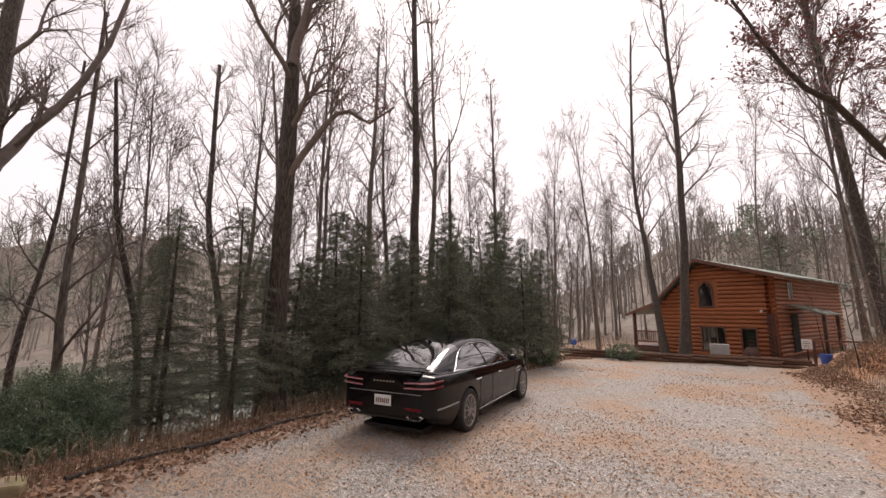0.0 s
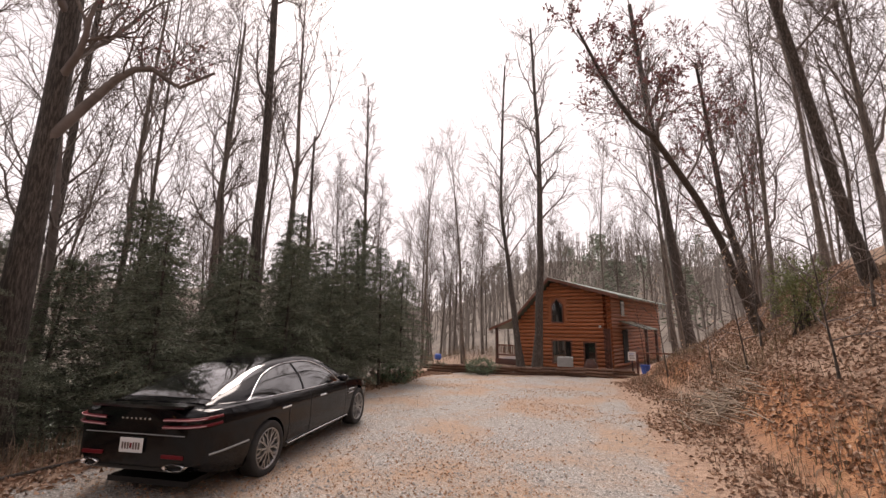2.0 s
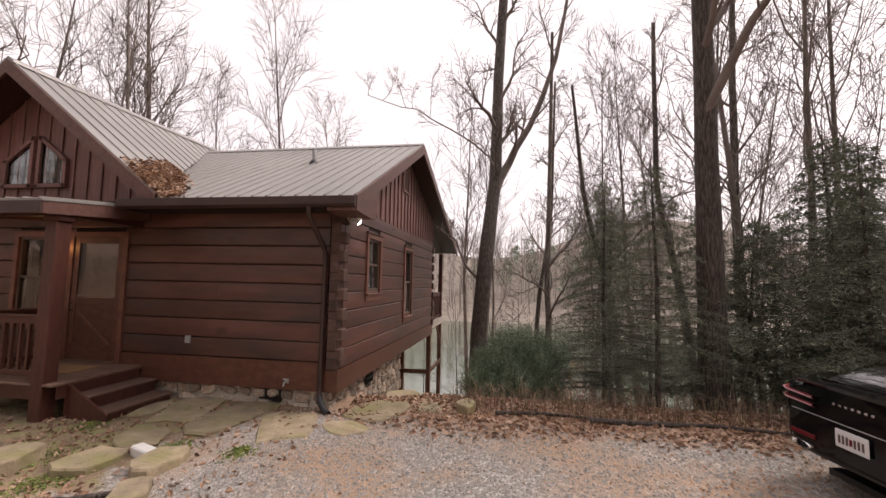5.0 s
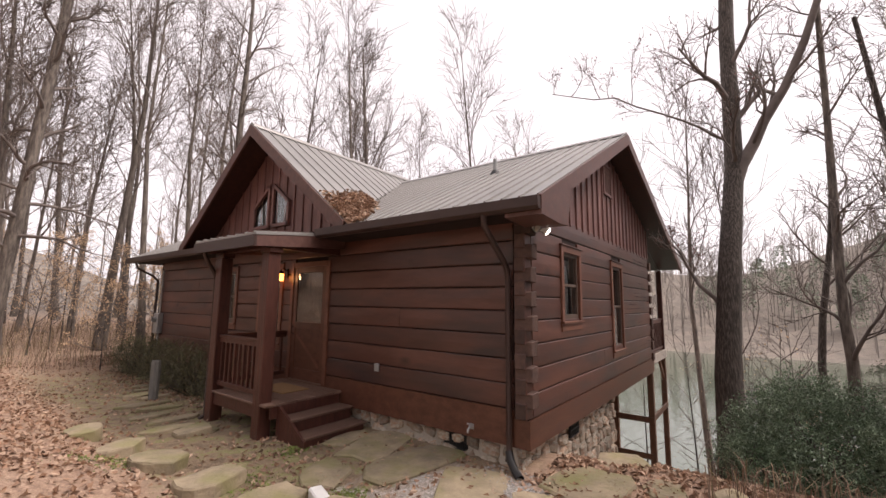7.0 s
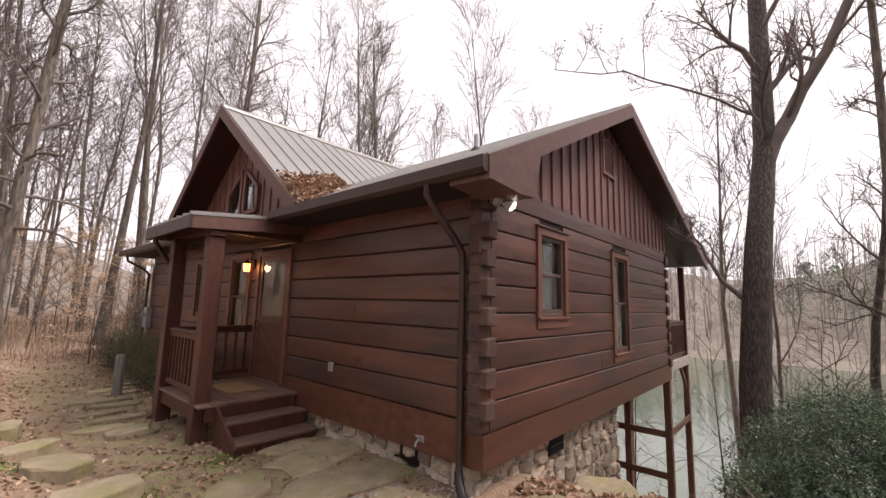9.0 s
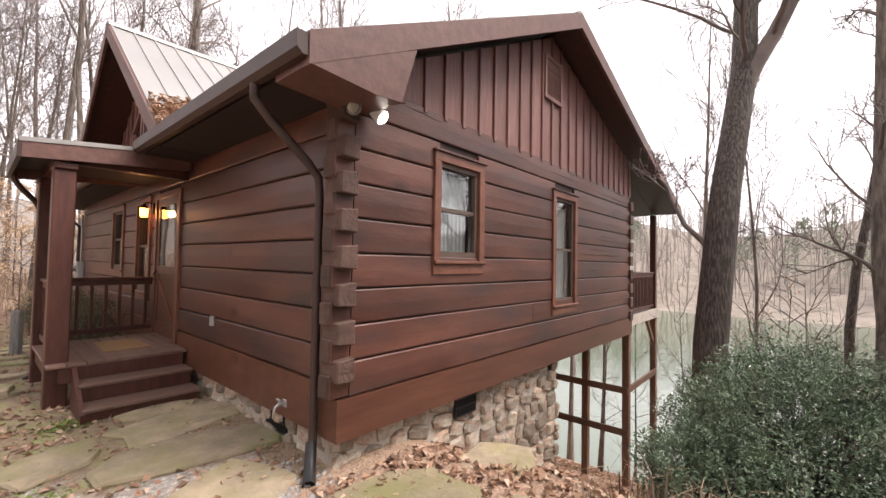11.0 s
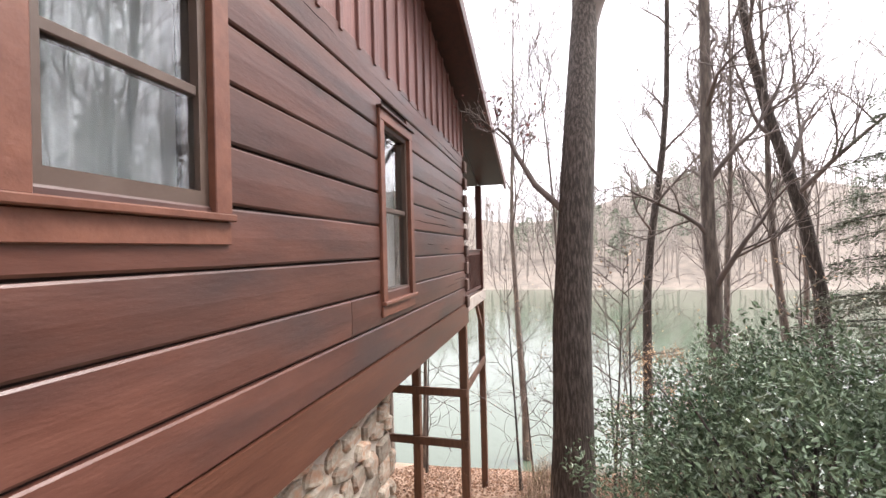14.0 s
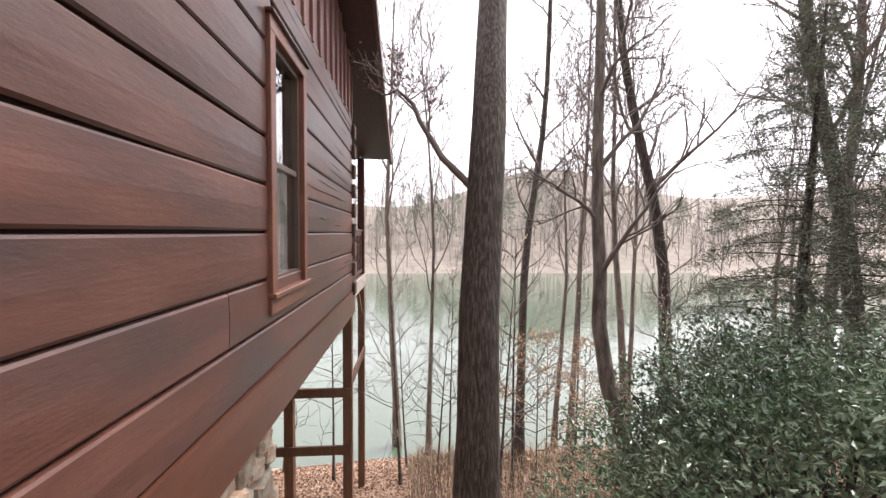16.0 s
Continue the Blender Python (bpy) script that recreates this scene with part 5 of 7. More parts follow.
for i, (h, l) in enumerate(((14, 4.0), (17, 5.2), (13, 3.8), (16, 4.8), (19, 5.6))):
    r = np.random.default_rng(50 + i)
    t = thing("tree", "slender bare woodland tree with fine upswept twigs", "tree", (0, 0, -400), "bare trees of the surrounding wood")
    tr, cr = grow([(0, 0, 0), (0.15 * (i - 2), 0.1, h * 0.5), (0.3 * (2 - i), -0.2, h)], 0.10 + 0.015 * i, 0.012, r, limbs=(15, 11, 17, 12, 14)[i], length=l * 1.15, start=(0.3, 0.36, 0.25, 0.4, 0.33)[i], up=1.75, sides=6, seg=8, twigs=(8, 5), tips=1, fine=0.0065)
    tube_part("trunk", tr, BARK_PALE, t)
    tube_part("crown", cr, TWIG, t, "bare fine branches")
    kinds.append(t)
r = random.Random(8)
spots = []


def keep_clear(x, y):
    if -7.4 < x < 3.2 and -14 < y < 27:
        return False
    if -17.5 < x < -5 and -13.5 < y < 0.8:
        return False
    if -7 < x < 5 and 26 < y < 40:
        return False
    if -20 < x < -7 and -1 < y < 8:
        return False
    if x < -24:
        return False
    return True


def scatter(n, x0, x1, y0, y1, gap):
    tries = 0
    got = 0
    while got < n and tries < 4000:
        tries += 1
        x, y = r.uniform(x0, x1), r.uniform(y0, y1)
        if keep_clear(x, y) and all((x - a) ** 2 + (y - b) ** 2 > gap * gap for a, b in spots):
            spots.append((x, y)), place_tree(x, y)
            got += 1


first = set()


def place_tree(x, y):
    k = r.randrange(len(kinds))
    s = r.uniform(0.75, 1.2)
    m = pose(x, y, float(ground_z(x, y)) - 0.1, r.uniform(-3, 3), r.uniform(-3, 3), r.uniform(0, 360)) @ Matrix.Scale(s, 4)
    if k not in first:
        first.add(k)
        kinds[k].matrix_world = m
    else:
        c = copy_thing(kinds[k], m)
        c.scale = (s, s, s)


scatter(22, -24, -9, 8, 24, 1.6)
scatter(20, -20, -6, 27, 52, 1.5)
scatter(7, -6, 8, 40, 52, 2.0)
scatter(34, 5.0, 20, 3, 34, 1.5)
scatter(46, -22, 6, -34, -13.5, 1.5)
scatter(8, -24, -17, -10, 6, 1.8)
# Unseen wood to the east, thickened to keep sky light off the front wall.
scatter(16, 1, 14, -16, 1, 1.8)


# far woods on the hills, one mesh
def far_woods():
    g = np.random.default_rng(3)
    vs, fs, base = [], [], 0
    n = 0
    while n < 1900:
        u = g.random()
        if u < 0.42:
            x, y = g.uniform(-175, -84), g.uniform(-90, 110)
        elif u < 0.62:
            x, y = g.uniform(-70, 45), g.uniform(52, 115)
        else:
            x, y = g.uniform(-85, 90), g.uniform(-80, 130)
            if (abs(x + 3) < 24 and -34 < y < 46) or (x < -20 and -60 < y < 50):
                continue
        z = float(ground_z(x, y))
        if z < LAKE + 0.4:
            continue
        h = g.uniform(9, 16) * (0.75 if y > 40 else 1.0)
        n += 1
        lines = [(np.array([(x, y, z - 0.3), (x + g.normal() * 0.3, y + g.normal() * 0.3, z + h * 0.5), (x + g.normal() * 0.6, y + g.normal() * 0.6, z + h)]), np.array([0.13, 0.1, 0.03]), 3)]
        for k in range(10):
            f = g.uniform(0.3, 0.95)
            a = g.uniform(0, 6.28)
            L = h * 0.26 * (1.15 - 0.7 * f)
            p = np.array([x, y, z + h * f])
            q = p + np.array([math.cos(a) * L * 0.6, math.sin(a) * L * 0.6, L * 0.7])
            lines.append((np.array([p, q]), np.array([0.05, 0.012]), 3))
            for c in range(2):
                w = p + (q - p) * g.uniform(0.3, 0.9)
                d = np.array([g.normal() * 0.5, g.normal() * 0.5, 0.6]) * L * 0.5
                lines.append((np.array([w, w + d]), np.array([0.03, 0.01]), 3))
        v, f = tubes(lines)
        vs.append(v), fs.append(f + base)
        base += len(v)
    v, f = np.concatenate(vs), np.concatenate(fs)
    tagged(part_mesh("far_woods", mesh_of("far_woods", v, f), HAZED_TWIG), "grey-brown winter woods on hills round the lake, haze painted in", "woods", kind="stuff")



def far_pines():
    """Evergreen tops standing among the bare woods on the hills, paled for haze, one mesh."""
    g = np.random.default_rng(14)
    cen, siz, dirs = [], [], []
    n = 0
    while n < 80:
        x, y = (g.uniform(-170, -84), g.uniform(-80, 100)) if n < 60 else (g.uniform(-60, 50), g.uniform(52, 110))
        z = float(ground_z(x, y))
        if z < LAKE + 0.6 or math.sin(x * 0.09 + 1) + math.sin(y * 0.07) < 0.1:
            continue
        n += 1
        h = g.uniform(7, 11)
        k = 420
        f = g.random(k) ** 0.8
        a = g.uniform(0, 6.28, k)
        rad = h * 0.34 * np.sqrt(np.clip(1.02 - f, 0, 1)) * g.uniform(0.2, 1.05, k) * (1 + 0.3 * np.sin(f * 23 + a * 2))
        cen.append(np.stack([x + np.cos(a) * rad, y + np.sin(a) * rad, z + h * (0.22 + 0.8 * f)], 1))
        siz.append(g.uniform(0.35, 0.8, k))
        dirs.append(np.stack([np.cos(a), np.sin(a), g.normal(size=k) * 0.3 - 0.1], 1))
    v, f = quads(np.concatenate(cen), np.concatenate(siz), g, aspect=0.5, normals=np.concatenate(dirs), bend=0.15)
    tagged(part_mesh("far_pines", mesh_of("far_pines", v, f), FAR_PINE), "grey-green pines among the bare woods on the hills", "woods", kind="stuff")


far_woods()
far_pines()


# ---- hemlocks ----
def hemlock_kind(seed, h, spread, label, dense=1.0, fine=1.0):
    g = np.random.default_rng(seed)
    t = thing("hemlock", label, "evergreen tree", (0, 0, -400), "young hemlocks behind the car")
    P = np.array([(0, 0, 0), (g.normal() * 0.05, g.normal() * 0.05, h * 0.5), (g.normal() * 0.05, g.normal() * 0.05, h)])
    br, cen, nrm = [], [], []
    nb = int(h * 17 * dense)
    for i in range(nb):
        f = 0.16 + 0.82 * (i + g.random()) / nb
        a = i * 2.399 + g.uniform(-0.4, 0.4)
        L = spread * (1 - f) ** 0.9 * g.uniform(0.65, 1.15) + 0.12
        p = np.array([0, 0, h * f])
        n = 5
        d = np.array([math.cos(a), math.sin(a), 0.22])
        pts = [p]
        for k in range(n):
            d = d + np.array([g.normal() * 0.09, g.normal() * 0.09, -0.11])
            pts.append(pts[-1] + d / np.linalg.norm(d) * L / n)
        pts = np.array(pts)
        br.append((pts, np.linspace(0.016 * (1.2 - f), 0.003, n + 1), 3))
        m = int((190 * L / spread * dense + 30) / fine ** 1.7)
        u = g.random(m) ** 0.7
        k = np.minimum((u * n).astype(int), n - 1)
        c = pts[k] + (pts[k + 1] - pts[k]) * (u * n - k)[:, None]
        dirn = np.array([math.cos(a), math.sin(a), 0])
        side = np.array([-math.sin(a), math.cos(a), 0])
        off = g.normal(size=m) * 0.16 * (0.4 + L / spread)
        c = c + side * off[:, None] + np.array([0, 0, 1]) * (g.normal(size=m) * 0.03 - np.abs(off) * 0.3)[:, None]
        cen.append(c)
        nrm.append(dirn[None] * 0.7 + side[None] * np.sign(off)[:, None] * 0.9 + g.normal(size=(m, 3)) * 0.35 + np.array([0, 0, -0.25]))
    tube_part("trunk", [(P, np.array([0.06, 0.045, 0.008]) * h / 5, 7)], BARK, t)
    tagged(tube_part("crown", br, BARK, t), "fine drooping limbs", kind="stuff")
    c, d = np.concatenate(cen), np.concatenate(nrm)
    sz = g.uniform(0.05, 0.105, len(c)) * fine
    v, f = quads(c, sz, g, aspect=0.24, normals=d, bend=0.1)
    c2 = c + g.normal(size=c.shape) * 0.03
    v2, f2 = quads(c2, sz * 0.8, g, aspect=0.24, normals=d + g.normal(size=d.shape) * 0.7, bend=0.1)
    tagged(part_mesh("needles", mesh_of("needles", np.concatenate([v, v2]), np.concatenate([f, f2 + len(v)])), NEEDLE, t), "dull green needle sprays", kind="stuff")
    return t


HK = [hemlock_kind(1, 4.6, 1.95, "young hemlock with drooping dull green sprays"), hemlock_kind(2, 5.2, 2.1, "young hemlock with drooping dull green sprays"), hemlock_kind(3, 3.9, 1.75, "young hemlock with drooping dull green sprays"),
      hemlock_kind(4, 6.0, 2.4, "larger hemlock with feathery dark green boughs above the laurel", 1.0, 0.58)]
used = set()
for k, x, y, s in ((3, -9.4, 4.1, 0.92), (3, -7.7, 4.6, 0.74), (2, -8.4, 6.6, 1.05), (0, -7.2, 7.4, 0.95), (1, -8.5, 8.4, 0.9), (0, -7.0, 9.2, 0.9), (2, -8.2, 10.0, 1.1), (1, -6.9, 11.1, 0.85), (1, -7.9, 12.8, 0.95), (0, -6.6, 13.2, 1.0), (1, -7.2, 15.2, 0.95),
                   (0, -11.0, 9.8, 1.3), (1, -6.4, 10.2, 0.8), (2, -6.3, 12.1, 0.95), (1, -8.9, 5.9, 0.9), (2, -9.8, 9.3, 1.2), (2, -9.6, 12.0, 1.2), (0, -8.4, 17, 1.1), (1, -17.5, -9.5, 1.3), (3, -11.1, 4.6, 1.0), (1, -19.5, -11.8, 2.1),
                   (1, -9.3, 13.6, 1.2), (2, -9.2, 15.6, 1.35), (1, -7.6, 11.9, 1.1), (0, -9.0, 10.9, 1.25), (1, -8.2, 14.3, 1.1), (0, -6.9, 17.4, 0.9), (1, -6.0, 14.6, 0.95), (0, -6.1, 16.6, 1.05), (1, -8.0, 16.4, 1.35), (0, -9.0, 8.2, 1.35)):
    m = pose(x, y, float(ground_z(x, y)) - 0.05, 0, 0, (x * 77 + y * 31) % 360) @ Matrix.Scale(s, 4)
    if k not in used:
        used.add(k)
        HK[k].matrix_world = m
    else:
        c = copy_thing(HK[k], m)
        c.scale = (s, s, s)


# ---- shrubs ----
def shrub(name, label, category, loc, size, n, leaf, material, seed, stems=40, aspect=0.45, shell=0.5):
    g = np.random.default_rng(seed)
    t = thing(name, label, category, loc)
    u = g.normal(size=(n, 3))
    u /= np.linalg.norm(u, axis=1)[:, None]
    a, b = np.arctan2(u[:, 1], u[:, 0]), np.arcsin(u[:, 2])
    bump = 1 + 0.2 * np.sin(a * 3 + 1) * np.cos(b * 4) + 0.15 * np.sin(a * 7 + b * 5 + seed) + 0.07 * np.sin(a * 13 - b * 9)
    rad = bump * (shell + (1 - shell) * g.random(n) ** 0.5)
    c = u * rad[:, None] * np.array(size)
    c[:, 2] = c[:, 2] + size[2]
    c = c[c[:, 2] > 0.03]
    g2 = u[: len(c)]
    d = c - np.array([0, 0, size[2] * 0.6])
    d = d / np.linalg.norm(d, axis=1)[:, None] * 0.6 + g.normal(size=c.shape) * 0.7
    v, f = quads(c, g.uniform(0.7, 1.25, len(c)) * leaf, g, aspect=aspect, normals=d, bend=0.18)
    st = []
    for i in range(stems):
        k = g.integers(0, len(c))
        e = c[k]
        mid = e * np.array([0.4, 0.4, 0.55]) + g.normal(size=3) * 0.05
        st.append((np.array([(g.normal() * 0.1, g.normal() * 0.1, -0.15), mid, e]), np.array([0.02, 0.012, 0.004]), 4))
    tagged(tube_part("stem", st, BARK, t), "woody stems", kind="stuff")
    tagged(part_mesh("leaves", mesh_of("leaves", v, f), material, t), "dense leaves", kind="stuff")
    return t


shrub("laurel_bush", "glossy dark green evergreen bush at the top of the slope", "bush", (-8.75, 2.3, float(ground_z(-8.75, 2.1)) + 0.2), (1.0, 0.95, 0.84), 52000, 0.036, HOLLY, 2, 80)
shrub("laurel_bush", "glossy dark green evergreen bush lower on the slope", "bush", (-8.0, 1.75, float(ground_z(-8.0, 1.75)) + 0.0), (0.5, 0.55, 0.42), 11000, 0.038, HOLLY, 3, 30)
for i, y in enumerate((-6.6, -7.6, -8.6, -9.6, -10.7, -11.7)):
    shrub("hedge_shrub", "clipped olive-green shrub against the cabin front", "shrub", (-5.35, y, -0.42), (0.5, 0.62, 0.55), 3200, 0.045, HEDGE, 10 + i, 30)
shrub("low_shrub", "small dark shrub at the end of the hemlock row", "shrub", (-5.7, 15.4, float(ground_z(-5.7, 15.4))), (0.8, 0.7, 0.4), 2500, 0.07, HOLLY, 30, 20)
shrub("low_shrub", "small dark shrub by the split-rail logs", "shrub", (-4.0, 21.4, float(ground_z(-4.0, 21.4))), (0.8, 0.6, 0.4), 2500, 0.07, HOLLY, 31, 20)
shrub("pine_sapling", "yellow-green pine sapling on the bank", "shrub", (5.2, 12.4, float(ground_z(5.2, 12.4))), (0.6, 0.6, 0.85), 2600, 0.10, mat("young_pine", (0.17, 0.20, 0.075), 0.7, var=0.3, island=True), 32, 20, aspect=0.10, shell=0.2)

# ---- the car ----
CAR = pose(-4.33, 6.17, -0.30, 0, 0, 90 + 6.9)
PAINT = mat("black_paint", (0.004, 0.004, 0.005), 0.08, 0.0, spec=0.32)
CAR_GLASS = mat("tinted_glass", (0.008, 0.009, 0.009), 0.02, 0.0, spec=1.0, coat=1.0)
CHROME = mat("chrome", (0.75, 0.75, 0.76), 0.12, 1.0)
RUBBER = mat("tyre_rubber", (0.018, 0.018, 0.018), 0.8, 0, (0.03, 0.029, 0.028), 10)
RIM = mat("alloy", (0.36, 0.36, 0.36), 0.28, 0.9)
TRIM_BLACK = mat("black_trim", (0.012, 0.012, 0.012), 0.45)
TAIL_RED = mat("tail_lamp_red", (0.14, 0.005, 0.01), 0.45, 0, spec=0.3)
TAIL_CLEAR = mat("tail_lamp_clear", (0.6, 0.34, 0.36), 0.2, 0, spec=0.7)
PLATE = mat("plate_white", (0.72, 0.72, 0.72), 0.5)


def curve_at(x, table):
    xs, ys = zip(*table)
    x = min(max(x, xs[0]), xs[-1])
    i = max(j for j in range(len(xs)) if xs[j] <= x)
    if i == len(xs) - 1:
        return ys[-1]
    m = lambda j: 0.0 if j <= 0 or j >= len(xs) - 1 else (ys[j + 1] - ys[j - 1]) / (xs[j + 1] - xs[j - 1])
    h = xs[i + 1] - xs[i]
    t = (x - xs[i]) / h
    return (2 * t ** 3 - 3 * t ** 2 + 1) * ys[i] + (t ** 3 - 2 * t ** 2 + t) * h * m(i) + (-2 * t ** 3 + 3 * t ** 2) * ys[i + 1] + (t ** 3 - t ** 2) * h * m(i + 1)


HALF_W = [(-1.14, 0.70), (-1.08, 0.80), (-0.9, 0.875), (-0.5, 0.925), (0.0, 0.95), (0.5, 0.945), (1.5, 0.94), (2.5, 0.95), (3.0, 0.95), (3.4, 0.91), (3.7, 0.82), (3.86, 0.62)]
SHOULDER = [(-1.14, 0.96), (-1.0, 1.0), (-0.6, 1.0), (0.0, 0.985), (1.0, 0.95), (2.0, 0.93), (2.7, 0.905), (3.2, 0.86), (3.6, 0.78), (3.86, 0.66)]
SPINE = [(-1.14, 1.035), (-1.06, 1.05), (-0.8, 1.045), (-0.4, 1.05), (2.4, 1.03), (2.7, 1.0), (3.2, 0.94), (3.6, 0.85), (3.86, 0.70)]
BOTTOM = [(-1.14, 0.42), (-0.9, 0.31), (-0.5, 0.21), (3.3, 0.18), (3.86, 0.28)]
ROOF_TOP = [(-0.86, 1.045), (-0.6, 1.13), (-0.2, 1.26), (0.2, 1.37), (0.6, 1.435), (1.0, 1.46), (1.5, 1.455), (1.9, 1.38), (2.3, 1.20), (2.62, 1.02)]
ROOF_W = [(-0.86, 0.62), (-0.4, 0.60), (0.2, 0.57), (1.0, 0.575), (1.6, 0.60), (2.2, 0.66), (2.62, 0.72)]
BELT_W = [(-0.86, 0.70), (-0.4, 0.80), (0.2, 0.845), (1.0, 0.86), (1.8, 0.86), (2.62, 0.80)]


def body_section(x):
    w, sh, sp, bt = (curve_at(x, t) for t in (HALF_W, SHOULDER, SPINE, BOTTOM))
    return [(0, bt), (0.72 * w, bt), (0.90 * w, bt + 0.02), (0.955 * w, bt + 0.08), (0.985 * w, 0.44), (0.992 * w, 0.56), (0.985 * w, 0.68), (w, 0.80 * sh + 0.01), (0.985 * w, 0.9 * sh), (0.955 * w, sh - 0.02), (0.91 * w, sh), (0.7 * w, sh + 0.55 * (sp - sh)), (0.4 * w, sh + 0.9 * (sp - sh)), (0, sp)]


def glass_point(x, s, side=1, out=0.0):
    """Greenhouse surface: s runs from the belt (0) to the roof's middle line (1)."""
    bw, rw, zt = curve_at(x, BELT_W), curve_at(x, ROOF_W), curve_at(x, ROOF_TOP)
    zb = min(curve_at(x, SHOULDER) - 0.01, zt)
    h = zt - zb
    prof = [(bw, zb), (bw - (bw - rw) * 0.35, zb + h * 0.40), (rw, zb + h * 0.80), (rw * 0.86, zb + h * 0.93), (rw * 0.5, zb + h * 0.985), (0, zt)]
    ss = [0, 0.33, 0.62, 0.74, 0.88, 1.0]
    y = curve_at(s, list(zip(ss, [p[0] for p in prof])))
    z = curve_at(s, list(zip(ss, [p[1] for p in prof])))
    return Vector((x, side * (y + out), z + out * 0.4))


def loft(rings, close_ends=True):
    bm = bmesh.new()
    R = [[bm.verts.new(p) for p in r] for r in rings]
    n = len(R[0])
    for a, b in zip(R, R[1:]):
        for i in range(n):
            j = (i + 1) % n
            bm.faces.new((a[i], a[j], b[j], b[i]))
    if close_ends:
        bm.faces.new(R[0][::-1]), bm.faces.new(R[-1])
    bmesh.ops.recalc_face_normals(bm, faces=bm.faces)
    return bm


def patch(name, f, u0, u1, v0, v1, nu, nv, material, parent, label=""):
    bm = bmesh.new()
    g = [[bm.verts.new(f(u0 + (u1 - u0) * i / nu, v0 + (v1 - v0) * j / nv)) for j in range(nv + 1)] for i in range(nu + 1)]
    for i in range(nu):
        for j in range(nv):
            bm.faces.new((g[i][j], g[i + 1][j], g[i + 1][j + 1], g[i][j + 1]))
    bmesh.ops.recalc_face_normals(bm, faces=bm.faces)
    return part(name, bm, material, parent, label, smooth=True)


def lathe(profile, n, axis_y=True):
    """Profile of (radius, y) turned about the y axis."""
    bm = bmesh.new()
    rings = [[bm.verts.new((r * math.cos(2 * math.pi * k / n), y, r * math.sin(2 * math.pi * k / n))) for k in range(n)] for r, y in profile]
    for a, b in zip(rings, rings[1:]):
        for i in range(n):
            j = (i + 1) % n
            bm.faces.new((a[i], b[i], b[j], a[j]))
    bmesh.ops.recalc_face_normals(bm, faces=bm.faces)
    return bm


def wheel(parent, x, y, side):
    w = new("wheel")
    w.parent = parent
    w.matrix_world = CAR @ pose(x, y, 0.345, 0, 23, 0 if side < 0 else 180)
    part("tyre", lathe([(0.245, -0.10), (0.27, -0.118), (0.31, -0.122), (0.335, -0.112), (0.345, -0.09), (0.345, 0.09), (0.335, 0.112), (0.27, 0.118), (0.245, 0.10)], 40), RUBBER, w, "black tyre", True).matrix_world = w.matrix_world
    part("rim", lathe([(0.255, -0.105), (0.25, -0.112), (0.235, -0.108), (0.232, -0.09), (0.215, -0.06), (0.21, 0.1)], 40), RIM, w, "bright alloy rim", True).matrix_world = w.matrix_world
    disc = part("brake_disc", lathe([(0.0, -0.02), (0.16, -0.02), (0.17, -0.01), (0.17, 0.01)], 28), GREY_METAL, w)
    disc.matrix_world = w.matrix_world
    part("rim_back", lathe([(0.0, 0.05), (0.21, 0.05)], 24), PLASTIC_BLACK, w).matrix_world = w.matrix_world
    part("hub_cap", lathe([(0.0, -0.112), (0.025, -0.112), (0.035, -0.105), (0.055, -0.095), (0.06, -0.06)], 16), RIM, w, smooth=True).matrix_world = w.matrix_world
    me = None
    for k in range(5):
        for s in (-1, 1):
            if me is None or s == 1 and k == 0:
                bm = bmesh.new()
                for (ax, az), (bx_, bz), ww in (((0.03, 0.012 * s), (0.13, 0.045 * s), 0.013), ((0.125, 0.043 * s), (0.236, 0.022 * s), 0.010), ((0.12, 0.043 * s), (0.232, 0.105 * s), 0.010)):
                    d = Vector((bx_ - ax, 0, bz - az))
                    m = Matrix.Translation(((ax + bx_) / 2, -0.093 + 0.004 * (ax > 0.1), (az + bz) / 2)) @ pose(0, 0, 0, 0, -math.degrees(math.atan2(d.z, d.x)), 0)
                    vs = bmesh.ops.create_cube(bm, size=1)["verts"]
                    for v in vs:
                        v.co = m @ Vector((v.co.x * (d.length + 0.012), v.co.y * 0.03 * (1 - 0.0), v.co.z * ww * 2))
                sm = bpy.data.meshes.new("spoke")
                bm.to_mesh(sm), bm.free()
                sm.materials.append(RIM)
                me = sm
                if s == -1:
                    me_a = sm
                else:
                    me_b = sm
            o = new("spoke", me_a if s == -1 else me_b)
            o.parent = w
            o.matrix_world = w.matrix_world @ pose(0, 0, 0, 0, k * 72, 0)


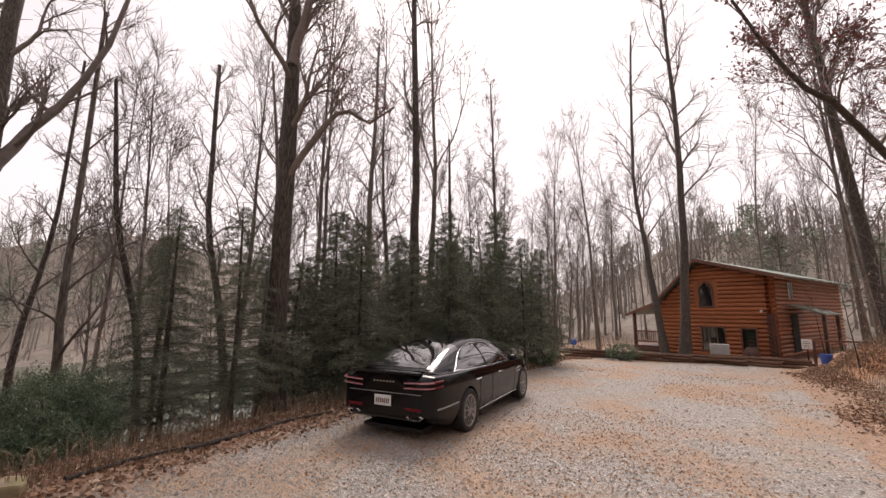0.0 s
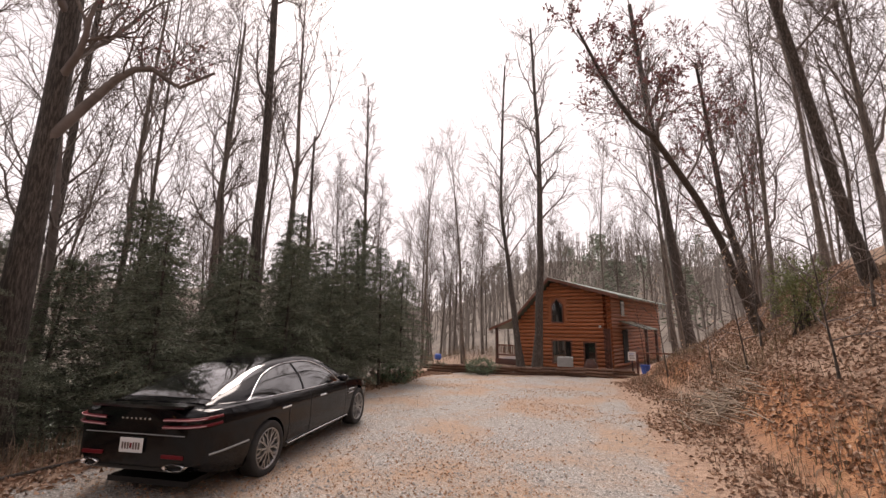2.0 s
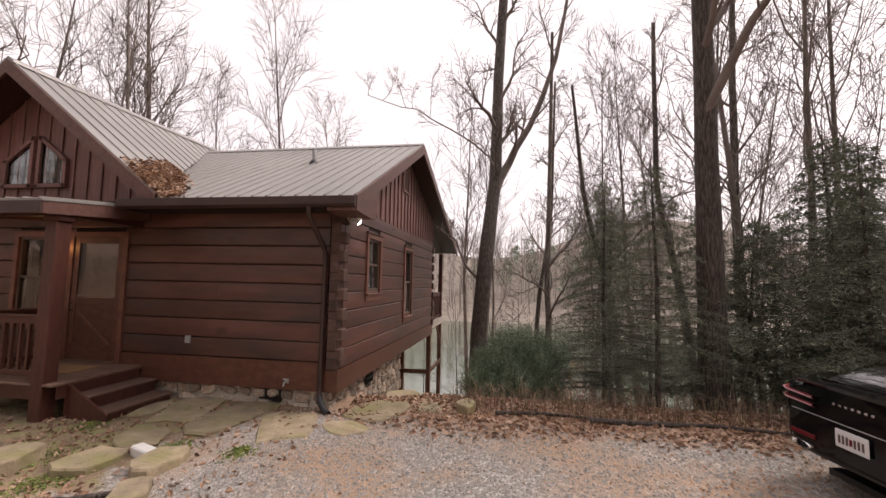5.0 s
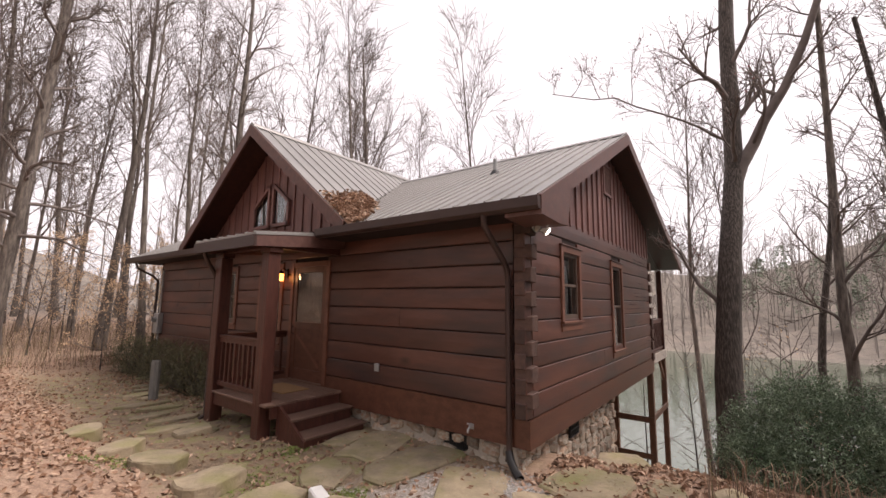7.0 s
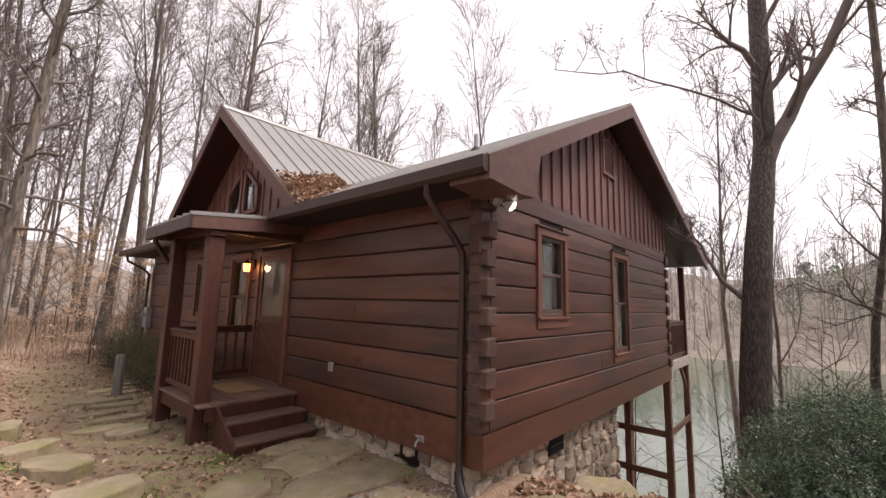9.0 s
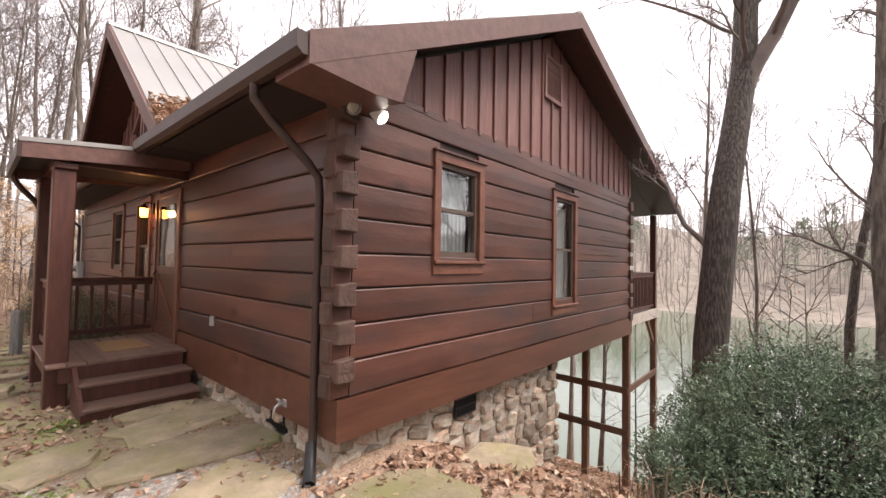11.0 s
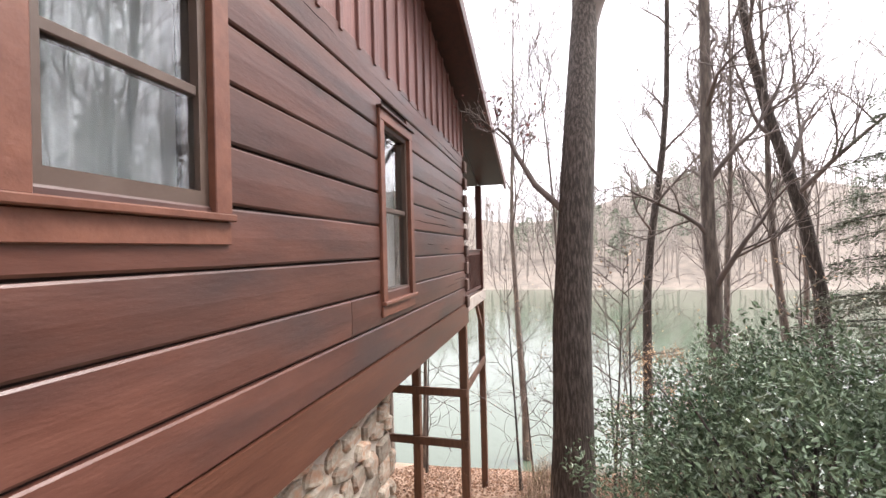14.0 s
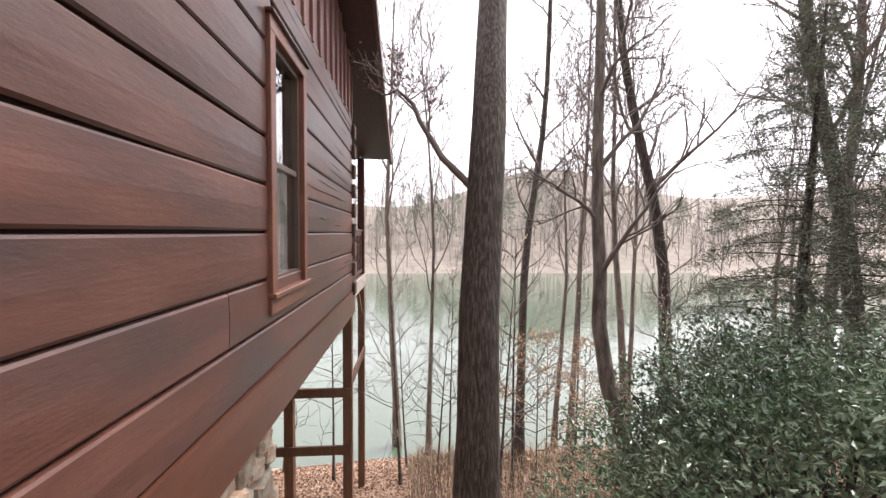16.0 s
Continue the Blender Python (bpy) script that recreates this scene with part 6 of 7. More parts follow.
def build_car():
    car = tagged(new("car"), "glossy black four-door sedan parked at the edge of the gravel", "car")
    car.matrix_world = CAR
    xs = sorted({round(v, 3) for v in np.concatenate([np.linspace(-1.14, -0.9, 7), np.linspace(-0.9, 3.4, 40), np.linspace(3.4, 3.86, 9)])})
    rings = []
    for x in xs:
        h = body_section(x)
        rings.append([(x, y, z) for y, z in h] + [(x, -y, z) for y, z in h[-2:0:-1]])
    bm = loft(rings)
    me = bpy.data.meshes.new("body")
    bm.to_mesh(me), bm.free()
    body = new("body", me)
    cutters = []
    for x in (0.0, 3.01):
        for s in (1, -1):
            bmc = bmesh.new()
            bmesh.ops.create_cone(bmc, cap_ends=True, segments=40, radius1=0.385, radius2=0.385, depth=0.6)
            mc = bpy.data.meshes.new("cutter")
            bmc.to_mesh(mc), bmc.free()
            c = new("cutter", mc)
            c.matrix_world = pose(x, s * 0.95, 0.345, 90)
            md = body.modifiers.new("cut", "BOOLEAN")
            md.operation, md.object, md.solver = "DIFFERENCE", c, "EXACT"
            cutters.append(c)
    dg = bpy.context.evaluated_depsgraph_get()
    dg.update()
    done = bpy.data.meshes.new_from_object(body.evaluated_get(dg))
    body.modifiers.clear()
    body.data = done
    for c in cutters:
        bpy.data.objects.remove(c)
    done.materials.clear()
    done.materials.append(PAINT)
    done.polygons.foreach_set("use_smooth", [True] * len(done.polygons))
    done.set_sharp_from_angle(angle=radians(32))
    body.parent = car

    # greenhouse
    rings = []
    n = 18
    for x in np.linspace(-0.86, 2.62, 40):
        half = [glass_point(float(x), s) for s in np.linspace(0, 1, n)]
        rings.append([tuple(p) for p in half] + [(p.x, -p.y, p.z) for p in half[-2::-1]])
    bm = bmesh.new()
    R = [[bm.verts.new(p) for p in r] for r in rings]
    for a, b in zip(R, R[1:]):
        for i in range(len(a) - 1):
            bm.faces.new((a[i], a[i + 1], b[i + 1], b[i]))
    bmesh.ops.recalc_face_normals(bm, faces=bm.faces)
    cabin = part("roof_panel", bm, PAINT, car, smooth=True)

    def rear_glass(u, v):
        x = -0.74 + u * (0.30 + 0.74)
        s = 1 - abs(v) * (0.40 if u > 0.1 else 0.38)
        return glass_point(x, s, 1 if v >= 0 else -1, 0.0) + Vector((-0.003, 0, 0.005))
    patch("rear_window", rear_glass, 0, 1, -1, 1, 14, 18, CAR_GLASS, car, "dark rear window reflecting branches")
    patch("windscreen", lambda u, v: glass_point(1.72 + u * 0.84, 1 - abs(v) * 0.40, 1 if v >= 0 else -1) + Vector((0.003, 0, 0.005)), 0, 1, -1, 1, 12, 18, CAR_GLASS, car)
    for s in (1, -1):
        def side_glass(x0, x1):
            def f(u, v):
                x = x0 + (x1 - x0) * u
                top = curve_at(x, [(-0.32, 0.10), (-0.15, 0.30), (0.1, 0.48), (0.5, 0.585), (1.0, 0.60), (1.5, 0.56), (1.9, 0.40), (2.15, 0.20), (2.3, 0.10)])
                return glass_point(x, 0.07 + (top - 0.07) * v, s, 0.006)
            return f
        patch("side_window", side_glass(-0.30, 0.93), 0, 1, 0, 1, 16, 8, CAR_GLASS, car, "dark side window")
        patch("side_window", side_glass(0.99, 2.22), 0, 1, 0, 1, 16, 8, CAR_GLASS, car, "dark side window")
        line = [glass_point(-0.32 + 2.62 * k / 24, 0.05, s, 0.012) for k in range(25)]
        tops = [glass_point(x, curve_at(x, [(-0.34, 0.08), (-0.32, 0.10), (-0.15, 0.33), (0.1, 0.51), (0.5, 0.61), (1.0, 0.63), (1.5, 0.59), (1.9, 0.43), (2.15, 0.23), (2.3, 0.08)]), s, 0.012) for x in np.linspace(-0.34, 2.3, 30)]
        tube_part("window_trim", [([tuple(p) for p in line], 0.009, 6)], CHROME, car, "bright chrome strip")
        tube_part("window_trim", [([tuple(p) for p in tops], 0.008, 6)], CHROME, car, "bright chrome strip")
        tube_part("window_trim", [([tuple(glass_point(-0.36, 0.05, s, 0.012)), tuple(glass_point(-0.22, 0.12, s, 0.014)), tuple(glass_point(-0.08, 0.06, s, 0.012))], [0.01, 0.016, 0.01], 6)], CHROME, car)
        tube_part("window_pillar", [([tuple(glass_point(0.96, v, s, 0.008)) for v in (0.06, 0.25, 0.45, 0.6)], 0.016, 6)], TRIM_BLACK, car)
        wd = lambda x, z: curve_at(x, HALF_W) * (0.99 if z > 0.4 else 0.965)
        sill = [(x, s * (wd(x, 0.3) + 0.004), 0.275 + 0.0 * x) for x in np.linspace(0.5, 2.55, 12)]
        tube_part("sill_trim", [(sill, 0.011, 6)], CHROME, car, "bright sill strip")
        rb = [(x, s * (curve_at(x, HALF_W) * 0.985 + 0.004), 0.53 + 0.03 * (x + 0.95)) for x in np.linspace(-0.98, -0.40, 8)]
        tube_part("bumper_trim", [(rb, 0.012, 6)], GREY_METAL, car)
        for x in (0.62, 1.72):
            z = 0.80
            p = part("door_handle", box(-0.11, 0.11, -0.012, 0.012, -0.014, 0.014, 0.008), CHROME, car, "chrome edged handle")
            p.matrix_world = CAR @ pose(x - 0.25, s * (curve_at(x, HALF_W) * 0.998 + 0.012), z)
        for x0 in (0.44, 0.96 + 0.1, 2.36):
            seam = [(x0 + 0.05 * math.sin(z * 3), s * (curve_at(x0, HALF_W) * k + 0.001), z) for z, k in ((0.30, 0.965), (0.44, 0.985), (0.56, 0.992), (0.68, 0.985), (0.765, 1.0), (0.855, 0.985), (0.93, 0.955))]
            tube_part("door_gap", [(seam, 0.004, 4)], PLASTIC_BLACK, car)
        for k in range(2):
            v = [(x, s * (curve_at(x, HALF_W) * 0.99 + 0.006), 0.74 - k * 0.07) for x in np.linspace(2.52, 2.74, 5)]
            tube_part("fender_vent", [(v, 0.010, 6)], CHROME, car, "chrome slot")
        mir = part("mirror", lathe([(0.0, -0.06), (0.05, -0.055), (0.085, -0.02), (0.08, 0.03), (0.04, 0.07), (0, 0.08)], 14), PAINT, car, "black door mirror", True)
        mir.matrix_world = CAR @ pose(2.12, s * 1.0, 1.0) @ Matrix.Diagonal((0.8, 1.5, 0.75, 1))
        # lamps
        for k in range(2):
            z = 0.905 - k * 0.075
            pts = []
            for q in np.linspace(0, 1, 14):
                if q < 0.62:
                    yy, xx = 0.38 + q / 0.62 * 0.31, -1.148
                else:
                    r_ = (q - 0.62) / 0.38
                    xx = -1.148 + r_ * 0.30
                    yy = curve_at(xx, HALF_W) * 0.99
                pts.append((xx - 0.004, s * (yy + 0.004), z + 0.02 * q))
            tube_part("tail_lamp", [(pts, 0.017, 8)], TAIL_RED, car, "red tail lamp")
            tube_part("tail_lamp_bar", [([(a - 0.018, b + s * 0.018 * (a > -1.14), c) for a, b, c in pts[:11]], 0.0065, 6)], TAIL_CLEAR, car, "pale tail lamp bar")
        rf = part("reflector", box(-0.01, 0.01, -0.14, 0.14, -0.02, 0.02, 0.005), TAIL_RED, car, "red bumper reflector")
        rf.matrix_world = CAR @ pose(-1.147, s * 0.53, 0.53)
        ex = lathe([(0.0, 0.02), (0.094, 0.02), (0.094, -0.02), (0.10, -0.025), (0.105, -0.01), (0.105, 0.03)], 8)
        e = part("exhaust", ex, CHROME, car, "chrome exhaust surround", True)
        e.matrix_world = CAR @ pose(-1.13, s * 0.56, 0.425, 0, 0, -90 - s * 6) @ Matrix.Diagonal((1.3, 1.2, 0.36, 1))
        wheel(car, 0.0, s * 0.835, s), wheel(car, 3.01, s * 0.835, s)
    part("boot_lip", prism([(-1.165, 1.058), (-1.04, 1.055), (-0.98, 1.035), (-1.14, 1.02)], "y", -0.62, 0.62), PAINT, car, smooth=False)
    part("trim_bar", box(-1.150, -1.138, -0.66, 0.66, 0.742, 0.75, 0.003), GREY_METAL, car, "thin chrome bar")
    part("lower_valance", box(-1.125, -1.0, -0.62, 0.62, 0.36, 0.42, 0.02), TRIM_BLACK, car)
    part("undertray", box(-0.9, 3.5, -0.55, 0.55, 0.14, 0.2), PLASTIC_BLACK, car)
    fin = part("antenna", prism([(0.0, 0), (0.14, 0), (0.02, 0.055)], "y", -0.018, 0.018), PAINT, car)
    fin.matrix_world = CAR @ pose(0.25, 0, 1.375, 0, -10, 0)
    pl = part("number_plate", box(-0.006, 0.006, -0.153, 0.153, -0.077, 0.077, 0.004), PLATE, car, "white number plate")
    pl.matrix_world = CAR @ pose(-1.163, 0, 0.63)
    for k in range(7):
        if k != 3:
            q = part("character_bar", box(-0.001, 0.001, -0.011, 0.011, -0.036, 0.036), FRAME, pl)
            q.matrix_world = CAR @ pose(-1.1705, (k - 3) * 0.036, 0.625)
    q = part("motif", box(-0.001, 0.001, -0.014, 0.014, -0.028, 0.028), TAIL_RED, pl)
    q.matrix_world = CAR @ pose(-1.1705, 0, 0.625)
    for k in range(7):
        b_ = part("badge_bar", box(-0.004, 0.0, -0.013, 0.013, -0.009, 0.009, 0.002), CHROME, car)
        b_.matrix_world = CAR @ pose(-1.142, (k - 3) * 0.06, 0.905)


build_car()


# ---- the far log house ----
FH = pose(2.10, 27.6, -0.85, 0, 0, 180 - 20.5)     # x along the facing gable wall, y towards the back


def far_house():
    h = tagged(new("log_house"), "two-storey orange log house with green metal roof beyond the drive", "house")
    h.matrix_world = FH
    W, D = 5.75, 13.5
    ztop = lambda u: 5.45 - (3.3 - u) * 0.29 if u < 3.3 else 5.45 - (u - 3.3) * 0.98
    Y = -1    # outer side of the facing wall is towards -y of the house frame after the flip

    def put(o):
        o.matrix_world = FH
        return o
    wall = new("wall")
    wall.parent = h
    wall.matrix_world = FH
    core = prism([(0.06, 0), (0.06, ztop(0) - 0.1), (3.3, 5.3), (W - 0.06, ztop(W) - 0.1), (W - 0.06, 0)], "y", -D, -0.1)
    put(part("wall_core", core, ORANGE_LOG, wall))
    holes = [(2.38, 3.62, 2.75, 4.3), (2.2, 3.38, 0.30, 1.62), (0.72, 1.36, 0.15, 1.57)]
    logs = []
    z, r = 0.11, 0.115
    while z < 5.3:
        u0, u1 = -0.25, W + 0.25
        if z > ztop(0) - 0.15:
            u0 = 3.3 - (5.45 - z - 0.15) / 0.29
            u0 = max(0.0, u0)
        if z > ztop(W) - 0.2:
            u1 = min(W, 3.3 + (5.45 - z - 0.15) / 0.98)
        segs = [(u0, u1)]
        for a, b, c, d in holes:
            if c < z < d:
                segs = [q for s in segs for q in ((s[0], min(s[1], a)), (max(s[0], b), s[1])) if q[1] - q[0] > 0.1]
        for a, b in segs:
            logs.append(([(a, -0.09, z), (b, -0.09, z)], r, 8))
        if z < ztop(0) - 0.1:
            logs.append(([(0.0, 0.2, z + 0.1), (0.0, -D - 0.2, z + 0.1)], r, 8))
        z += 0.23
    v, f = tubes(logs)
    put(tagged(part_mesh("log_course", mesh_of("log_course", v, f), ORANGE_LOG, wall, smooth=True), "round orange-stained log courses", kind="stuff"))
    rf = new("roof")
    rf.parent = h
    rf.matrix_world = FH
    o = 0.55
    for a, b in (((-0.9, ztop(-0.9)), (3.3, 5.5)), ((3.3, 5.5), (W + 0.15, ztop(W + 0.15)))):
        put(slab("roof_sheet", [(a[0], o, a[1] + 0.1), (b[0], o, b[1] + 0.1), (b[0], -D - 0.8, b[1] + 0.1), (a[0], -D - 0.8, a[1] + 0.1)], 0.05, GREEN_ROOF, "", rf))
        put(slab("bargeboard", [(a[0], o + 0.02, a[1] + 0.09), (b[0], o + 0.02, b[1] + 0.09), (b[0], o - 0.03, b[1] + 0.09), (a[0], o - 0.03, a[1] + 0.09)], 0.2, STAIN_LIGHT, "", rf))
    put(slab("roof_sheet", [(W + 0.1, o, ztop(W + 0.1) + 0.12), (W + 2.0, o, 2.35), (W + 2.0, -D, 2.35), (W + 0.1, -D, ztop(W + 0.1) + 0.12)], 0.05, GREEN_ROOF, "", rf))
    put(slab("bargeboard", [(W + 0.1, o + 0.02, ztop(W + 0.1) + 0.1), (W + 2.0, o + 0.02, 2.33), (W + 2.0, o - 0.03, 2.33), (W + 0.1, o - 0.03, ztop(W + 0.1) + 0.1)], 0.16, STAIN_LIGHT, "", rf))
    for k, (a, b, c, d) in enumerate(holes):
        w = new("window")
        w.parent = h
        w.matrix_world = FH
        if k == 0:
            out = [(a + 0.25, c), (a + 0.25, d - 0.45), ((a + b) / 2, d - 0.05), (b - 0.25, d - 0.45), (b - 0.25, c)]
            put(part("pane", prism(out, "y", -0.02, 0.0), CAR_GLASS, w))
            put(part("wall_fill", prism([(a - 0.03, c), (a - 0.03, d), (a + 0.25, d), (a + 0.25, c)], "y", -0.1, -0.03), ORANGE_LOG, w))
            put(part("wall_fill", prism([(b + 0.03, c), (b + 0.03, d), (b - 0.25, d), (b - 0.25, c)], "y", -0.1, -0.03), ORANGE_LOG, w))
            for (p, q), (s, t) in zip(out, out[1:] + out[:1]):
                tb = tube_part("window_frame", [([(p, 0.01, q), (s, 0.01, t)], 0.045, 4)], STAIN_LIGHT, w)
                tb.matrix_world = FH
        else:
            put(part("pane", box(a, b, -0.05, -0.03, c, d), CAR_GLASS, w))
            for x0, x1, z0, z1 in ((a - 0.08, a, c - 0.08, d + 0.08), (b, b + 0.08, c - 0.08, d + 0.08), (a, b, c - 0.08, c), (a, b, d, d + 0.08)):
                put(part("window_frame", box(x0, x1, -0.06, 0.03, z0, z1), STAIN_LIGHT, w))
            if k == 1:
                for x in (a + 0.39, a + 0.79):
                    put(part("mullion", box(x - 0.03, x + 0.03, -0.06, 0.0, c, d), FRAME, w))
    # porch on the lake side
    p = new("porch")
    p.parent = h
    p.matrix_world = FH
    put(part("porch_floor", box(W, W + 1.8, -D, 0.1, 0.0, 0.35), STAIN, p))
    for x, y in ((W + 1.7, 0.0), (W + 1.7, -3.0), (W + 1.7, -6)):
        put(part("porch_post", box(x - 0.08, x + 0.08, y - 0.08, y + 0.08, 0.35, 2.4), STAIN, p))
    for z in (0.55, 1.2):
        put(part("porch_rail", box(W + 0.1, W + 1.7, -0.03, 0.03, z, z + 0.08), STAIN_LIGHT, p))
    for k in range(11):
        put(part("baluster", box(W + 0.2 + k * 0.14, W + 0.24 + k * 0.14, -0.02, 0.02, 0.6, 1.2), STAIN_LIGHT, p))
    # entrance side
    e = new("entrance")
    e.parent = h
    e.matrix_world = FH
    put(slab("entrance_roof", [(-0.1, -2.2, 2.9), (-1.7, -2.2, 2.4), (-1.7, -5.0, 2.4), (-0.1, -5.0, 2.9)], 0.06, GREEN_ROOF, "", e))
    # The shaded opening is a black plate on the wall.
    put(part("doorway", box(-0.14, -0.10, -3.8, -2.7, 0.3, 2.35), DARK, e))
    for y in (-2.3, -4.9):
        put(part("entrance_post", box(-1.65, -1.5, y - 0.07, y + 0.07, 0.1, 2.4), STAIN, e))
    put(part("upper_window", box(-0.13, -0.10, -3.4, -2.6, 3.2, 4.2), CAR_GLASS, e))
    put(part("entrance_deck", box(-3.0, 0.4, -4.5, 0.9, -0.1, 0.12), STAIN_LIGHT, e))
    put(part("corner_post", box(-0.2, 0.16, -0.2, 0.14, 0.0, 2.4), STAIN, e))
    ch = put(part("chimney_cap", box(4.72, 5.06, -2.6, -2.26, 3.6, 5.35, 0.03), GREY_METAL, h))
    put(slab("dormer_roof", [(4.0, -0.6, 5.05), (5.1, -0.6, 4.55), (5.1, -3.2, 4.55), (4.0, -3.2, 5.05)], 0.08, GREEN_ROOF, "", h))
    lamp = put(part("wall_lamp", box(0.3, 0.42, 0.03, 0.12, 2.45, 2.6, 0.02), WHITE, h))


far_house()


def at_ground(x, y, dz=0.0):
    return (x, y, float(ground_z(x, y)) + dz)


rl = thing("deck_handrail", "red-brown handrail at the far house's entrance deck", "railing", at_ground(3.1, 23.2))
for x in (0.0, 1.5, 3.0):
    part("post", box(x - 0.05, x + 0.05, -0.05, 0.05, -0.1, 1.0), STAIN, rl)
part("top_rail", box(-0.05, 3.05, -0.06, 0.06, 0.95, 1.02), STAIN_LIGHT, rl)
sg = thing("sign", "small white notice on a post beside the drive", "sign", at_ground(2.85, 22.9))
part("post", box(-0.03, 0.03, 0.0, 0.05, -0.1, 0.9), STAIN, sg)
part("board", box(-0.17, 0.17, -0.02, 0.0, 0.72, 1.12, 0.005), WHITE, sg)
for k in range(4):
    part("text_bar", box(-0.11, 0.11 - 0.03 * (k % 2), -0.024, -0.021, 0.80 + k * 0.07, 0.82 + k * 0.07), BLUE if k == 3 else FRAME, sg)
ub = thing("utility_box", "grey weathered utility pedestal with two doors on posts", "utility box", at_ground(-0.2, 24.5))
part("cabinet", box(-0.4, 0.4, -0.15, 0.15, 0.35, 0.85, 0.02), GREY_METAL, ub)
for x in (-0.25, 0.25):
    part("post", box(x - 0.04, x + 0.04, -0.04, 0.04, -0.1, 0.35), POST, ub)
bt = thing("storage_tub", "blue plastic tub on the ground by the deck", "tub", at_ground(3.3, 22.2))
tube_part("tub", [([(0, 0, 0), (0, 0, 0.35), (0, 0, 0.38)], [0.16, 0.2, 0.22], 14)], BLUE, bt)
pt = thing("planter", "dark round planter against the log wall", "planter", at_ground(1.1, 26.9))
tube_part("pot", [([(0, 0, 0), (0, 0, 0.3), (0, 0, 0.7)], [0.28, 0.4, 0.2], 12)], STAIN, pt)
bl = thing("lamp_globe", "blue garden globe on a short post", "garden ornament", at_ground(-7.6, 25.6))
tube_part("stand", [([(0, 0, 0), (0, 0, 0.5)], 0.03, 6)], POST, bl)
part("globe", box(-0.2, 0.2, -0.12, 0.12, 0.45, 0.8, 0.08), BLUE, bl)
rr = random.Random(4)
for k in range(9):
    x = -6.2 + k * 1.05
    y = 21.8 + 0.12 * k
    for j in range(3):
        lg = thing("border_log", "weathered split log laid along the drive's edge", "log", at_ground(x, y + rr.uniform(-0.1, 0.1), 0.08 + j * 0.13), "split logs edging the drive")
        L = rr.uniform(1.3, 1.9)
        a = rr.uniform(-0.15, 0.15)
        tube_part("log", [([(-L / 2, -a, rr.uniform(-0.02, 0.04)), (0, 0, 0.01), (L / 2, a, rr.uniform(-0.02, 0.04))], [0.07, 0.08, 0.06], 6)], POST, lg, smooth=False)


# ---- flagstones, edging rocks, block ----
def flat_stone(name, label, category, x, y, rx, ry, h, rz, material, seed, group="", dz=0.0, tilt=(0, 0)):
    r_ = random.Random(seed)
    n = 11
    t = thing(name, label, category, (0, 0, 0), group)
    bm = bmesh.new()
    ring = []
    rad = [r_.uniform(0.78, 1.08) for _ in range(n)]
    for k in range(n):
        a = 2 * math.pi * k / n + r_.uniform(-0.1, 0.1)
        c, s = math.cos(a), math.sin(a)
        q = (abs(c) ** 3 + abs(s) ** 3) ** (-1 / 3)
        ring.append((c * q * rx * rad[k], s * q * ry * rad[k]))
    lv = [[bm.verts.new((a * f, b * f, z + (r_.uniform(-0.006, 0.006) if z > 0 else 0))) for a, b in ring] for f, z in ((0.97, -0.12), (1.0, h - 0.02), (0.96, h), (0.55, h + 0.006))]
    for A, B in zip(lv, lv[1:]):
        for i in range(n):
            j = (i + 1) % n
            bm.faces.new((A[i], A[j], B[j], B[i]))
    bm.faces.new(lv[-1])
    bmesh.ops.recalc_face_normals(bm, faces=bm.faces)
    part("slab", bm, material, t)
    t.matrix_world = pose(x, y, float(ground_z(x, y)) + dz, tilt[0], tilt[1], rz)
    return t


k = 0
FLAGS = [(-5.55, -2.55, 0.62, 0.42, 10), (-5.45, -1.75, 0.72, 0.40, -8), (-5.3, -0.85, 0.62, 0.42, 25), (-5.45, -3.05, 0.40, 0.22, 0), (-6.15, 0.15, 0.55, 0.38, -20), (-7.1, 0.3, 0.52, 0.38, 10),
         (-7.95, 0.25, 0.42, 0.34, -15), (-4.55, -2.35, 0.42, 0.30, 40), (-5.35, -0.05, 0.36, 0.26, 70), (-6.5, 0.85, 0.30, 0.24, 20)]
for x, y, rx, ry, rz in FLAGS:
    k += 1
    flat_stone("flagstone", "flat tan flagstone with yellow-green moss by the cabin wall", "flagstone", x, y, rx, ry, 0.018 + 0.008 * (k % 3), rz, FLAG, k, "flagstones by the cabin")
for j in range(16):
    y = -5.0 - j * 0.5
    x = -4.15 - 0.012 * j * j + (0.12 if j % 2 else -0.1)
    k += 1
    flat_stone("stepping_stone", "narrow flat stepping stone in the footpath", "stepping stone", x, y, 0.30 + 0.06 * (j % 3), 0.13 + 0.02 * (j % 2), 0.04, 8 * (j % 4) - 14, FLAG, 40 + k, "stones of the footpath")
ROCKS = [(-3.55, -3.0, 0.42, 0.30, 0.13, 20), (-3.35, -3.9, 0.30, 0.26, 0.14, -30), (-3.2, -4.6, 0.28, 0.2, 0.12, 50), (-3.75, -2.2, 0.34, 0.22, 0.10, -10), (-3.0, -5.4, 0.22, 0.2, 0.12, 10), (-3.9, -1.5, 0.36, 0.2, 0.10, 5), (-4.2, -5.05, 0.30, 0.2, 0.08, 0),
         (-6.45, 1.45, 0.22, 0.14, 0.14, 12), (-3.3, -1.2, 0.26, 0.16, 0.10, 35), (-2.9, -0.8, 0.30, 0.16, 0.07, -20)]
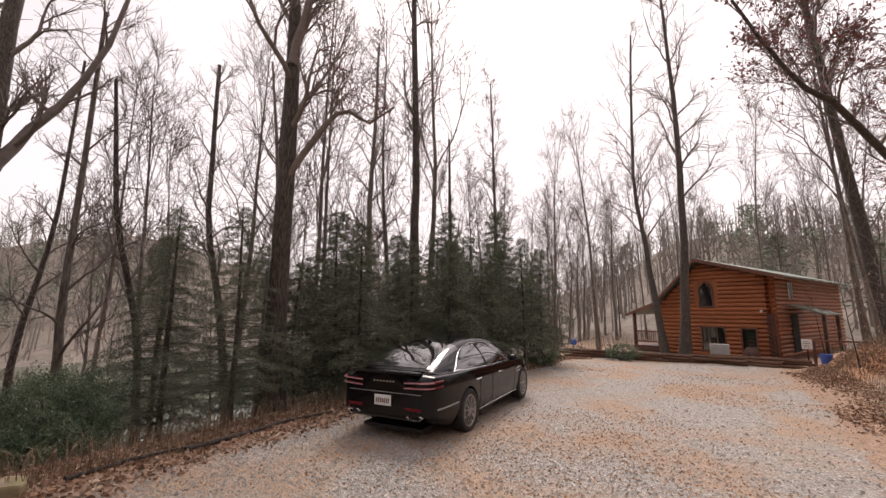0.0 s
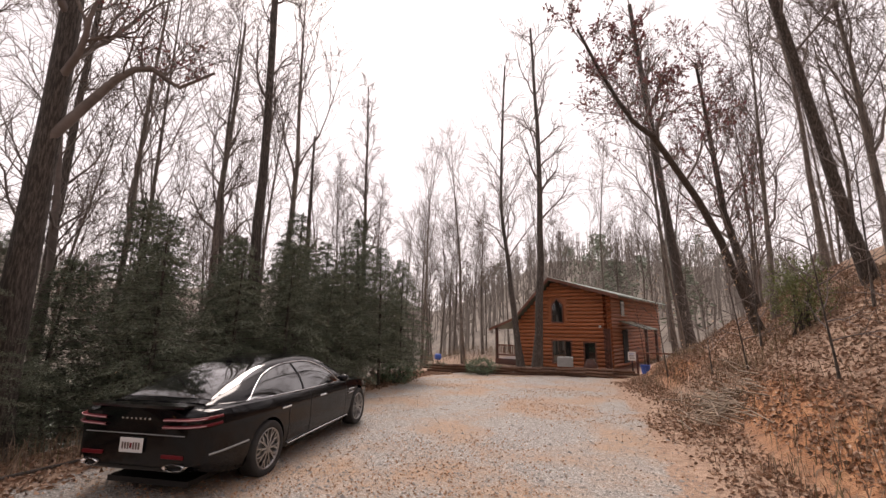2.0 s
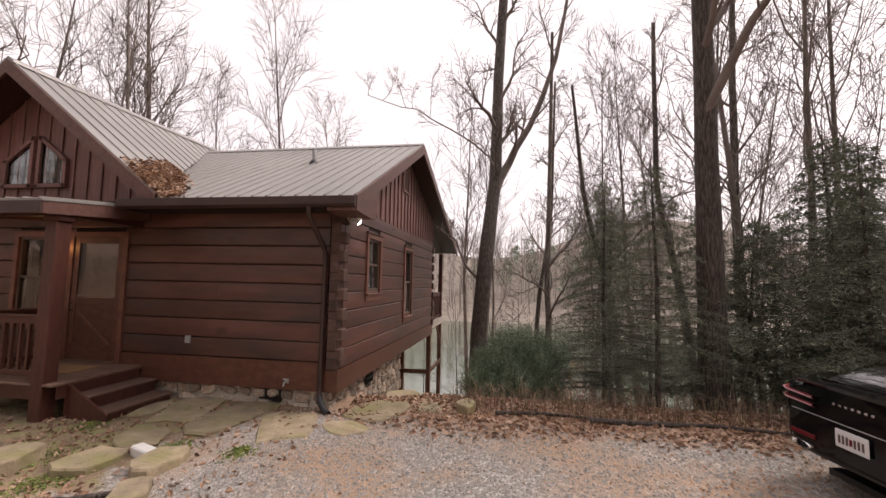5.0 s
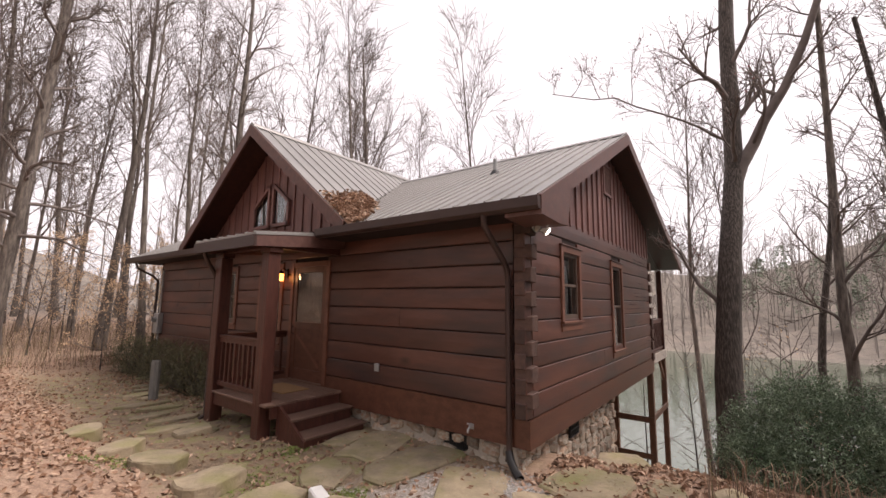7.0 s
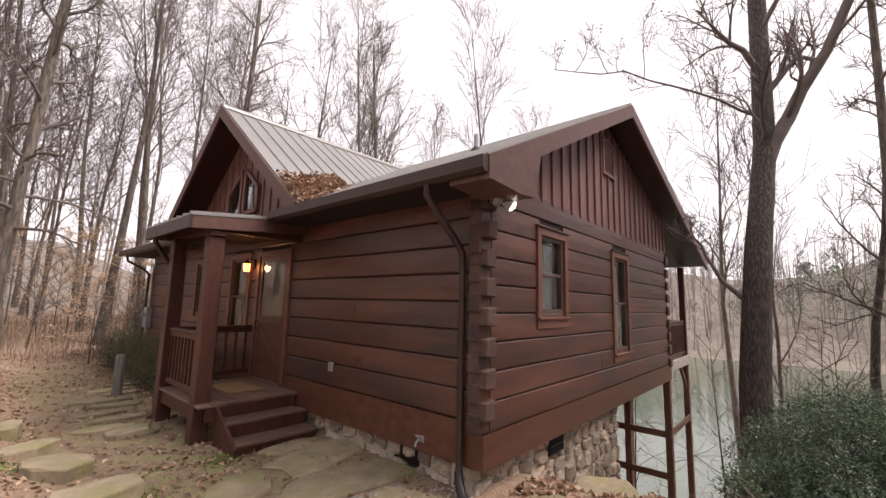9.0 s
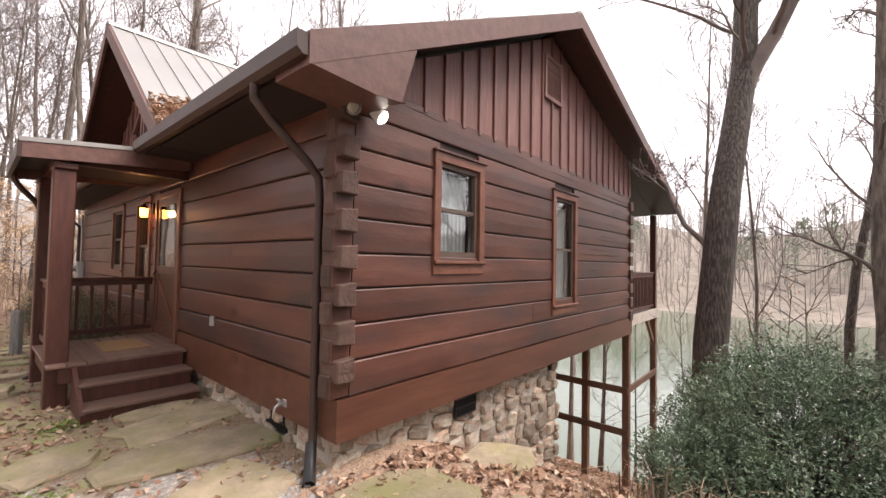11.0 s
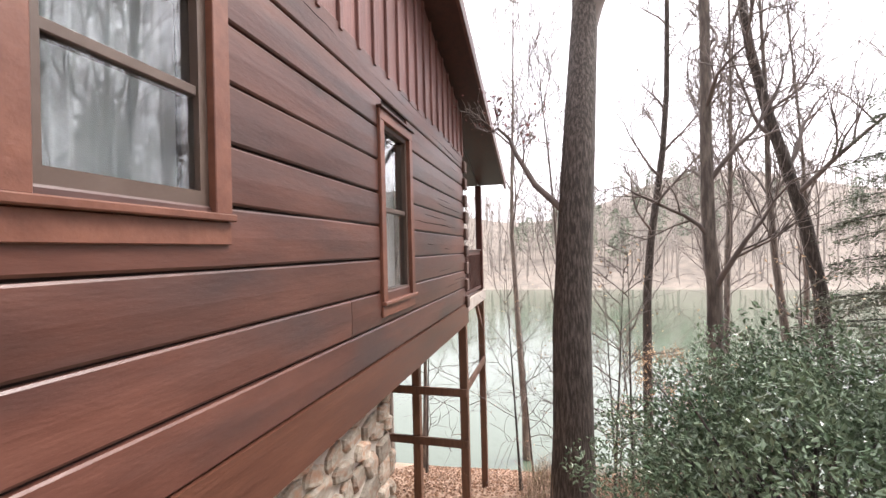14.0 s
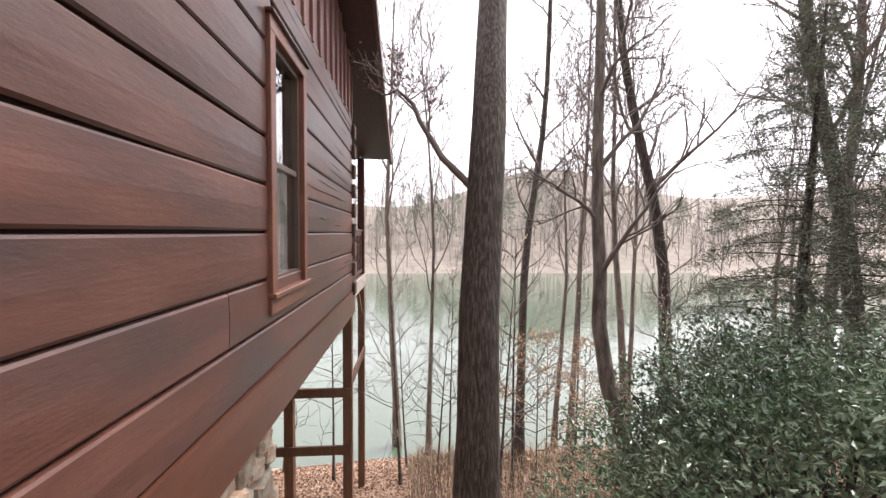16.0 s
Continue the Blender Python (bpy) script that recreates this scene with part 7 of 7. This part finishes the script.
for x, y, rx, ry, h, rz in ROCKS:
    k += 1
    flat_stone("edging_rock", "rough pale edging rock with moss and fallen leaves round it", "rock", x, y, rx, ry, h, rz, FLAG, 90 + k, "rocks edging the path", tilt=(random.uniform(-5, 5), random.uniform(-5, 5)))
cb = thing("concrete_block", "pale concrete kerb block lying among leaves", "block", at_ground(-4.05, -1.75, 0.0), rz=70)
part("block", box(-0.27, 0.27, -0.07, 0.07, -0.05, 0.10, 0.015), WHITE, cb, "chalky white block")
for y in (-4.12, -5.6):
    pp = thing("post_pad", "pale stone pad under a porch post", "stone pad", (PX0, y, -0.44))
    part("pad", box(-0.19, 0.19, -0.17, 0.17, -0.05, 0.045, 0.02), MORTAR, pp)
bo = thing("path_marker_post", "short grey weathered post beside the hedge", "post", at_ground(-4.62, -7.9), rz=12)
tube_part("post", [([(0, 0, -0.1), (0, 0, 0.72), (0.0, 0, 0.76)], [0.085, 0.085, 0.07], 8)], mat("grey_weathered_wood", (0.12, 0.12, 0.115), 0.85, 0, (0.22, 0.215, 0.20), 5, (6, 6, 1), 0.4, 12), bo, smooth=False)

# rotting limb at the edge of the drive and brush pile on the bank
gg = np.random.default_rng(12)


def limb(label, pts, r0, seed, group=""):
    g = np.random.default_rng(seed)
    P = np.array([at_ground(x, y, 0.04) for x, y in pts])
    t = thing("fallen_branch", label, "branch", tuple(P[0]), group)
    q = P - P[0]
    items = [(q, np.linspace(r0, r0 * 0.4, len(q)), 6)]
    tube_part("branch", items, BARK, t)
    return t


limb("long fallen branch lying along the edge of the drive", [(-6.3, 3.2), (-6.25, 4.0), (-6.35, 4.9), (-6.2, 5.8)], 0.045, 1)
limb("long fallen branch lying along the edge of the drive", [(-6.35, 1.9), (-6.5, 2.6), (-6.4, 3.4)], 0.035, 2)
limb("pale stick on the leaves by the path", [(-3.4, -1.2), (-3.1, -1.6), (-2.95, -1.9)], 0.03, 3)
items = []
for i in range(150):
    x, y = 3.15 + gg.normal() * 0.3, 11.3 + gg.normal() * 0.6
    z = float(ground_z(x, y)) + gg.uniform(0.02, 0.35)
    a = gg.normal() * 0.5 + 1.9
    L = gg.uniform(0.4, 1.1)
    d = np.array([math.cos(a), math.sin(a), gg.normal() * 0.18]) * L / 2
    p = np.array([x, y, z])
    items.append((np.array([p - d, p + gg.normal(size=3) * 0.05, p + d]), np.array([0.012, 0.01, 0.004]) * gg.uniform(0.6, 1.4), 4))
bp_ = tagged(new("brush_pile"), "heap of dry grey cut twigs at the foot of the bank", "brush pile")
tagged(tube_part("brush", items, mat("cut_twig", (0.24, 0.19, 0.145), 0.85, 0, (0.36, 0.29, 0.22), 4, var=0.25, island=True), bp_), "loose heap of twigs", kind="stuff")


# ---- leaves and stones on the ground ----
def on_ground(n, gen, seed, size, material, name, label, lift=0.012, flat=0.35, kind="stuff", aspect=0.7):
    g = np.random.default_rng(seed)
    x, y = gen(g, n)
    z = ground_z(x, y)
    c = np.stack([x, y, z + lift + g.random(len(x)) * lift], 1)
    d = g.normal(size=(len(x), 3))
    d[:, 2] *= flat
    v, f = quads(c, g.uniform(0.6, 1.3, len(x)) * size, g, aspect=aspect, normals=d, bend=0.22)
    ob = part_mesh(name, mesh_of(name, v, f), material)
    return tagged(ob, label, "leaves", kind=kind)


def band(x0, x1, y0, y1, keep=None):
    def gen(g, n):
        x, y = g.uniform(x0, x1, n), g.uniform(y0, y1, n)
        if keep is not None:
            m = keep(x, y, g)
            x, y = x[m], y[m]
        return x, y
    return gen


ORANGE_LEAF = ramp_random(mat("dry_leaf_bits", (0.4, 0.2, 0.1), 0.8), [(0.38, 0.22, 0.13), (0.52, 0.31, 0.19), (0.46, 0.26, 0.15), (0.56, 0.40, 0.28)])
inside = lambda x, y: (x < -5.95) & (x > -13.5) & (y < -0.45) & (y > -12.3)
on_ground(26000, band(-8.6, -5.2, -0.4, 22, lambda x, y, g: g.random(len(x)) < smooth01(-5.4 - x + 0.5 * wav(x, y, 0.9, 3), -0.2, 0.6)), 1, 0.085, LEAF, "bank_leaves", "brown fallen oak leaves along the bank edge")
on_ground(80000, band(1.5, 9, 0.5, 22, lambda x, y, g: g.random(len(x)) < smooth01(x - 1.9 + 0.4 * wav(x, y, 0.8, 5), 0.0, 0.8) * 0.9), 2, 0.075, LEAF, "slope_leaves", "brown fallen leaves over the earth bank")
on_ground(66000, band(-6, 3.0, -1.5, 24, lambda x, y, g: g.random(len(x)) < 0.07 + 0.75 * smooth01(wav(x, y, 2.1, 6) + 0.35 * wav(x, y, 0.6, 2), 0.1, 0.7)), 3, 0.036, ORANGE_LEAF, "drive_leaves", "small dry leaf fragments scattered over the gravel", lift=0.006)
on_ground(42000, band(-6, 3.5, -15, -0.3, lambda x, y, g: ~inside(x, y) & (g.random(len(x)) < 0.17 + 0.78 * np.maximum(smooth01(x, -3.7, -2.8) * (0.55 + 0.45 * smooth01(wav(x, y, 0.9, 7), -0.3, 0.3)), smooth01(-x, 4.7, 5.4) * smooth01(-y, 5.5, 6.5)) + 0.2 * (wav(x, y, 0.7, 2) > 0.3))), 4, 0.068, LEAF, "path_leaves", "brown fallen leaves round the path")
on_ground(60000, band(-24, -6.6, -4, 14, lambda x, y, g: ~inside(x, y) & ((y > 1.4 + 0.3 * wav(x, y, 0.6, 2)) | (x < -10.6) | (g.random(len(x)) < 0.12))), 5, 0.075, LEAF, "lakeside_leaves", "brown fallen leaves on the slope to the lake")
# heap of leaves in the roof valley
g = np.random.default_rng(9)
n = 2600
f_ = g.random(n) ** 1.1 * 0.34
vx = EAVE_X + (RIDGE_X - EAVE_X) * f_
vyy = (GY + GHALF) + (vy - GY - GHALF) * f_
off = g.normal(size=n) * (0.24 - 0.45 * f_).clip(0.05)
yy = vyy - 0.06 + off
zz = np.maximum(RIDGE_Z - (vx - RIDGE_X) * (RIDGE_Z - EAVE_Z) / (EAVE_X - RIDGE_X), GZ - np.abs(yy - GY) * slope) + 0.03 + g.random(n) * (0.04 - 0.1 * np.abs(off)).clip(0.008)
v, f = quads(np.stack([vx, yy, zz], 1), g.uniform(0.06, 0.12, n), g, aspect=0.7, tilt=0.4)
tagged(part_mesh("valley_leaves", mesh_of("valley_leaves", v, f), LEAF), "drift of brown leaves caught in the roof valley", "leaves", kind="stuff")


def pebbles(n, seed):
    g = np.random.default_rng(seed)
    x, y = g.uniform(-6, 2.2, n), np.abs(g.normal(size=n)) * 5 - 1.0
    keep = (y < 14) & (x < 2.1)
    x, y = x[keep], y[keep]
    n = len(x)
    s = g.uniform(0.008, 0.022, n) * (1 + (g.random(n) < 0.04) * 0.9)
    o = np.array([(1, 0, 0), (0, 1, 0), (-1, 0, 0), (0, -1, 0), (0, 0, 0.7), (0, 0, -0.5)], float)
    a = g.uniform(0, 6.28, n)
    ca, sa = np.cos(a), np.sin(a)
    v = o[None] * (s[:, None, None] * g.uniform(0.7, 1.3, (n, 6, 1)))
    vx_ = v[..., 0] * ca[:, None] - v[..., 1] * sa[:, None]
    vy_ = v[..., 0] * sa[:, None] + v[..., 1] * ca[:, None]
    v = np.stack([vx_ + x[:, None], vy_ + y[:, None], v[..., 2] + ground_z(x, y)[:, None] + 0.004], -1).reshape(-1, 3)
    t = np.array([(0, 1, 4), (1, 2, 4), (2, 3, 4), (3, 0, 4)])
    f = (t[None] + (np.arange(n) * 6)[:, None, None]).reshape(-1, 3)
    tagged(part_mesh("gravel_stones", mesh_of("gravel_stones", v, f), PEBBLE), "loose grey gravel stones of the drive", "gravel", kind="stuff")



pebbles(24000, 5)

# tufts of green moss and clover among the path stones
MOSS = mat("moss_green", (0.10, 0.15, 0.03), 0.8, 0, (0.22, 0.27, 0.07), 5, var=0.3, island=True)
for mx_, my_, sp_ in ((-3.75, -2.9, 0.28), (-3.3, -2.2, 0.2), (-4.3, -1.7, 0.16), (-4.75, -3.3, 0.14), (-3.0, -4.1, 0.25), (-4.4, -0.9, 0.12)):
    gm = np.random.default_rng(int(-my_ * 100))
    tuft = thing("moss_tuft", "low bright green moss and clover between path stones", "moss", at_ground(mx_, my_))
    kx, ky = gm.normal(size=420) * sp_, gm.normal(size=420) * sp_ * 0.7
    kz = ground_z(mx_ + kx, my_ + ky) - float(ground_z(mx_, my_)) + gm.uniform(0.004, 0.045, 420) * np.exp(-(kx ** 2 + ky ** 2) / sp_ ** 2)
    mv, mf = quads(np.stack([kx, ky, kz], 1), gm.uniform(0.018, 0.04, 420), gm, aspect=0.7, tilt=0.6)
    tagged(part_mesh("leaves", mesh_of("moss_leaves", mv, mf), MOSS, tuft), "small green leaves", kind="stuff")


# tan-leaved beech saplings
def sapling(x, y, h, n, seed, label, leafmat=TANLEAF, size=0.06, lean=(0, 0)):
    g = np.random.default_rng(seed)
    b = at_ground(x, y, -0.05)
    t = thing("sapling", label, "sapling", b)
    tr, cr = grow([(0, 0, 0), (lean[0] * 0.5, lean[1] * 0.5, h * 0.5), (lean[0], lean[1], h)], 0.022 * h / 3, 0.004, g, limbs=14, length=h * 0.42, start=0.2, up=0.35, levels=2, sides=5, seg=7)
    tube_part("trunk", tr, BARK, t)
    tube_part("crown", cr, TWIG, t)
    if n:
        p = tip_points(cr, g, n, 4)
        v, f = quads(p, g.uniform(0.7, 1.2, n) * size, g, aspect=0.5)
        tagged(part_mesh("leaves", mesh_of("leaves", v, f), leafmat, t), "papery tan leaves", kind="stuff")


for i, (x, y, h, n) in enumerate(((-6.3, -16.0, 3.6, 1500), (-7.8, -17.5, 4.0, 1500), (-4.6, -17.2, 3.0, 900), (-5.6, -19.5, 4.2, 1200), (-8.8, -14.8, 2.6, 700), (-15.2, 3.0, 3.0, 1000), (-16.5, 4.6, 3.0, 900), (-14.0, 4.0, 2.2, 520), (-4.9, -12.6, 2.3, 700), (-6.4, -13.6, 2.8, 900), (-17.2, 3.9, 3.4, 500))):
    sapling(x, y, h, n, 200 + i, "slim beech sapling holding papery tan leaves")
for i, (x, y, h) in enumerate(((-13.8, 1.9, 4.5), (-14.8, 2.4, 5.0), (-15.8, 0.2, 5.2), (-17.4, 1.4, 5), (-16.0, 1.0, 4.0), (-18.6, 2.6, 6), (-13.2, 4.4, 4.4), (-15.0, 6.6, 5), (-18, 5, 6), (-19.5, 0.3, 5.5), (-17.8, -1.6, 5.5), (-18.8, -3.0, 6), (-14.6, 5.2, 4), (-20.3, 3.4, 6), (-12.4, 5.6, 3.2), (-16.8, 2.4, 3.6),
                                ( -8.9, 4.9, 3.4), (-8.0, 7.9, 3.5), (-9.2, 7.2, 4), (4.2, 9.2, 2.8), (4.6, 7.4, 3.0), (3.9, 11.8, 2.6), (4.8, 13.6, 3.6), (5.6, 10.8, 3.6), (3.2, 16.5, 3.0), (4.2, 18.5, 4), (3.6, 13.2, 2.2))):
    sapling(x, y, h, 60 if i % 3 == 0 else 0, 300 + i, "thin bare sapling among the trees", lean=(0.3 * math.sin(i * 2.3), 0.3 * math.cos(i * 1.7)))


# dry grass, brambles and bare brush
BRUSH = ramp_random(mat("dry_brush", (0.3, 0.22, 0.15), 0.9), [(0.10, 0.065, 0.045), (0.24, 0.165, 0.11), (0.16, 0.11, 0.08), (0.38, 0.28, 0.19), (0.15, 0.14, 0.06)])


def brush(n, gen, seed, height, name, label, droop=0.5):
    g = np.random.default_rng(seed)
    x, y = gen(g, n)
    n = len(x)
    z = ground_z(x, y)
    h = height * g.uniform(0.35, 1.3, n)
    a = g.uniform(0, 6.28, n)
    l1, l2 = g.uniform(0.05, 0.3, n) * h, g.uniform(0.3, 1.0, n) * h
    w = g.uniform(0.003, 0.007, n)
    p0 = np.stack([x, y, z - 0.03], 1)
    p1 = p0 + np.stack([np.cos(a) * l1, np.sin(a) * l1, h * 0.65], 1)
    p2 = p0 + np.stack([np.cos(a) * l2, np.sin(a) * l2, h * (1 - droop * g.random(n))], 1)
    s = np.stack([-np.sin(a), np.cos(a), 0 * a], 1) * w[:, None]
    v = np.stack([p0 - s, p0 + s, p1 + s * 0.8, p1 - s * 0.8, p2], 1).reshape(-1, 3)
    b = (np.arange(n) * 5)[:, None]
    f = np.concatenate([b + np.array([[0, 1, 2]]), b + np.array([[0, 2, 3]]), b + np.array([[3, 2, 4]])])
    tagged(part_mesh(name, mesh_of(name, v, f), BRUSH), label, "dry brush", kind="stuff")


brush(20000, band(2.4, 8.5, 1.5, 21, lambda x, y, g: g.random(len(x)) < 0.15 + 0.85 * smooth01(wav(x, y, 1.0, 9), -0.3, 0.4) * smooth01(x - 2.5, 0, 0.7)), 1, 0.34, "bank_brush", "tangle of dry grass and brambles on the bank")
brush(9000, band(-9.5, -6.3, 1.2, 20), 2, 0.4, "edge_brush", "dry stems under the hemlocks")
brush(7000, band(-19, -10.5, 0.4, 8), 3, 0.7, "slope_brush", "dry stems on the lake slope")
brush(9000, band(-12, 5, -24, -12.8), 4, 0.8, "wood_brush", "dry undergrowth in the wood")
brush(6000, band(-16, 6, 25, 46, lambda x, y, g: ~((x > -5.5) & (x < 4) & (y < 37))), 5, 1.0, "north_brush", "dry undergrowth beyond the drive")
base_saplings = [o for o in scene.objects if o.name.startswith("sapling") and o.parent is None]
rs = random.Random(77)
for k in range(46):
    x, y = (rs.uniform(-14, 5), rs.uniform(-27, -14)) if k < 30 else (rs.uniform(-14, 5), rs.uniform(27, 44))
    if k >= 30 and -6 < x < 4 and y < 38:
        continue
    src = base_saplings[rs.randrange(0, 5) if k % 3 == 0 and k < 30 else rs.randrange(11, len(base_saplings))]
    c = copy_thing(src, pose(x, y, float(ground_z(x, y)) - 0.05, 0, 0, rs.uniform(0, 360)))
    sc = rs.uniform(0.8, 1.3)
    c.scale = (sc, sc, sc)
